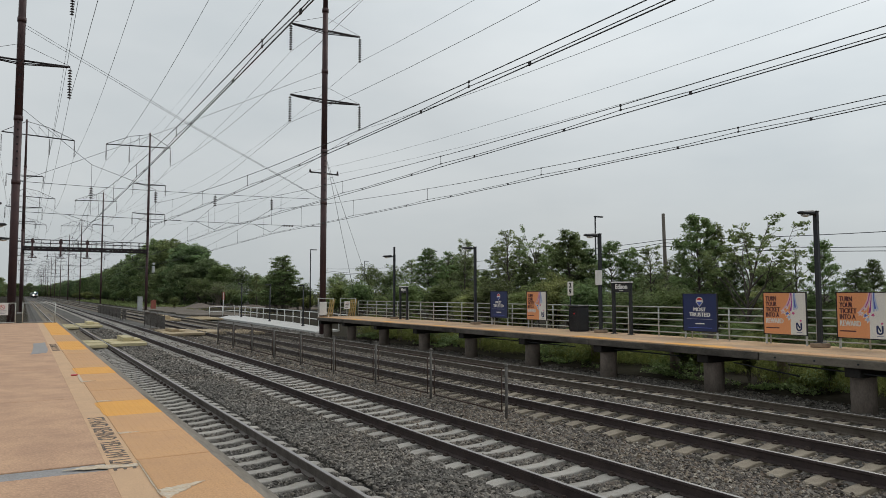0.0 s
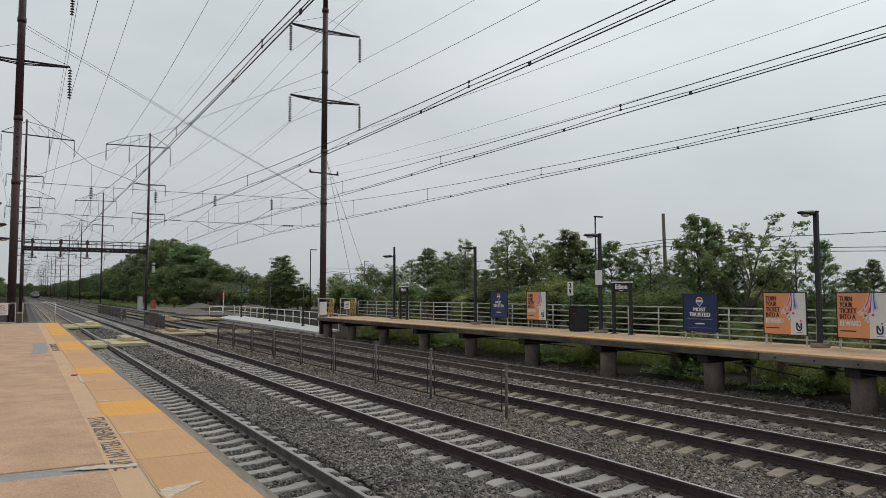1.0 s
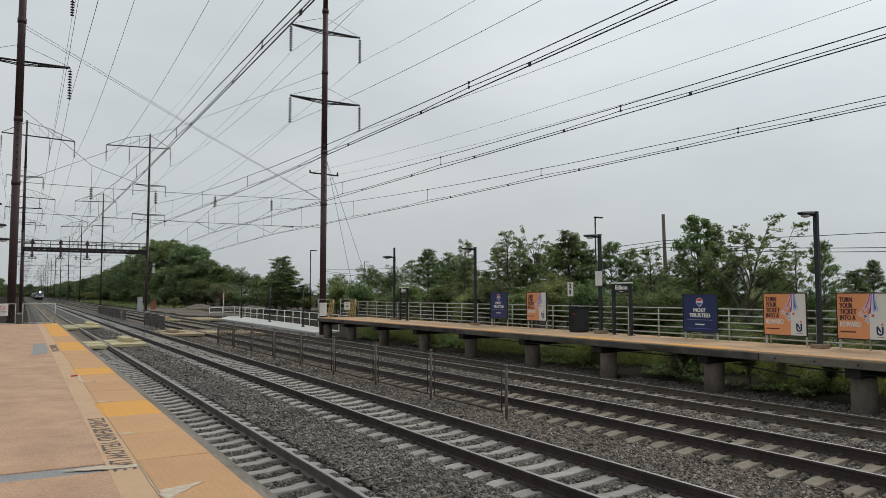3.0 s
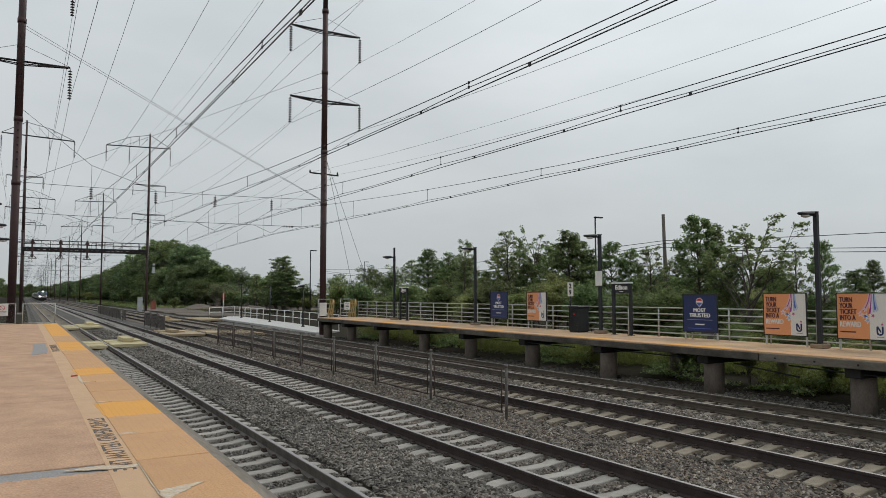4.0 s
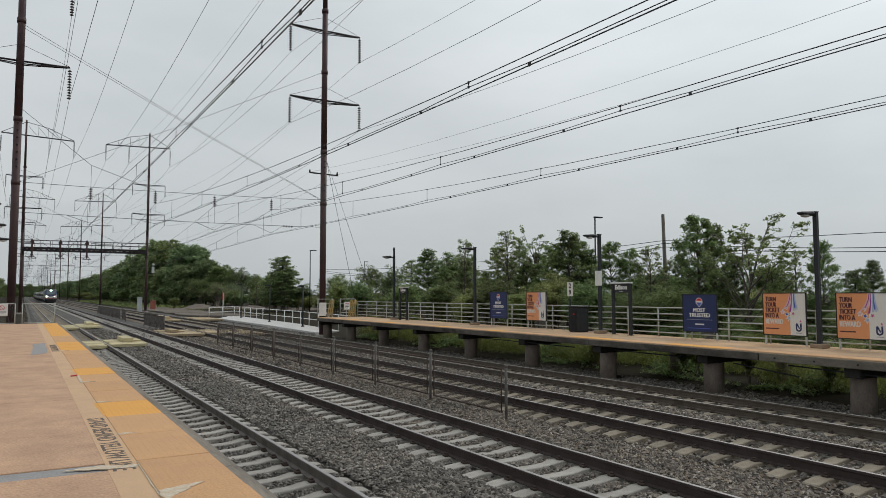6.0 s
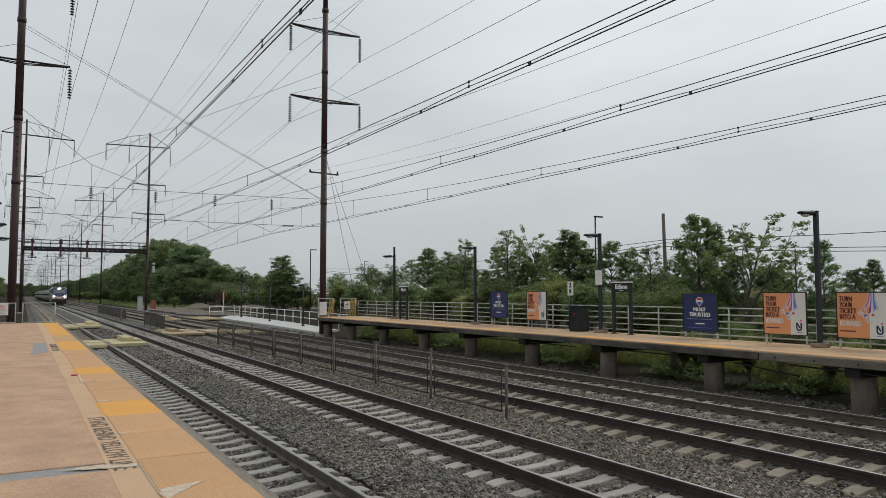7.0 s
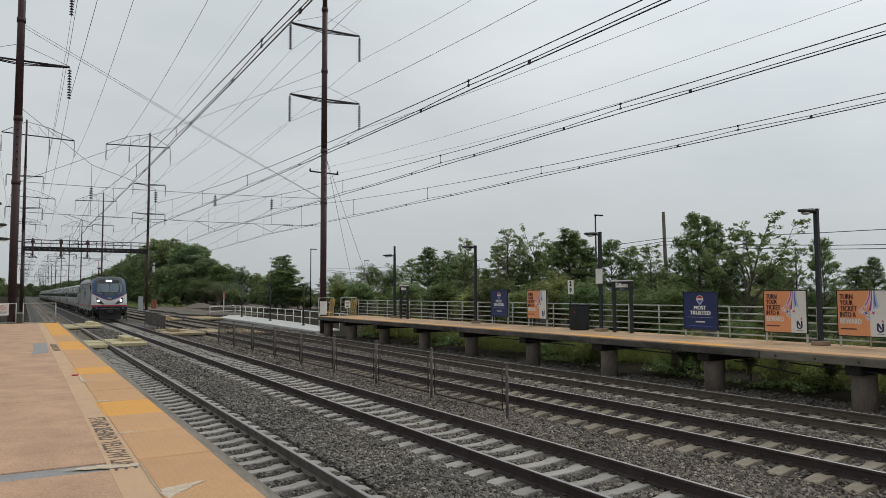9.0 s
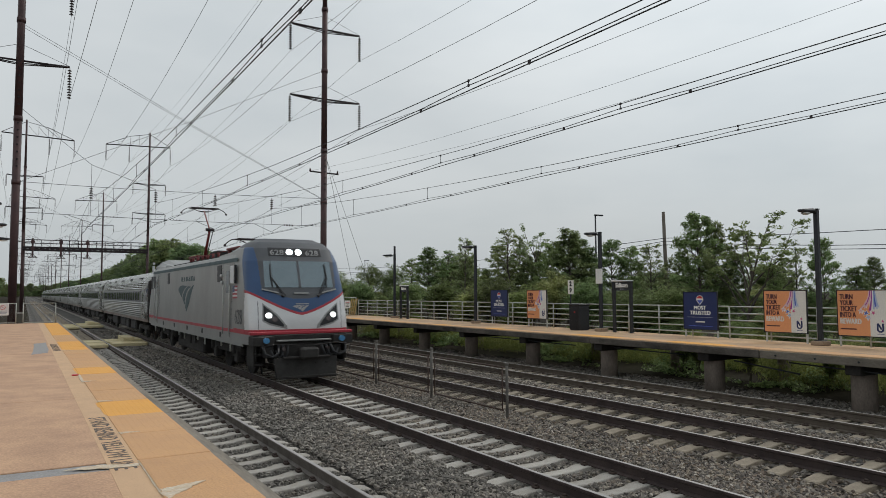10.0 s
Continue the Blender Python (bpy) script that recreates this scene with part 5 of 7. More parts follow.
# ---- trees, bushes and weeds ----
def leaf_material(name, dark, light):
    m = bpy.data.materials.new(name)
    m.use_nodes = True
    nt = m.node_tree
    N, L = nt.nodes.new, nt.links.new
    b = nt.nodes["Principled BSDF"]
    geo = N("ShaderNodeNewGeometry")
    info = N("ShaderNodeObjectInfo")
    ramp = N("ShaderNodeValToRGB")
    ramp.color_ramp.elements[0].color, ramp.color_ramp.elements[1].color = (*dark, 1), (*light, 1)
    L(geo.outputs["Random Per Island"], ramp.inputs["Fac"])
    co = N("ShaderNodeTexCoord")
    big = N("ShaderNodeTexNoise")
    big.inputs["Scale"].default_value, big.inputs["Detail"].default_value = 0.9, 3
    L(co.outputs["Object"], big.inputs["Vector"])
    hsv = N("ShaderNodeHueSaturation")
    r = N("ShaderNodeMapRange")
    r.inputs["From Min"].default_value, r.inputs["From Max"].default_value = 0.3, 0.7
    r.inputs["To Min"].default_value, r.inputs["To Max"].default_value = 0.7, 1.3
    L(big.outputs["Fac"], r.inputs["Value"])
    r2 = N("ShaderNodeMapRange")
    r2.inputs["To Min"].default_value, r2.inputs["To Max"].default_value = 0.485, 0.53
    L(info.outputs["Random"], r2.inputs["Value"])
    L(r2.outputs["Result"], hsv.inputs["Hue"])
    r3 = N("ShaderNodeMapRange")
    r3.inputs["To Min"].default_value, r3.inputs["To Max"].default_value = 0.75, 1.25
    spread = N("ShaderNodeMath")
    spread.operation = "MULTIPLY_ADD"
    spread.inputs[1].default_value, spread.inputs[2].default_value = 7.31, 0.0
    wrap = N("ShaderNodeMath")
    wrap.operation = "FRACT"
    L(info.outputs["Random"], spread.inputs[0])
    L(spread.outputs["Value"], wrap.inputs[0])
    L(wrap.outputs["Value"], r3.inputs["Value"])
    tone = N("ShaderNodeMath")
    tone.operation = "MULTIPLY"
    L(r.outputs["Result"], tone.inputs[0])
    L(r3.outputs["Result"], tone.inputs[1])
    L(tone.outputs["Value"], hsv.inputs["Value"])
    L(ramp.outputs["Color"], hsv.inputs["Color"])
    L(hsv.outputs["Color"], b.inputs["Base Color"])
    b.inputs["Roughness"].default_value, b.inputs["Specular IOR Level"].default_value = 0.6, 0.25
    tr = N("ShaderNodeBsdfTranslucent")
    L(hsv.outputs["Color"], tr.inputs["Color"])
    mix = N("ShaderNodeMixShader")
    mix.inputs["Fac"].default_value = 0.5
    L(b.outputs["BSDF"], mix.inputs[1])
    L(tr.outputs["BSDF"], mix.inputs[2])
    L(mix.outputs["Shader"], nt.nodes["Material Output"].inputs["Surface"])
    return m


# the last, for distant woodland, has haze mixed in as a paler leaf colour
LEAVES = [leaf_material("green_leaves", (0.12, 0.16, 0.062), (0.31, 0.375, 0.16)),
          leaf_material("dark_green_leaves", (0.1, 0.13, 0.055), (0.26, 0.31, 0.135)),
          leaf_material("yellow_green_leaves", (0.15, 0.175, 0.062), (0.35, 0.385, 0.155)),
          leaf_material("grey_green_leaves", (0.14, 0.18, 0.082), (0.31, 0.37, 0.175)),
          leaf_material("bright_weed_leaves", (0.1, 0.118, 0.03), (0.27, 0.29, 0.085)),
          leaf_material("hazed_woodland_leaves", (0.145, 0.19, 0.09), (0.34, 0.405, 0.2))]
M["bark"] = material("grey_brown_bark", (0.12, 0.102, 0.085), 0.95, 0, (0.07, 0.06, 0.05), 8, 0.8, 0.6, 40)


def leaf_cloud(name, centres, radii, per, size, mat, rng, droop=0.25, wide=0.5, flat=0.72):
    """Small folded leaves in loose clumps round the twig ends."""
    n = len(centres) * per
    c = np.repeat(centres, per, axis=0)
    r = np.repeat(radii, per)[:, None]
    d = rng.normal(0, 1, (n, 3))
    d /= np.linalg.norm(d, axis=1)[:, None]
    p = c + d * r * rng.uniform(0.1, 1.0, (n, 1)) ** 0.6 * np.array([1, 1, flat])
    a = rng.normal(0, 1, (n, 3))
    a[:, 2] *= 0.5
    a[:, 2] -= droop
    a /= np.linalg.norm(a, axis=1)[:, None]
    up = rng.normal(0, 0.6, (n, 3)) + np.array([0, 0, 1.0])
    b = np.cross(a, up)
    b /= np.linalg.norm(b, axis=1)[:, None] + 1e-9
    s = size * rng.uniform(0.55, 1.35, (n, 1))
    nrm = np.cross(a, b)
    v = np.stack([p - a * s, p + b * s * wide + nrm * s * 0.12, p + a * s, p - b * s * wide + nrm * s * 0.12], 1).reshape(-1, 3)
    base = 4 * np.arange(n)[:, None]
    f = np.concatenate([base + np.array([0, 1, 2]), base + np.array([0, 2, 3])], 1).reshape(-1, 3)
    me = bpy.data.meshes.new(name)
    me.vertices.add(len(v))
    me.vertices.foreach_set("co", v.reshape(-1))
    me.loops.add(f.size)
    me.loops.foreach_set("vertex_index", f.reshape(-1).astype(np.int32))
    me.polygons.add(len(f))
    me.polygons.foreach_set("loop_start", np.arange(0, f.size, 3, dtype=np.int32))
    me.update(calc_edges=True)
    me.materials.append(mat)
    return me


def tree_kind(seed, spread, bare, per, size, mat, clump=0.085, levels=3, stems=1, low=0.25, fill=0, girth=0.3, bark="bark", floor=0.0, lobes=0):
    """One tree 8 m tall: trunk and limbs, and the leaves at their ends."""
    rng, rnd = np.random.default_rng(seed), random.Random(seed)
    wood, tips = bmesh.new(), []
    H = 8.0

    def grow(p, d, length, r, level):
        q = p + d * length * 0.5 + Vector((rnd.uniform(-1, 1), rnd.uniform(-1, 1), rnd.uniform(-0.3, 0.6))) * length * 0.09
        e = p + d * length
        add_tube(wood, [p, q, e], r, 6 if level < 2 else 4, r * 0.55, caps=False)
        if level >= 1:
            tips.append((q, 0.7))
        if level == levels:
            tips.append((e, 1.0))
            return
        n = rnd.choice((3, 4)) if level else rnd.choice((5, 6))
        for j in range(n):
            az = 2 * math.pi * (j + rnd.uniform(-0.3, 0.3)) / n
            el = rnd.uniform(0.25, 0.95) if level == 0 else rnd.uniform(0.1, 1.0)
            side = Vector((math.cos(az) * spread, math.sin(az) * spread, el))
            nd = (d * 0.55 + side * 0.75).normalized()
            start = p.lerp(e, rnd.uniform(0.45, 1.0))
            grow(start, nd, length * rnd.uniform(0.55, 0.78), r * 0.5, level + 1)
        if level == 0:
            grow(e, (d + Vector((rnd.uniform(-0.2, 0.2), rnd.uniform(-0.2, 0.2), 0))).normalized(), length * 0.7, r * 0.55, 1)

    for s in range(stems):
        lean = Vector((rnd.uniform(-0.25, 0.25), rnd.uniform(-0.25, 0.25), 1)) if stems > 1 else Vector((rnd.uniform(-0.06, 0.06), rnd.uniform(-0.06, 0.06), 1))
        grow(Vector((rnd.uniform(-0.3, 0.3) * (stems > 1), rnd.uniform(-0.3, 0.3) * (stems > 1), -0.2)), lean.normalized(), H * (low + 0.14), 0.16 / math.sqrt(stems), 0)
    centres = np.array([t for t, _ in tips])
    top = centres[:, 2].max()
    k = (H * 0.93) / top
    for v in wood.verts:
        v.co.z *= k
    centres[:, 2] *= k
    radii = np.array([w for _, w in tips]) * H * clump * rng.uniform(0.6, 1.3, len(tips))
    keep = (rng.random(len(tips)) > bare) & (centres[:, 2] > floor * H)
    if fill:
        # billowing lobes of leaf clumps round an uneven crown that reaches low
        n = lobes or 16
        ang, hz = np.arange(n) * 2.4 + rng.uniform(-0.4, 0.4, n), np.linspace(0.1, 0.86, n) + rng.uniform(-0.04, 0.04, n)
        wide = girth * H * np.clip(np.sin(np.pi * hz ** 0.75), 0.2, 1) * rng.uniform(0.5, 0.95, n)
        heart = np.stack([wide * np.cos(ang), wide * np.sin(ang), hz * H], 1)
        size_of = H * rng.uniform(0.09, 0.16, n)
        pick = rng.integers(0, n, fill)
        d = rng.normal(0, 1, (fill, 3))
        d[:, 2] = np.abs(d[:, 2]) * 0.8 - 0.25
        d /= np.linalg.norm(d, axis=1)[:, None]
        extra = heart[pick] + d * size_of[pick][:, None] * rng.uniform(0.75, 1.05, (fill, 1))
        extra[:, 2] = np.clip(extra[:, 2], 0.03 * H, 0.97 * H)
        centres = np.concatenate([centres, extra])
        radii = np.concatenate([radii, H * clump * rng.uniform(0.5, 1.1, fill)])
        keep = np.concatenate([keep, np.ones(fill, bool)])
    crown = leaf_cloud("crown", centres[keep], radii[keep], per, size, mat, rng)
    trunk = mesh_of(wood, "trunk")
    trunk.materials.append(M[bark])
    return trunk, crown


def limbed_kind(seed, mat, n, zone, reach, rise, bare, clump, per, size, trunk_to=0.95, cone=0.8, flat=0.5, lean=0.0):
    """One tree 8 m tall whose limbs carry layered sprays of leaves, with gaps between them."""
    rng, rnd = np.random.default_rng(seed), random.Random(seed)
    wood, tips, H = bmesh.new(), [], 8.0
    bend = [Vector((rnd.uniform(-0.12, 0.12) + lean * (z / 8.0) ** 2, rnd.uniform(-0.12, 0.12), z)) for z in np.linspace(-0.2, H * trunk_to, 7)]
    add_tube(wood, bend, 0.11, 7, 0.02, caps=False)

    def along(z):
        f = min(max((z + 0.2) / (H * trunk_to + 0.2), 0.0), 0.999) * 6
        return bend[int(f)].lerp(bend[int(f) + 1], f - int(f))

    def curve(p, q, sag):
        m = p.lerp(q, 0.5) + Vector((rnd.uniform(-0.1, 0.1), rnd.uniform(-0.1, 0.1), sag)) * (q - p).length
        return [p, p.lerp(m, 0.55) * 0.6 + p.lerp(q, 0.28) * 0.4, m, m.lerp(q, 0.5), q]

    for i in range(n):
        f = (i + 0.5) / n
        p = along(H * (zone[0] + (zone[1] - zone[0]) * f))
        az = 2.4 * i + rnd.uniform(-0.4, 0.4)
        el = math.radians(rise[0] + (rise[1] - rise[0]) * f + rnd.uniform(-9, 9))
        length = H * reach * ((1 - f) ** 0.75 * cone + 1 - cone) * rnd.uniform(0.7, 1.2) + 0.25
        out = Vector((math.cos(az), math.sin(az), 0))
        q = p + out * length * math.cos(el) + Vector((lean * 0.5, 0, length * math.sin(el)))
        path = curve(p, q, rnd.uniform(-0.06, 0.08))
        add_tube(wood, path, 0.018 + 0.009 * length, 5, 0.007, caps=False)
        tips.append((q, 1.0))
        for j in range(max(2, int(length / 0.3))):
            g = bare + (1 - bare) * rnd.random()
            a = path[min(3, int(g * 4))].lerp(path[min(4, int(g * 4) + 1)], g * 4 - int(g * 4) if g < 1 else 1.0)
            side = Vector((-out.y, out.x, 0)) * rnd.choice((-1, 1)) * rnd.uniform(0.4, 1.0) + out * rnd.uniform(0.1, 0.7) + Vector((0, 0, rnd.uniform(-0.1, 0.75)))
            b = a + side.normalized() * (0.25 + 0.4 * length * (1 - 0.65 * g)) * rnd.uniform(0.5, 1.0)
            add_tube(wood, [a, a.lerp(b, 0.5) + Vector((0, 0, 0.05)), b], 0.013, 3, 0.006, caps=False)
            tips.append((b, rnd.uniform(0.6, 1.1)))
            if rnd.random() < 0.5:
                tips.append((a.lerp(b, 0.55), rnd.uniform(0.4, 0.8)))
    centres = np.array([t for t, _ in tips])
    radii = np.array([w for _, w in tips]) * clump
    k = H / (centres[:, 2].max() + 0.15)
    for v in wood.verts:
        v.co.z *= k
    centres[:, 2] *= k
    crown = leaf_cloud("crown", centres, radii, per, size, mat, rng, flat=flat)
    trunk = mesh_of(wood, "trunk")
    trunk.materials.append(M["bark"])
    return trunk, crown


M["twigs"] = material("pale_grey_twigs", (0.36, 0.31, 0.25), 0.95, 0, (0.24, 0.2, 0.16), 8, 0.8, 0.4, 40)
KINDS = {
    "layered": [limbed_kind(71, LEAVES[0], 58, (0.16, 0.97), 0.27, (5, 65), 0.25, 0.36, 30, 0.085), limbed_kind(72, LEAVES[1], 58, (0.2, 0.97), 0.25, (10, 65), 0.2, 0.38, 32, 0.085)],
    "vase": [limbed_kind(73, LEAVES[0], 15, (0.24, 0.62), 0.5, (46, 76), 0.42, 0.3, 26, 0.08, 0.7, 0.25, 0.5, 0.8), limbed_kind(74, LEAVES[3], 13, (0.3, 0.75), 0.36, (48, 74), 0.4, 0.25, 24, 0.07, 0.85, 0.2, 0.6)],
    "open": [limbed_kind(75, LEAVES[0], 34, (0.22, 0.96), 0.24, (25, 68), 0.25, 0.3, 24, 0.075), limbed_kind(76, LEAVES[2], 38, (0.2, 0.97), 0.22, (30, 70), 0.2, 0.3, 22, 0.07),
             limbed_kind(77, LEAVES[3], 34, (0.2, 0.97), 0.25, (20, 68), 0.25, 0.3, 24, 0.072)],
    "full": [tree_kind(21, 0.95, 0.05, 60, 0.08, LEAVES[0], 0.075, fill=90, lobes=14), tree_kind(22, 1.0, 0.05, 60, 0.08, LEAVES[1], 0.075, fill=90, lobes=14),
             tree_kind(23, 0.8, 0.1, 60, 0.08, LEAVES[3], 0.075, fill=80, lobes=13)],
    "bush": [tree_kind(31, 1.2, 0.05, 80, 0.095, LEAVES[1], 0.095, 2, 5, 0.14), tree_kind(32, 1.2, 0.05, 80, 0.095, LEAVES[2], 0.095, 2, 5, 0.14), tree_kind(33, 1.1, 0.05, 80, 0.095, LEAVES[0], 0.095, 2, 5, 0.14)],
    "scrub": [tree_kind(61, 1.0, 0.7, 16, 0.07, LEAVES[3], 0.06, 4, 4, 0.14, bark="twigs"), tree_kind(62, 0.9, 0.65, 16, 0.07, LEAVES[2], 0.06, 4, 4, 0.14, bark="twigs")],
    "shrub": [tree_kind(51, 1.2, 0.05, 60, 0.15, LEAVES[4], 0.1, 2, 5, 0.14), tree_kind(52, 1.1, 0.05, 60, 0.15, LEAVES[2], 0.1, 2, 5, 0.14)],
    "wood": [tree_kind(41, 0.8, 0.0, 34, 0.13, LEAVES[5], 0.062, 3, 1, 0.12, 460, 0.32, lobes=38), tree_kind(42, 0.85, 0.0, 34, 0.13, LEAVES[0], 0.062, 3, 1, 0.12, 460, 0.32, lobes=34),
             tree_kind(43, 0.7, 0.0, 34, 0.125, LEAVES[5], 0.062, 3, 1, 0.12, 440, 0.28, lobes=36)],
}
NAMES = {"layered": ("tree", "young leafy tree with layered green sprays behind the platform", "tree"),
         "vase": ("tree", "spreading young green tree with bare forked limbs behind the platform", "tree"),
         "open": ("tree", "young open-crowned green tree with thin limbs behind the platform", "tree"),
         "full": ("tree", "dense green leafy tree behind the platform", "tree"),
         "bush": ("bush", "dense dark green bush growing behind the railing", "bush"),
         "scrub": ("bush", "grey-brown twiggy scrub with few leaves beside the line", "bush"),
         "shrub": ("shrub", "low bright green shrub behind the raised platform", "bush"),
         "wood": ("tree", "tall dark green woodland tree beside the tracks", "tree")}


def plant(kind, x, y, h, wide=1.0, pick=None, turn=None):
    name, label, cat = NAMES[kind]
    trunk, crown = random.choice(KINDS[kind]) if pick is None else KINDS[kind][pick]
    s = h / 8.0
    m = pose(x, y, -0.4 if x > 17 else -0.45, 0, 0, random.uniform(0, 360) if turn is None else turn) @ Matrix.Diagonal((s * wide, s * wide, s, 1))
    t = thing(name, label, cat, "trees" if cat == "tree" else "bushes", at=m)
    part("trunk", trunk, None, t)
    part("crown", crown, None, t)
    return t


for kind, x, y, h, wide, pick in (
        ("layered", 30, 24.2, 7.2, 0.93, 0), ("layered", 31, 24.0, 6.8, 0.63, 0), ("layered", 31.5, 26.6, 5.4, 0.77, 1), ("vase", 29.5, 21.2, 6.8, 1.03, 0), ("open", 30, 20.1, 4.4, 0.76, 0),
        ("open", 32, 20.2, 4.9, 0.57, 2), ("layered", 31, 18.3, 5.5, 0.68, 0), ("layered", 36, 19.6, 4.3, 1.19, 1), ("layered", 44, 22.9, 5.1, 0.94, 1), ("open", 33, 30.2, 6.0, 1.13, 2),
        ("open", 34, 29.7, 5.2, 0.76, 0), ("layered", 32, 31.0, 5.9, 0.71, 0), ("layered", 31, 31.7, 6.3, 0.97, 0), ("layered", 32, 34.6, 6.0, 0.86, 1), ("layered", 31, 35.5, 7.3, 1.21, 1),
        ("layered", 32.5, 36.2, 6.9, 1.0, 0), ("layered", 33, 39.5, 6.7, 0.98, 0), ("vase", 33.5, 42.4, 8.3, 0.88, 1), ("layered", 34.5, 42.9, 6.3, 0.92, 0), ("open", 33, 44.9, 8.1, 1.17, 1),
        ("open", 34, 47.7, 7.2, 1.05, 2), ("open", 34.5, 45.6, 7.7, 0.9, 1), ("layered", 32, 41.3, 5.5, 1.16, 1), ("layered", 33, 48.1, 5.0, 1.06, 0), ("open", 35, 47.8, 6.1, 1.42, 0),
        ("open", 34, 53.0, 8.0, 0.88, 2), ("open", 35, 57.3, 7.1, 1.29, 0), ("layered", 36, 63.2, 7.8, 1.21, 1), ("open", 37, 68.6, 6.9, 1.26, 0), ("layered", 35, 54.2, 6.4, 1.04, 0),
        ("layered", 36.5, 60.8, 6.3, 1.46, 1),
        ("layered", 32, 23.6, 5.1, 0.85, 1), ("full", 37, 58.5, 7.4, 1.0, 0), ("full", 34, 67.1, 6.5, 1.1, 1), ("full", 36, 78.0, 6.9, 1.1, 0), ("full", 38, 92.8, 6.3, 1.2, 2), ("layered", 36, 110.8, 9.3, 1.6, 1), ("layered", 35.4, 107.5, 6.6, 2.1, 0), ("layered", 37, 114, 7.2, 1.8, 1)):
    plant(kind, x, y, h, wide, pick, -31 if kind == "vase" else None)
for x, y, h in [(27, 32.4, 4.4), (26.5, 38.2, 4.2), (25.5, 24.6, 3.4), (27.5, 46.5, 4.3), (27, 51.2, 4.2), (28, 62.6, 4.4),
                (25.5, 33.5, 3.6), (26, 28.4, 3.9), (25.5, 39.4, 3.5), (27, 23.8, 3.6)]:
    plant("bush", x, y, h, 1.3)
for x, y, h in [(44, 167.3, 10.1), (48, 200.6, 8.8), (42, 146.2, 7.4), (44, 113.8, 6.0), (42, 197.9, 8.2), (40, 175.8, 6.5), (46, 151.4, 7.3)]:
    plant("full" if h > 9 else "open", x, y, h, 1.2, 1 if h > 9 else None)
for x, y, h in [(38, 105.6, 4.7), (34, 81.2, 4.7), (36, 88, 3.6), (33, 73, 4.2), (40, 121, 4.5), (41, 130, 4.2), (30, 57, 3.6)]:
    plant("bush", x, y, h, 1.4)
for x, y, h in [(38, 192.7, 17.0), (37, 211.5, 18.9), (36, 234.8, 20.8), (34, 248.1, 18.0), (34, 274.6, 16.6), (33, 294.3, 15.6), (34, 182.8, 10.8), (33, 201.1, 10.8)]:
    plant("wood", x, y, h, 1.25)
for x, y, h in [(29, 16, 2.6), (31, 18.5, 3.0), (30, 13.5, 2.4), (28.5, 19.5, 2.2), (36, 15, 3.0), (38, 19, 3.2)]:
    plant("bush", x, y, h, 1.3)
for x, y, h in [(36, 172, 7.0), (37, 178, 7.5), (35, 186, 6.8), (34, 194, 6.0), (38, 164, 6.4), (34, 180, 7.4), (33, 201, 7.2), (33, 212, 8.0), (40, 158, 6.0)]:
    plant("scrub" if x > 36 else "full", x, y, h, 1.5)
for x, y, h in [(42, 176, 10.5), (45, 186, 9.5), (40, 184, 12.5), (49, 172, 8.0), (53, 165, 7.5), (56, 180, 8.5), (47, 160, 6.5)]:
    plant("wood", x, y, h, 1.3)
# the woodland runs on along the line, and another far on the other side
rw = random.Random(7)
for k in range(60):
    y = 215 + 12.5 * k + rw.uniform(-4, 4)
    plant("wood", 34 + rw.uniform(-2, 2 + min(12, k)), y, rw.uniform(13.0, 17.5), 1.2)
    if k % 2 == 0 and k > 8:
        plant("wood", 50 + rw.uniform(0, 15), y, rw.uniform(14, 18), 1.2)
for k in range(16):
    plant("wood", -16 + rw.uniform(-6, 2), 225 + 26 * k, rw.uniform(14, 18), 1.1)
for k in range(26):
    plant("wood", -78 + 6.5 * k, rw.uniform(1000, 1060), rw.uniform(14, 18), 1.2)
for k in range(30):
    plant("wood", -85 + 6.0 * k, rw.uniform(960, 990), rw.uniform(6, 8.5), 2.0)
for k in range(22):
    plant("bush", rw.uniform(24, 31), 150 + 16 * k, rw.uniform(2.5, 5), 1.6)
for k in range(44):
    plant("bush", rw.uniform(42, 60), 4 + 3.2 * k, rw.uniform(2.4, 3.8), 1.7)
for k in range(34):
    plant("wood", rw.uniform(95, 150), -20 + 6.2 * k, rw.uniform(5.5, 8.0), 1.5)
for k in range(16):
    plant("bush", rw.uniform(34, 46), 72 + 5.2 * k, rw.uniform(2.8, 4.4), 1.6)
for k in range(26):
    plant("shrub", rw.uniform(22.4, 25.0), 8 + 1.75 * k, rw.uniform(0.7, 1.7), 1.5)
for k in range(22):
    plant("bush", rw.uniform(24.6, 27.5), 5 + 1.0 * k, rw.uniform(1.3, 2.2), 1.6)

for y in (9.3, 11.5, 12.4, 15.2, 17.3, 18.0, 22.4):
    plant("shrub", 21.25, y, 1.7, 0.75, 1)


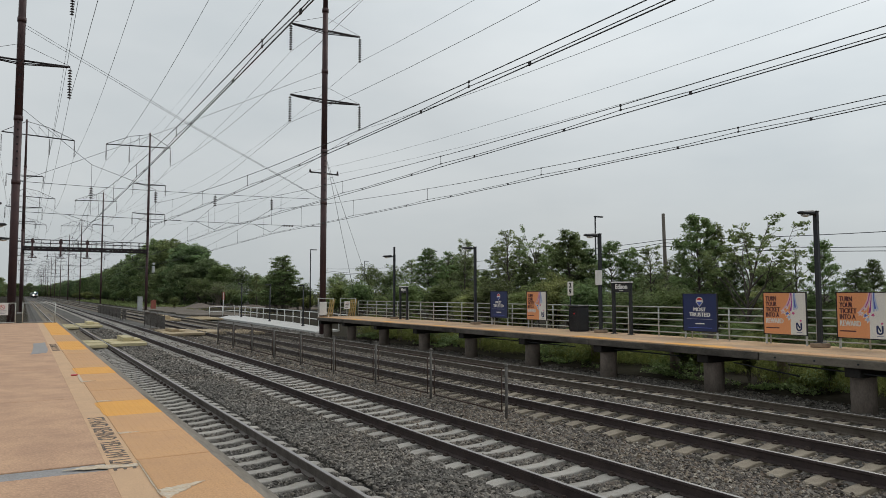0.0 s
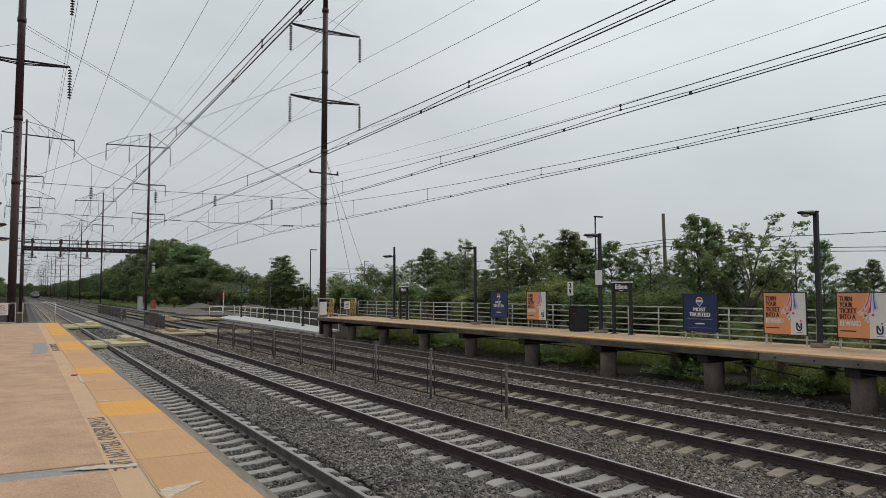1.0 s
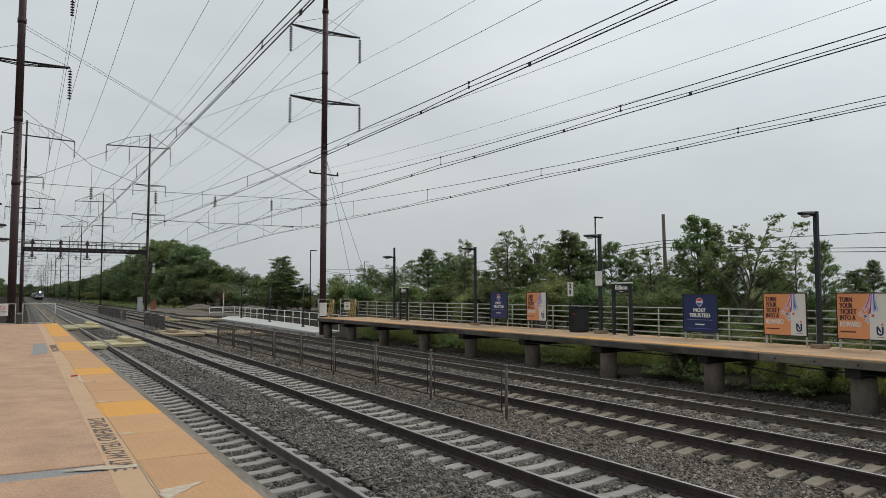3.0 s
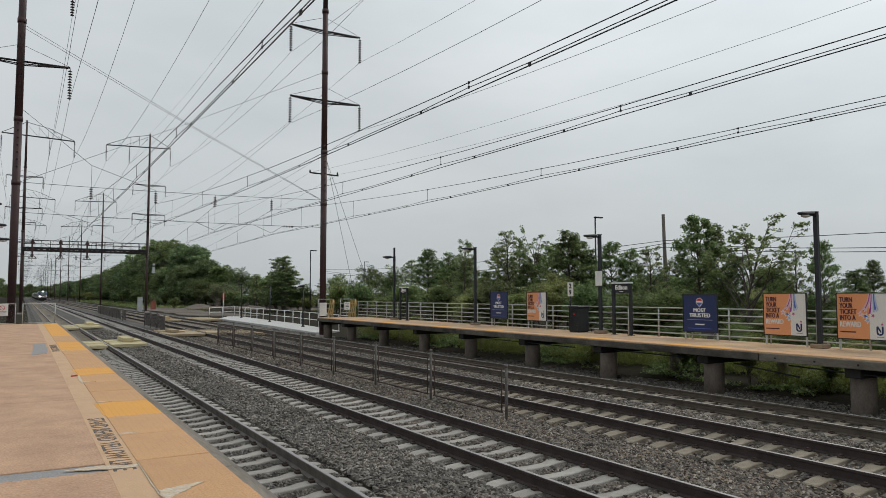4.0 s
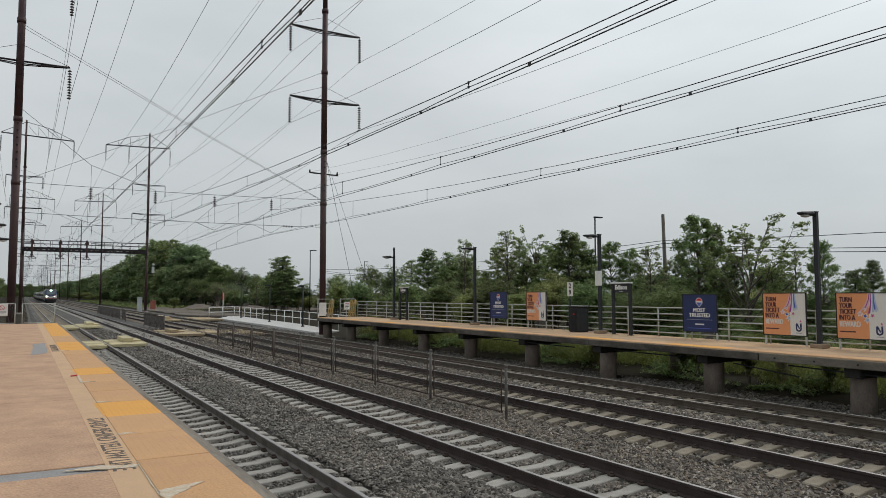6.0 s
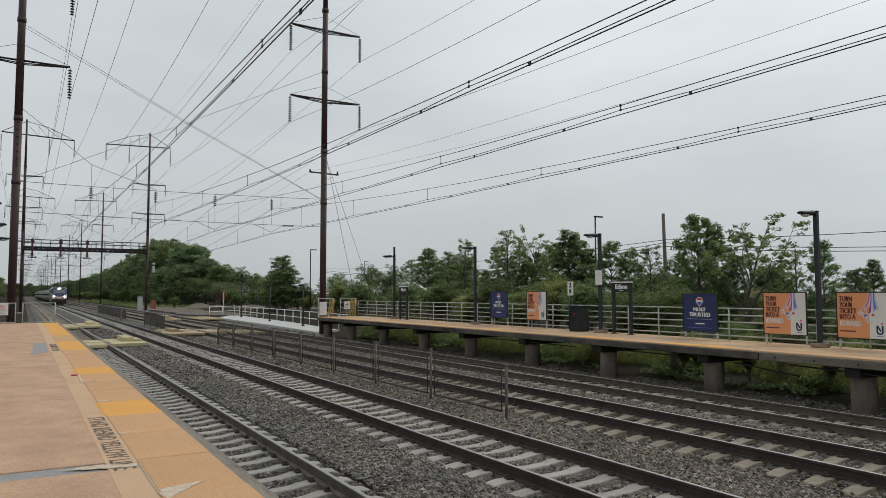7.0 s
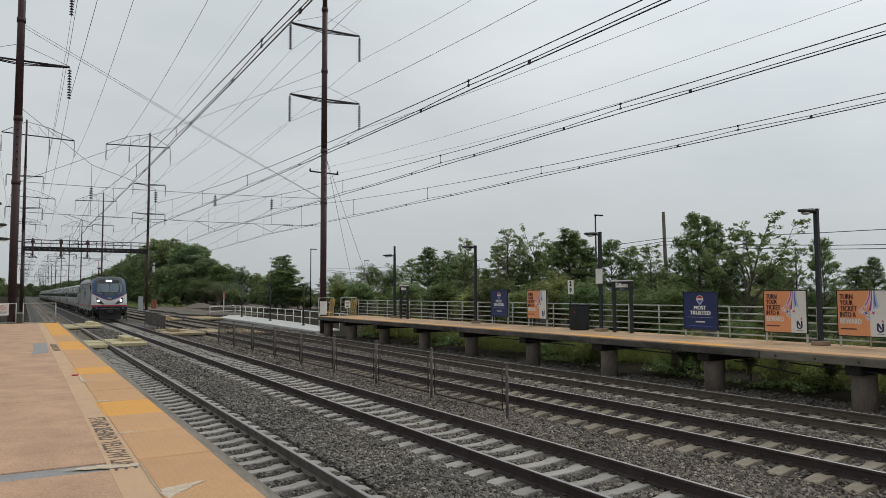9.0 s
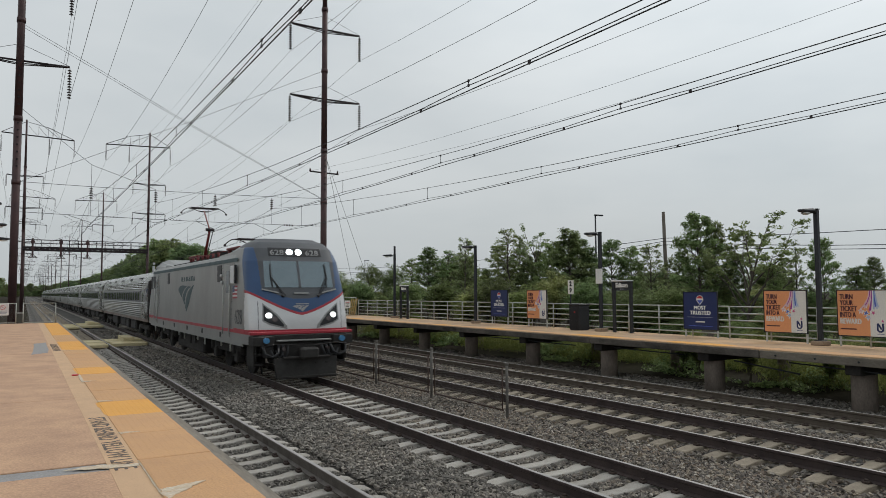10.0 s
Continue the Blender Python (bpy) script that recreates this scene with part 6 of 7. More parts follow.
def weeds():
    """Weeds, ferns and grass under and behind the far platform, and along the verges."""
    rng = np.random.default_rng(9)
    n = 15000
    c = np.stack([20.8 + rng.beta(1.0, 1.2, n) * 6.5, rng.uniform(3, 47, n), np.full(n, -0.35)], 1)
    patch = np.array([noise.noise((a * 0.35, b * 0.35, 3)) for a, b, _ in c])
    c = c[patch > np.where(c[:, 0] > 20.9, -0.3, 0.0)]
    n = len(c)
    h = rng.uniform(0.15, 0.75, n) * np.where(c[:, 0] > 20.9, 1.55, 0.6)
    c[:, 2] += h * 0.5
    me = leaf_cloud("weeds", c, 0.12 + h * 0.5, 13, 0.07, LEAVES[4], rng, -1.3, 0.16)
    tagged(new("weeds", me), "tangled tall grass and weeds behind the platform", "weeds", kind="stuff")
    # broad-leaved mounds where the grass is thin
    n = 9000
    c = np.stack([20.2 + rng.beta(1.3, 1.5, n) * 5.5, rng.uniform(4, 47, n), np.full(n, -0.4)], 1)
    patch = np.array([noise.noise((a * 0.45, b * 0.4, 8)) for a, b, _ in c])
    keep = patch > 0.0
    c, patch = c[keep], patch[keep]
    h = np.minimum(1.0, patch * 2.4) * np.where(c[:, 0] > 21.0, 0.95, 0.4) * rng.uniform(0.3, 1.0, len(c))
    c[:, 2] += h
    me = leaf_cloud("undergrowth", c, np.full(len(c), 0.16), 14, 0.055, LEAVES[0], rng, 0.1, 0.55)
    tagged(new("undergrowth", me), "low mounds of broad-leaved green undergrowth behind the platform", "weeds", kind="stuff")
    n = 2600
    c = np.stack([rng.uniform(21, 33, n), rng.uniform(165, 360, n), np.full(n, -0.2)], 1)
    me = leaf_cloud("verge_grass", c, rng.uniform(0.3, 0.8, n), 14, 0.17, LEAVES[2], rng, -0.6)
    tagged(new("verge_grass", me), "rough yellow-green grass along the distant verge", "grass", kind="stuff")
    n = 1500
    c = np.stack([rng.uniform(26, 44, n), rng.uniform(95, 172, n), np.full(n, -0.3)], 1)
    patch = np.array([noise.noise((a * 0.12, b * 0.08, 4)) for a, b, _ in c])
    c = c[patch > 0.05]
    me = leaf_cloud("verge_weeds", c, rng.uniform(0.2, 0.6, len(c)), 14, 0.11, LEAVES[4], rng, -0.3, 0.4)
    tagged(new("verge_weeds", me), "patches of bright yellow-green weeds on gravelly soil", "weeds", kind="stuff")


weeds()


# ---- the train ----
M["silver"] = material("silver_grey_train_paint", (0.27, 0.273, 0.266), 0.4, 0.25, (0.2, 0.2, 0.19), 1.1, 0.45, 0.03, 30, stretch=(1, 0.8, 0.45), vary=0.04)
M["silver_white"] = material("silver_white_train_paint", (0.62, 0.625, 0.63), 0.34, 0.25, (0.52, 0.52, 0.52), 1.5, 0.5, 0.03, 30, vary=0.03)
M["face_grey"] = material("dark_grey_train_paint", (0.085, 0.09, 0.1), 0.5, 0.05, (0.07, 0.075, 0.08), 2, 0.5, 0.03, 30, vary=0.03)
M["train_blue"] = material("blue_train_paint", (0.036, 0.08, 0.18), 0.38, 0.05, (0.034, 0.07, 0.15), 2, 0.5, 0.03, 30, vary=0.03)
M["train_red"] = material("red_train_paint", (0.36, 0.03, 0.045), 0.45, 0, (0.3, 0.03, 0.045), 2, 0.5, 0.03, 30, vary=0.03)
M["teal"] = material("dark_teal_stripe", (0.03, 0.07, 0.08), 0.5, bump=0)
M["under"] = material("grimy_underframe", (0.035, 0.032, 0.03), 0.85, 0.1, (0.02, 0.018, 0.017), 3, 0.8, 0.3, 30)
M["pilot"] = material("grimy_dark_plate", (0.034, 0.032, 0.03), 0.7, 0.2, (0.016, 0.015, 0.014), 3, 0.8, 0.2, 30)
M["glass"] = material("windshield_glass", (0.16, 0.2, 0.22), 0.07, 0.75, (0.14, 0.18, 0.2), 1, 0.4, 0.0, 30, spec=0.8)
M["dark_glass"] = material("dark_coach_glass", (0.015, 0.018, 0.022), 0.1, 0.0, bump=0, spec=0.5)
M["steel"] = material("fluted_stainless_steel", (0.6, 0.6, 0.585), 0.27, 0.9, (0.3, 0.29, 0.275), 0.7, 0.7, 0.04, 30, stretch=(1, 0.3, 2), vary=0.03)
# the same steel, its base darkened for flute shade and dark ground reflections
M["shaded_steel"] = material("shaded_fluted_steel", (0.23, 0.225, 0.21), 0.36, 0.8, (0.12, 0.11, 0.1), 0.7, 0.8, 0.04, 30, stretch=(1, 0.3, 2), vary=0.05)
M["panto_red"] = material("dull_red_pantograph_paint", (0.16, 0.025, 0.025), 0.6)
M["panto_pink"] = material("faded_red_arm_paint", (0.3, 0.13, 0.12), 0.6)
M["lamp_white"] = material("lit_headlight", (1.0, 0.97, 0.92), 0.3, bump=0, emit=170.0)
M["dim_lens"] = material("unlit_headlight_lens", (0.12, 0.1, 0.1), 0.15, 0.3, bump=0)
M["number_white"] = material("pale_number_film", (0.33, 0.33, 0.33), 0.5, bump=0)
M["receptacle"] = material("blue_receptacle_cap", (0.06, 0.22, 0.42), 0.5, bump=0)

WIDEN = 1.035
NOSE = [  # height, then (x, y) of five points from the middle of the face round to the side
    (1.1, [(0, 0.40), (0.95, 0.42), (1.42, 0.56), (1.52, 0.9), (1.52, 2.3)]),
    (1.6, [(0, 0.38), (0.95, 0.40), (1.43, 0.55), (1.53, 0.9), (1.52, 2.3)]),
    (2.05, [(0, 0.42), (0.95, 0.45), (1.42, 0.62), (1.53, 0.98), (1.52, 2.3)]),
    (2.75, [(0, 0.60), (1.0, 0.63), (1.4, 0.82), (1.52, 1.2), (1.52, 2.3)]),
    (3.62, [(0, 0.90), (1.0, 0.94), (1.33, 1.14), (1.47, 1.5), (1.51, 2.3)]),
    (4.02, [(0, 1.12), (0.96, 1.18), (1.22, 1.38), (1.37, 1.75), (1.42, 2.3)]),
    (4.22, [(0, 1.34), (0.88, 1.42), (1.06, 1.58), (1.17, 1.9), (1.2, 2.3)]),
    (4.36, [(0, 1.7), (0.7, 1.75), (0.82, 1.85), (0.88, 2.05), (0.9, 2.3)]),
]


def curve(p, q, r, t, f):
    """A point between q and r on a smooth line through p, q, r and t."""
    return tuple(0.5 * (2 * b + (c - a) * f + (2 * a - 5 * b + 4 * c - d) * f * f + (3 * b - a - 3 * c + d) * f ** 3) for a, b, c, d in zip(p, q, r, t))


@functools.lru_cache(maxsize=None)
def nose_ring(z):
    """The outline of the nose at a height, from the middle of the face round to the side, in 33 points."""
    k = max(i for i in range(len(NOSE) - 1) if z >= NOSE[i][0] - 1e-6 or i == 0)
    f = (z - NOSE[k][0]) / (NOSE[k + 1][0] - NOSE[k][0])
    rows = [NOSE[min(len(NOSE) - 1, max(0, k + d))][1] for d in (-1, 0, 1, 2)]
    five = [curve(*[row[i] for row in rows], f) for i in range(5)]
    mirrored = [(-five[1][0], five[1][1])] + five + [(five[4][0], five[4][1] + 1.0)]
    out = []
    for i in range(4):
        out += [curve(*mirrored[i:i + 4], g / 8) for g in range(8)]
    return out + [five[4]]


def nose_y(x, z):
    """How far back the face lies at a point of the front view."""
    ring, x = nose_ring(round(z, 3)), abs(x)
    for (x0, y0), (x1, y1) in zip(ring, ring[1:]):
        if x <= x1 and x1 > x0:
            return y0 + (y1 - y0) * (x - x0) / (x1 - x0)
    return ring[24][1]


def v_line(x):
    return 2.0 + 0.7 * (abs(x) / 1.54) ** 1.35


def nose_colour(x, y, z):
    ax = abs(x)
    v = v_line(x)
    seam = 0.98 + 0.1 * (z - 1.5)       # where the nose moulding meets the side wall
    edge = 1.14 + 0.5 * (z - 2.79)      # the slanting rear edge of the blue
    if 1.4 < z < 1.53:
        return 4
    if z < 1.4:
        return 0
    if z < v - 0.035:
        return 1 if y < seam else 0
    if z < v + 0.035 and y < seam + 0.06:
        return 4
    if z > 4.06:
        return 2
    if y > edge:
        return 0
    if z > 2.45 + 0.27 * min(1, ax) ** 2 and ax < 1.14 + 0.05 * (z - 2.84):
        return 2
    return 3


def nose_mesh():
    bm = bmesh.new()
    zs = np.concatenate([np.arange(1.1, 4.36, 0.02), [4.36]])
    us = np.concatenate([np.linspace(0, 8, 40, endpoint=False), np.linspace(8, 16, 32, endpoint=False), np.linspace(16, 24, 32, endpoint=False), np.linspace(24, 32, 64)])
    us = np.concatenate([-us[:0:-1], us])
    rows = []
    for z in zs:
        ring = nose_ring(round(float(z), 3))
        row = []
        for u in us:
            a = abs(u)
            i = min(31, int(a))
            f = a - i
            x = ring[i][0] + (ring[i + 1][0] - ring[i][0]) * f
            y = ring[i][1] + (ring[i + 1][1] - ring[i][1]) * f
            row.append(bm.verts.new((math.copysign(x, u), y, z)))
        rows.append(row)
    for a, b in zip(rows, rows[1:]):
        for k in range(len(us) - 1):
            f = bm.faces.new((a[k], a[k + 1], b[k + 1], b[k]))
            c = f.calc_center_median()
            f.material_index = nose_colour(c.x, c.y, c.z)
            f.smooth = True
    top = bm.faces.new(rows[-1])
    top.material_index = 2
    bm.faces.new(rows[0][::-1])
    me = mesh_of(bm, "cab")
    for k in ("silver", "silver_white", "face_grey", "train_blue", "train_red"):
        me.materials.append(M[k])
    return me


def on_nose(points, lift=0.012, cuts=4):
    """A cut-out given in the front view, bent over the nose."""
    bm = bmesh.new()
    bm.faces.new([bm.verts.new((x, 0, z)) for x, z in points])
    bmesh.ops.triangulate(bm, faces=bm.faces)
    if cuts:
        bmesh.ops.subdivide_edges(bm, edges=list(bm.edges), cuts=cuts, use_grid_fill=True)
        bmesh.ops.triangulate(bm, faces=bm.faces)
    for v in bm.verts:
        v.co.y = nose_y(v.co.x, v.co.z) - lift
    r = bmesh.ops.extrude_face_region(bm, geom=list(bm.faces))
    for v in r["geom"]:
        if isinstance(v, bmesh.types.BMVert):
            v.co.y += lift + 0.02
    bmesh.ops.recalc_face_normals(bm, faces=bm.faces)
    return bm


def glass_pane(x0, x1, z0, z1, inset_top):
    bm = bmesh.new()
    n, rows = 8, []
    for j in range(n + 1):
        z = z0 + (z1 - z0) * j / n
        f = j / n
        a, b = x0 + (inset_top if x0 < 0 else 0) * f, x1 - (inset_top if x1 > 0.5 else 0) * f
        rows.append([bm.verts.new((a + (b - a) * i / n, nose_y(a + (b - a) * i / n, z) - 0.012, z)) for i in range(n + 1)])
    for r0, r1 in zip(rows, rows[1:]):
        for i in range(n):
            f = bm.faces.new((r0[i], r0[i + 1], r1[i + 1], r1[i]))
            f.smooth = True
    return bm


def wheel_mesh(r):
    bm = bmesh.new()
    add_tube(bm, [(-0.065, 0, 0), (0.065, 0, 0)], r, 28)
    add_tube(bm, [(-0.075, 0, 0), (0.075, 0, 0)], r * 0.8, 28)
    add_tube(bm, [(-0.12, 0, 0), (0.12, 0, 0)], 0.14, 12)
    me = mesh_of(bm, "wheel")
    me.materials.append(M["under"])
    return me


WHEEL, SMALL_WHEEL = wheel_mesh(0.56), wheel_mesh(0.46)


def bogie(parent, y, base, wheel, r):
    b = part("bogie", box(-1.0, 1.0, y - 0.3, y + 0.3, r - 0.1, r + 0.25, 0.03), M["under"], parent)
    for s in (-1, 1):
        part("side_frame", box(s * 1.12 - 0.09, s * 1.12 + 0.09, y - base / 2 - 0.55, y + base / 2 + 0.55, r + 0.08, r + 0.36, 0.05), M["under"], b)
        for dy in (-base / 2, base / 2):
            part("axle_box", box(s * 1.16 - 0.12, s * 1.16 + 0.12, y + dy - 0.2, y + dy + 0.2, r - 0.18, r + 0.2, 0.04), M["pilot"], b)
            part("wheel", wheel, None, b, at=pose(s * GAUGE / 2, y + dy, r + 0.0))
        for dy in (-0.35, 0.35):
            part("spring", tube([(s * 1.1, y + dy, r + 0.3), (s * 1.1, y + dy, r + 0.75)], 0.12, 10), M["under"], b)
    return b


def side_shape(points, x, depth=0.006):
    """A flat cut-out on the side wall that looks towards -x."""
    bm = bmesh.new()
    a = [bm.verts.new((x - depth, y, z)) for y, z in points]
    b = [bm.verts.new((x + 0.01, y, z)) for y, z in points]
    bm.faces.new(a)
    for k in range(len(a)):
        bm.faces.new((a[k], a[(k + 1) % len(a)], b[(k + 1) % len(a)], b[k]))
    bmesh.ops.recalc_face_normals(bm, faces=bm.faces)
    return bm


SAIL = ([(0, 0.85), (0.08, 0.95), (0.25, 1.0), (0.58, 0.97), (0.4, 0.86), (0.28, 0.72), (0.24, 0.53), (0.12, 0.66), (0.03, 0.77)],
        [(0.62, 0.96), (0.84, 0.94), (0.62, 0.84), (0.51, 0.68), (0.45, 0.5), (0.43, 0.27), (0.29, 0.48), (0.32, 0.64), (0.42, 0.8)],
        [(1.0, 1.0), (0.93, 0.9), (0.8, 0.6), (0.67, 0.25), (0.55, 0.0), (0.48, 0.18), (0.52, 0.48), (0.64, 0.74), (0.86, 0.93)])


def build_locomotive():
    t = thing("locomotive", "silver electric locomotive with blue-grey nose, red stripe, lit headlights", "locomotive")
    cab_me = nose_mesh()
    cab = part("cab", cab_me, None, t)
    part("rear_cab", cab_me, None, t, at=pose(0, 20.3, 0, 0, 0, 180))
    bm = bmesh.new()
    extrude_profile(bm, [(-1.52, 1.1), (-1.52, 3.72), (-1.45, 3.86), (-1.1, 3.95), (1.1, 3.95), (1.45, 3.86), (1.52, 3.72), (1.52, 1.1)], 2.3, 18.0)
    body = part("body", bm, M["silver"], t)
    for y0, y1 in ((2.3, 4.9), (18.0, 15.6)):
        bm = bmesh.new()
        a = [(-1.42, 4.0), (-1.2, 4.22), (-0.9, 4.36), (0.9, 4.36), (1.2, 4.22), (1.42, 4.0)]
        r0 = [bm.verts.new((x, y0, z)) for x, z in a] + [bm.verts.new((1.45, y0, 3.8)), bm.verts.new((-1.45, y0, 3.8))]
        r1 = [bm.verts.new((x * 0.97, y1, 3.93 + (z - 4.0) * 0.1)) for x, z in a] + [bm.verts.new((1.43, y1, 3.8)), bm.verts.new((-1.43, y1, 3.8))]
        for k in range(8):
            bm.faces.new((r0[k], r0[(k + 1) % 8], r1[(k + 1) % 8], r1[k]))
        bm.faces.new(r0)
        bm.faces.new(r1)
        bmesh.ops.recalc_face_normals(bm, faces=bm.faces)
        part("roof_hood", bm, M["silver"], t, "sloping roof hood behind the cab")
    for s in (-1, 1):
        xs = s * 1.525
        lo, hi = min(xs, xs + s * 0.012), max(xs, xs + s * 0.012)
        part("red_stripe", box(lo, hi, 1.0, 19.3, 1.4, 1.5), M["train_red"], body)
        part("teal_stripe", box(lo, hi, 1.9, 18.4, 3.62, 3.74), M["teal"], body)
        part("side_sill", box(min(s * 1.5, s * 1.53), max(s * 1.5, s * 1.53), 1.2, 19.0, 1.02, 1.12), M["silver"], body)
    X = -1.522
    # doors, grilles and side windows
    for y in (3.05, 17.2):
        d = part("cab_door", box(X - 0.012, X, y - 0.33, y + 0.33, 1.2, 3.55, 0.006), M["silver"], body)
        part("door_window", box(X - 0.02, X - 0.011, y - 0.2, y + 0.2, 2.65, 3.35, 0.004), M["dark_glass"], d)
        for dy in (-0.42, 0.42):
            part("handrail", tube([(X - 0.06, y + dy, 1.3), (X - 0.06, y + dy, 2.9)], 0.018, 6), M["galv"], d)
    for y, w, z0, z1 in ((4.22, 0.3, 3.02, 3.58), (13.95, 0.27, 3.06, 3.56), (18.72, 0.24, 2.86, 3.5), (17.98, 0.2, 2.88, 3.5)):
        part("grille", box(X - 0.014, X, y - w, y + w, z0, z1, 0.004), M["black"], body)
    part("mirror", box(X - 0.1, X - 0.02, 1.98, 2.42, 2.93, 3.5, 0.02), M["silver_white"], body, "pale folded mirror housing")
    part("mirror_edge", box(X - 0.09, X - 0.02, 1.92, 1.975, 2.95, 3.52, 0.01), M["black"], body)
    for y, z in ((3.88, 3.22), (3.82, 3.0)):
        part("door_lamp", tube([(X - 0.06, y, z), (X, y, z)], 0.05, 8), M["silver_white"], body)
    # panel seams
    for y in (2.56, 3.75, 16.5, 1.05):
        part("panel_seam", box(X - 0.004, X, y - 0.008, y + 0.008, 1.52, 3.6), M["face_grey"], body)
    # a swept three-bar emblem and its lettering bars
    L0 = 10.18
    sail = lambda u, v: (L0 + 1.4 - 3.2 * u, 1.89 + 1.08 * v)
    for bar in SAIL:
        part("emblem_bar", side_shape([sail(u, v) for u, v in bar], X), M["teal"], body, "dark swept emblem bar")
    for k in range(6):
        y = L0 + 0.62 - 0.48 * k
        lean = 0.12 if k % 2 else -0.02
        part("lettering_bar", side_shape([(y - 0.15, 3.13), (y + 0.15, 3.13), (y + 0.15 - lean, 3.31), (y - 0.15 + lean, 3.31)], X), M["teal"], body)
    for k in range(7):
        z = 2.47 + 0.057 * k
        part("flag_stripe", side_shape([(2.4, z), (1.9, z), (1.9, z + 0.057), (2.4, z + 0.057)], X, 0.014), M["train_red"] if k % 2 == 0 else M["silver_white"], body)
    part("flag_canton", side_shape([(2.4, 2.66), (2.18, 2.66), (2.18, 2.87), (2.4, 2.87)], X, 0.017), M["train_blue"], body)
    fit_text("628", 0.8, 0.46, M["face_grey"], body, pose(X - 0.03, 2.04, 1.68, 90, 0, -90), 0.002, "number", bold=0.0)
    # windshield and its wipers
    for x0, x1 in ((-1.05, -0.035), (0.035, 1.06)):
        part("windshield", glass_pane(x0, x1, 2.8, 3.62, 0.02), M["glass"], cab, "sloping windshield pane reflecting the sky")
    part("windshield_pillar", on_nose([(-0.035, 2.8), (0.035, 2.8), (0.035, 3.64), (-0.035, 3.64)], 0.022), M["face_grey"], cab)
    for s in (-1, 1):
        bm = bmesh.new()
        at = lambda x, z, out=0.05: Vector((x, nose_y(x, z) - out, z))
        for dx in (0.0, 0.07):
            add_tube(bm, [at(s * 0.54 + dx, 2.56), at(s * 0.86 + dx * 0.3, 3.16 - dx)], 0.014, 5)
        add_tube(bm, [at(s * 0.84, 3.52, 0.03), at(s * 0.86, 3.16), at(s * 0.83, 2.82, 0.03)], 0.02, 5)
        add_tube(bm, [at(s * 0.54, 2.52, 0.0), at(s * 0.54, 2.58, 0.07)], 0.045, 8)
        part("wiper", bm, M["black"], cab)
        part("hand_grip", on_nose([(s * 0.9 - 0.24, 2.62 + 0.11 * (s < 0)), (s * 0.9 + 0.24, 2.62 + 0.11 * (s > 0)), (s * 0.9 + 0.24, 2.66 + 0.11 * (s > 0)), (s * 0.9 - 0.24, 2.66 + 0.11 * (s < 0))], 0.05), M["silver"], cab)
    part("hand_grip", on_nose([(-0.2, 2.61), (0.24, 2.61), (0.24, 2.65), (-0.2, 2.65)], 0.05), M["silver"], cab)
    # number boards and the pair of top lamps
    part("number_board", on_nose([(-0.84, 3.77), (0.8, 3.77), (0.8, 4.04), (-0.84, 4.04)], 0.012), M["black"], cab)
    for x in (-0.79, 0.3):
        me = flat_text("628", 1.0, 0.002, bold=0.012)
        co = np.empty(len(me.vertices) * 3)
        me.vertices.foreach_get("co", co)
        co = co.reshape(-1, 3)
        co[:, 0] = (co[:, 0] - co[:, 0].min()) / np.ptp(co[:, 0]) * 0.42 + x
        co[:, 1] = (co[:, 1] - co[:, 1].min()) / np.ptp(co[:, 1]) * 0.17 + 3.81
        out = np.array([(a, nose_y(a, b) - 0.016, b) for a, b, _ in co])
        me.vertices.foreach_set("co", out.reshape(-1))
        part("number", me, M["number_white"], cab)
    for x in (-0.2, 0.08):
        part("top_headlight", on_nose([(x + 0.085 * math.cos(a), 3.905 + 0.085 * math.sin(a)) for a in np.linspace(0, 2 * math.pi, 14, endpoint=False)], 0.016), M["lamp_white"], cab, "lit top headlight")
    for s in (-1, 1):
        pod = [(s * 1.12, 2.27), (s * 1.13, 1.83), (s * 0.95, 1.73), (s * 0.56, 1.62), (s * 0.55, 1.68), (s * 0.78, 1.97)]
        h = part("headlight_pod", on_nose(pod, 0.014), M["black"], cab, "black triangular headlight pod")
        rim = [(s * 1.15, 2.34), (s * 1.165, 1.8), (s * 0.96, 1.68), (s * 0.45, 1.55), (s * 0.46, 1.65), (s * 0.74, 2.0)]
        part("pod_rim", on_nose(rim, 0.008), M["silver"], h)
        part("headlight", on_nose([(s * 0.98 + 0.07 * math.cos(a), 1.965 + 0.07 * math.sin(a)) for a in np.linspace(0, 2 * math.pi, 14, endpoint=False)], 0.017), M["lamp_white"], h, "lit headlight")
        part("reflector", on_nose([(s * 0.98 + 0.105 * math.cos(a), 1.965 + 0.105 * math.sin(a)) for a in np.linspace(0, 2 * math.pi, 16, endpoint=False)], 0.0155), M["steel"], h, "bright reflector ring")
        part("marker_lens", on_nose([(s * 0.82 + 0.08 * math.cos(a), 1.85 + 0.08 * math.sin(a)) for a in np.linspace(0, 2 * math.pi, 14, endpoint=False)], 0.026), M["dim_lens"], h)
    for bar in SAIL:
        part("emblem_bar", on_nose([(-0.26 + 0.5 * u, 2.07 + 0.19 * v) for u, v in bar], 0.01), M["number_white"], cab)
    part("lettering_bar", on_nose([(-0.17, 2.285), (0.23, 2.285), (0.23, 2.315), (-0.17, 2.315)], 0.01), M["number_white"], cab)
    for s in (-1, 1):
        part("panel_seam", on_nose([(s * 1.26, 1.55), (s * 1.275, 1.55), (s * 1.275, 2.4), (s * 1.26, 2.4)], 0.005), M["face_grey"], cab)
    xs = [-1.5 + 0.05 * k for k in range(61)]
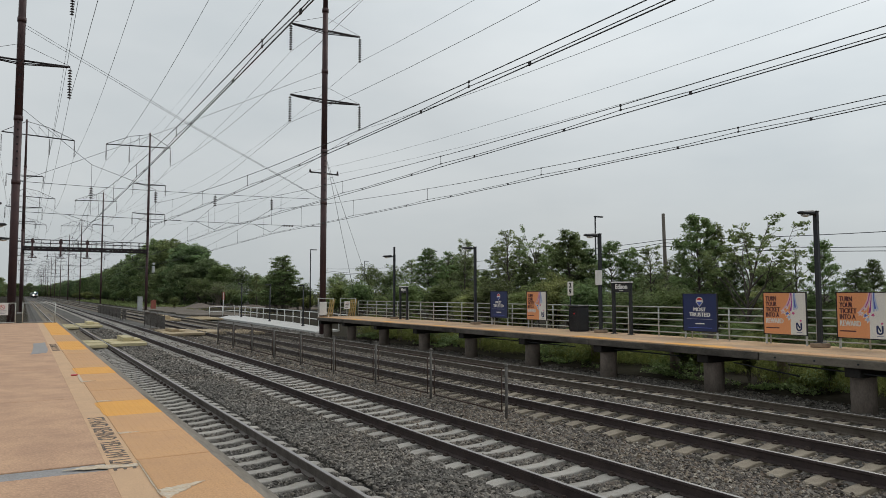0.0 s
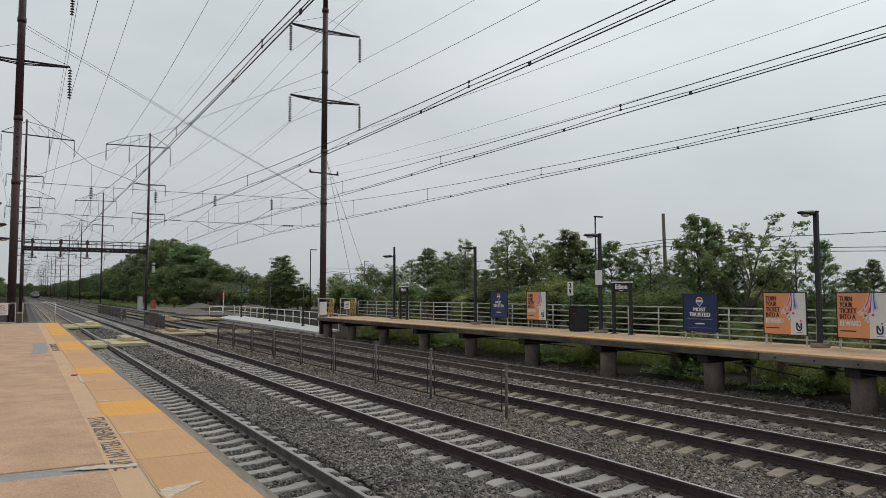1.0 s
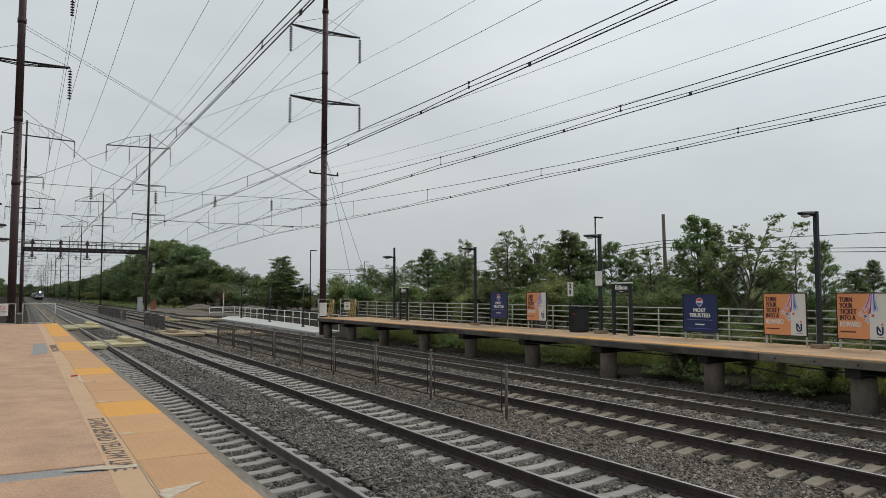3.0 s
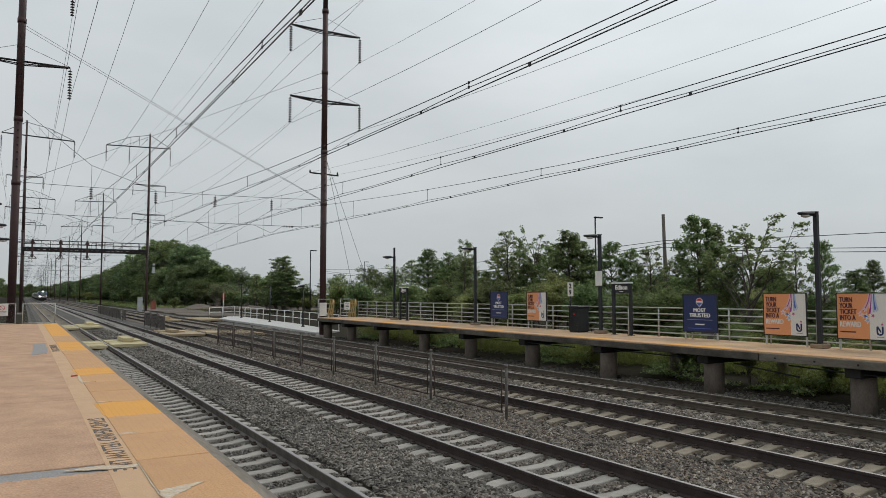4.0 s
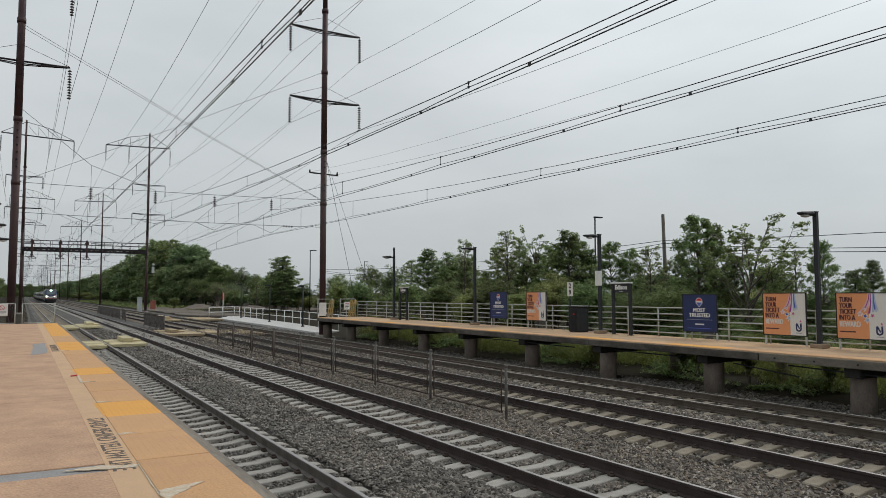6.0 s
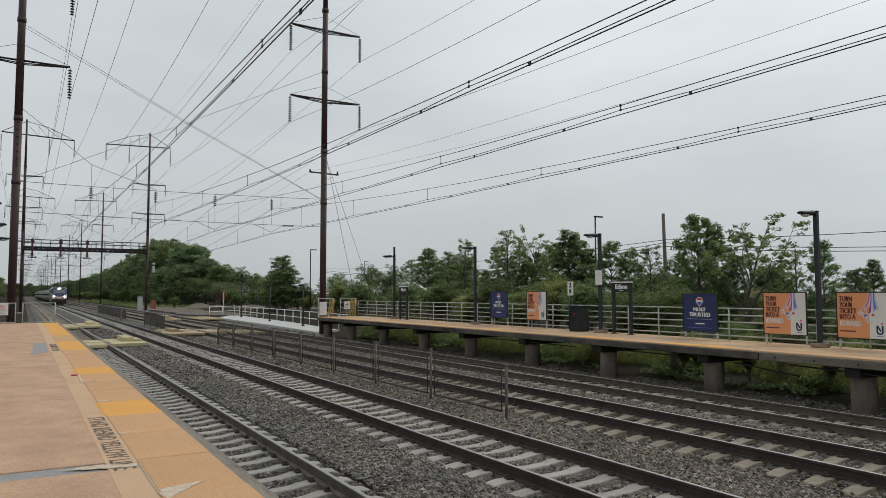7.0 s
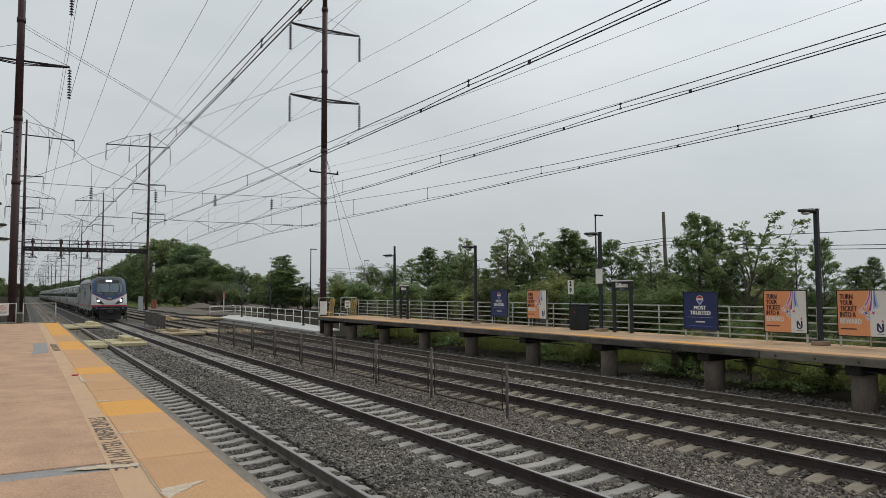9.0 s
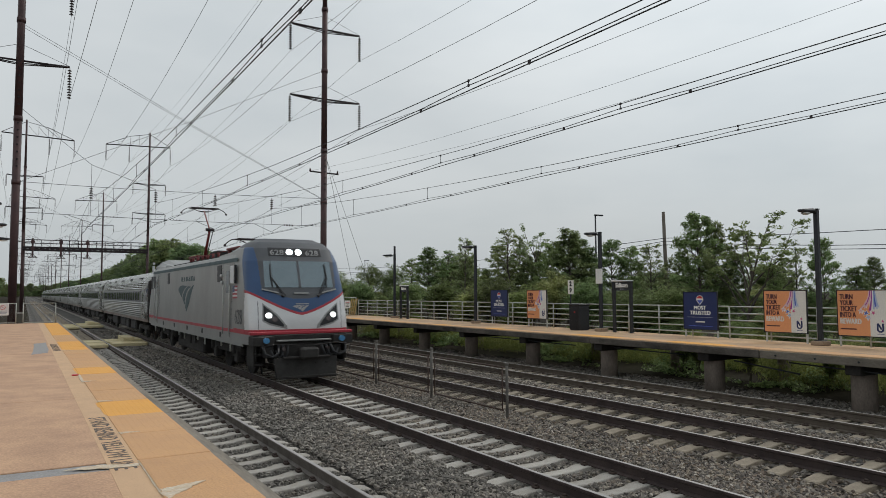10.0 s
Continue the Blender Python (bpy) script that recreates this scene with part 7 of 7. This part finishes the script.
    part("nose_stripe", on_nose([(x, v_line(x) - 0.036) for x in xs] + [(x, v_line(x) + 0.036) for x in xs[::-1]], 0.006, 0), M["train_red"], cab, "red stripe across the nose")
    part("nose_line", on_nose([(x, v_line(x) - 0.062) for x in xs] + [(x, v_line(x) - 0.038) for x in xs[::-1]], 0.005, 0), M["silver_white"], cab)
    # buffer beam, pilot, coupler and hoses
    part("red_beam", box(-1.55, 1.55, 0.3, 0.52, 1.395, 1.49, 0.02), M["train_red"], t, "red stripe around the buffer beam")
    part("beam", box(-1.5, 1.5, 0.34, 0.9, 1.1, 1.36, 0.02), M["under"], t)
    part("step_plate", box(-0.8, 0.8, 0.1, 0.3, 1.2, 1.24, 0.008), M["silver"], t)
    bm = bmesh.new()
    add_box(bm, -0.96, 0.96, 0.0, 0.08, 0.14, 0.72, 0.02)
    for v in bm.verts:
        if v.co.z < 0.4:
            v.co.y -= 0.08
            v.co.x *= 0.93
    part("pilot_plate", bm, M["pilot"], t, "grimy dark pilot plate")
    part("pilot_lip", box(-0.9, 0.9, -0.12, -0.02, 0.12, 0.2, 0.02), M["under"], t)
    part("pilot_shelf", box(-0.7, 0.7, -0.14, 0.1, 0.7, 0.76, 0.015), M["under"], t)
    for x in (-0.55, -0.2, 0.3, 0.62):
        part("bolt_head", tube([(x, -0.05, 0.55), (x, 0.02, 0.55)], 0.035, 7), M["under"], t)
    part("coupler", box(-0.18, 0.18, -0.32, 0.5, 0.74, 1.0, 0.05), M["under"], t)
    part("coupler_head", box(-0.28, 0.24, -0.46, -0.2, 0.7, 1.04, 0.06), M["pilot"], t)
    part("draft_box", box(-0.75, 0.75, 0.2, 0.8, 0.7, 1.12, 0.03), M["under"], t)
    for s in (-1, 1):
        part("receptacle", tube([(s * 1.14, 0.05, 1.24), (s * 1.14, 0.34, 1.24)], 0.085, 12), M["receptacle"], t, "blue receptacle cap")
        part("beam_box", box(s * 1.2 - 0.3, s * 1.2 + 0.3, 0.14, 0.5, 1.08, 1.36, 0.02), M["under"], t)
        part("step", box(s * 1.24 - 0.14, s * 1.24 + 0.14, 0.5, 1.2, 0.48, 0.54, 0.01), M["under"], t)
        part("step_side", box(s * 1.38 - 0.02, s * 1.38 + 0.02, 0.5, 1.2, 0.48, 1.1, 0.005), M["under"], t)
        for k in range(3):
            x = s * (0.5 + 0.14 * k)
            part("hose", tube([(x, 0.15, 1.12), (x + 0.05 * s, 0.02, 0.85), (x + 0.14 * s, 0.03, 0.72), (x + 0.24 * s, 0.1, 0.95)], 0.028, 6), M["black"], t)
        part("junction_box", box(s * 1.02 - 0.14, s * 1.02 + 0.14, 0.2, 0.5, 0.72, 1.06, 0.03), M["pilot"], t)
        part("air_cock", tube([(s * 0.66, -0.02, 0.98), (s * 0.66, 0.2, 0.98)], 0.05, 8), M["dim_lens"], t)
        part("cable_loop", tube([(s * 1.25, 0.1, 1.1), (s * 1.2, -0.02, 0.86), (s * 1.0, -0.05, 0.76), (s * 0.82, -0.02, 0.88), (s * 0.78, 0.12, 1.08)], 0.034, 7), M["black"], t)
        part("cut_lever", tube([(s * 0.2, -0.1, 1.08), (s * 0.9, -0.06, 1.14), (s * 1.34, 0.0, 1.05), (s * 1.36, 0.0, 0.85)], 0.016, 5), M["pilot"], t)
        part("step", box(s * 1.24 - 0.14, s * 1.24 + 0.14, 0.5, 1.2, 0.76, 0.82, 0.01), M["pilot"], t)
        part("sand_pipe", tube([(s * 1.05, 0.6, 1.1), (s * 1.0, 1.2, 0.5), (s * 0.8, 1.7, 0.12)], 0.03, 6), M["pilot"], t)
        part("step_riser", box(*sorted((s * 0.86, s * 1.38)), 1.14, 1.2, 0.46, 1.1, 0.005), M["under"], t)
        part("corner_post", tube([(s * 1.36, 0.36, 0.6), (s * 1.36, 0.36, 1.12)], 0.02, 6), M["pilot"], t)
    for y in (4.4, 15.9):
        bogie(t, y, 2.9, WHEEL, 0.56)
    part("transformer_box", box(-1.3, 1.3, 7.6, 12.7, 0.35, 1.1, 0.06), M["under"], t)
    for k in range(14):
        y = 1.6 + 1.25 * k
        part("drain_pipe", tube([(-1.46, y, 1.08), (-1.46, y + 0.02, 0.66 + 0.1 * (k % 3))], 0.03, 6), M["galv"] if k % 3 else M["pilot"], t)
    for k in range(6):
        y = 2.4 + 2.9 * k
        part("skirt_bracket", box(-1.5, -1.4, y, y + 0.1, 0.72, 1.12, 0.01), M["pilot"], t)
    for k in range(5):
        part("vent", box(X - 0.012, X, 3.9 + 2.8 * k, 4.1 + 2.8 * k, 1.16, 1.34, 0.003), M["black"], body)
    # roof gear
    part("roof_deck", box(-1.05, 1.05, 4.9, 15.6, 3.95, 4.0), M["under"], t)
    for k in range(6):
        y = 7.6 + 0.95 * k
        part("roof_insulator", tube([(-0.8, y, 3.98), (-0.8, y, 4.2)], 0.06, 8, 0.045), M["panto_red"], t)
        part("roof_insulator", tube([(0.8, y, 3.98), (0.8, y, 4.2)], 0.06, 8, 0.045), M["panto_red"], t)
    part("busbar", tube([(-0.8, 5.3, 4.21), (-0.8, 13.6, 4.21)], 0.015, 6), M["panto_red"], t)
    part("roof_box", box(-0.5, 0.9, 9.3, 10.6, 4.0, 4.4, 0.05), M["under"], t)

    def pantograph(y, up):
        p = part("pantograph", box(-0.6, 0.6, y - 0.9, y + 0.9, 4.28, 4.36, 0.02), M["panto_red"], t, "raised red pantograph" if up else "folded dark pantograph")
        for sx in (-0.5, 0.5):
            for sy in (-0.75, 0.75):
                part("foot", tube([(sx, y + sy, 3.98), (sx, y + sy, 4.3)], 0.09, 8, 0.06), M["panto_red"], p)
        if up:
            knee, head = (0, y - 0.65, 5.56), (0, y + 0.6, 6.56)
            part("lower_arm", tube([(0, y + 0.25, 4.38), knee], 0.07, 8, 0.05), M["panto_red"], p)
            part("upper_arm", tube([knee, head], 0.032, 6), M["panto_pink"], p, "thin faded red upper arm")
            part("thrust_rod", tube([(0.12, y + 0.45, 4.4), (0.12, knee[1] - 0.1, knee[2] - 0.08)], 0.02, 6), M["arm"], p)
            part("knee_joint", tube([(-0.17, knee[1], knee[2]), (0.17, knee[1], knee[2])], 0.075, 10), M["arm"], p)
            hz, hy = 6.66, head[1]
        else:
            hz, hy = 4.6, y - 0.6
            part("lower_arm", tube([(0, y + 0.8, 4.4), (0, y - 0.6, 4.5)], 0.05, 8), M["arm"], p)
        for dy in (-0.2, 0.2):
            part("collector", box(-0.62, 0.62, hy + dy - 0.03, hy + dy + 0.03, hz, hz + 0.05, 0.012), M["arm"], p)
        for sx in (-1, 1):
            horn = tube([(sx * 0.6, hy, hz + 0.03), (sx * 0.76, hy, hz), (sx * 0.9, hy, hz - 0.09), (sx * 1.0, hy, hz - 0.2)], 0.018, 6)
            bmesh.ops.create_uvsphere(horn, u_segments=8, v_segments=6, radius=0.05, matrix=Matrix.Translation((sx * 1.0, hy, hz - 0.22)))
            part("horn", horn, M["arm"], p)
            part("collector_tie", tube([(sx * 0.5, hy - 0.2, hz), (sx * 0.5, hy + 0.2, hz)], 0.02, 5), M["arm"], p)
            part("spring_arm", tube([(sx * 0.52, hy, hz), (sx * 0.26, hy, hz - 0.11), (0, hy, hz - 0.12)], 0.018, 5), M["arm"], p)
        part("apex", tube([(-0.2, hy, hz - 0.13), (0.2, hy, hz - 0.13)], 0.03, 6), M["arm"], p)
        return p

    pantograph(13.65, True)
    pantograph(6.4, False)
    # the shell is a little broader than its drawing
    seen = set()
    for ob in t.children_recursive:
        if ob.name.split(".")[0] == "wheel":
            continue
        ob.matrix_basis.translation.x *= WIDEN
        if ob.data.name not in seen and abs(ob.matrix_basis[0][0]) > 0.9:
            seen.add(ob.data.name)
            for v in ob.data.vertices:
                v.co.x *= WIDEN
    return t


COACH_LEN, COACH_PITCH = 25.9, 26.1
COACH = [(1.42, 1.2), (1.51, 1.45), (1.575, 1.85), (1.6, 2.25), (1.585, 2.6), (1.535, 2.92), (1.43, 3.24), (1.24, 3.55), (0.96, 3.78), (0.56, 3.91), (0.0, 3.95)]


def coach_profile():
    """The rounded shell with its flutes, from the left sill over the roof to the right sill."""
    pts, mats = [], []
    side = []
    for (x0, z0), (x1, z1) in zip(COACH, COACH[1:]):
        n = max(1, round(math.hypot(x1 - x0, z1 - z0) / 0.06))
        for i in range(n):
            side.append((x0 + (x1 - x0) * i / n, z0 + (z1 - z0) * i / n))
    side.append(COACH[-1])
    for k, (x, z) in enumerate(side):
        plain = 2.04 < z < 2.86
        d = 0.0 if plain else (0.018 if k % 2 else -0.018)
        nx, nz = (x / 1.6, 0.0) if z < 2.9 else (x / 1.8, (z - 2.4) / 1.5)
        pts.append((-(x + d * nx), z + d * nz))
    return pts + [(-x, z) for x, z in pts[-2::-1]]


def coach_meshes():
    prof = coach_profile()
    bm = bmesh.new()
    # bright steel above 2.86 m, below it the copy with shade in its colour
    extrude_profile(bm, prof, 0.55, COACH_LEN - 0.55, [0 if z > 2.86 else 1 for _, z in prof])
    shell = mesh_of(bm, "shell")
    shell.materials.append(M["steel"])
    shell.materials.append(M["shaded_steel"])
    bm = bmesh.new()
    add_box(bm, -0.016, 0.016, -0.36, 0.36, 2.25, 2.72, 0.006)
    win = mesh_of(bm, "window")
    win.materials.append(M["dark_glass"])
    return shell, win


M["band"] = material("grey_window_band", (0.12, 0.123, 0.128), 0.4, 0.3, (0.13, 0.133, 0.138), 1, 0.5, 0.02, 30, vary=0.03)
M["sill"] = material("rust_stained_sill_steel", (0.24, 0.19, 0.165), 0.5, 0.5, (0.14, 0.1, 0.085), 1.5, 0.8, 0.05, 30)


def build_coach():
    t = thing("passenger_coach", "rounded fluted stainless steel passenger coach with a dark window band", "train car", "coaches")
    shell_me, win = coach_meshes()
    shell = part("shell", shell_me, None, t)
    for s in (-1, 1):
        lo, hi = sorted((s * 1.55, s * 1.603))
        part("window_band", box(lo, hi, 2.4, COACH_LEN - 2.4, 2.18, 2.79, 0.005), M["band"], shell)
        part("pale_stripe", box(*sorted((s * 1.588, s * 1.612)), 0.6, COACH_LEN - 0.6, 2.09, 2.16, 0.003), M["silver_white"], shell)
        for k in range(20):
            part("window", win, None, shell, at=pose(s * 1.598, 3.1 + 1.058 * k, 0))
        for y in (1.35, COACH_LEN - 1.35):
            d = part("side_door", box(*sorted((s * 1.53, s * 1.6)), y - 0.45, y + 0.45, 1.25, 2.98, 0.01), M["steel"], shell)
            part("door_window", box(*sorted((s * 1.598, s * 1.606)), y - 0.2, y + 0.2, 2.2, 2.72, 0.005), M["dark_glass"], d)
        part("sill", box(*sorted((s * 1.33, s * 1.43)), 0.6, COACH_LEN - 0.6, 1.06, 1.22, 0.01), M["sill"], t, "rust-stained sill")
    for y in (0.3, COACH_LEN - 0.3):
        part("end_bellows", box(-0.75, 0.75, y - 0.3, y + 0.3, 1.1, 3.4, 0.08), M["under"], t)
        e = part("end_wall", box(-1.45, 1.45, min(y, y + (0.27 if y < 2 else -0.27)), max(y, y + (0.27 if y < 2 else -0.27)), 1.15, 3.35, 0.06), M["under"], t)
    for y in (3.6, COACH_LEN - 3.6):
        bogie(t, y, 2.6, SMALL_WHEEL, 0.46)
    for y0, y1, w in ((6.4, 9.0, 1.25), (9.6, 11.0, 1.3), (12.0, 15.2, 1.2), (16.0, 19.2, 1.3)):
        part("box_lid", box(-w - 0.02, -w + 0.01, y0 + 0.3, y1 - 0.3, 0.5, 0.9, 0.01), M["pilot"], t)
        part("equipment_box", box(-w, w, y0, y1, 0.42, 1.16, 0.05), M["under"], t)
    for y in (4.0, 8.5, 13.0, 17.5, 22.0):
        part("roof_grille", side_shape([(y, 3.5), (y + 1.1, 3.5), (y + 1.1, 3.57), (y, 3.57)], -1.28, 0.03), M["under"], t)
    return t


loco = build_locomotive()
coaches = [build_coach()]
for k in range(9):
    coaches.append(copy_thing(coaches[0], pose(0, 0, 0)))


# ---- what moves: the train runs in at constant speed on the second track ----
SPEED, FRONT_AT_END, TRAIN_X = 55.6, 20.14, TRACKS[1][0] + 0.03


def motions():
    times = [0.0, 1.0, 2.0, 3.0, 4.0, 5.0, 6.0, 7.0, 8.0, 9.0, 9.5, 10.0]
    walk(loco, [(s, pose(TRAIN_X, FRONT_AT_END + SPEED * (10.0 - s), 0)) for s in times])
    for k, c in enumerate(coaches):
        walk(c, [(s, pose(TRAIN_X, FRONT_AT_END + 20.55 + COACH_PITCH * k + SPEED * (10.0 - s), 0)) for s in times])


motions()
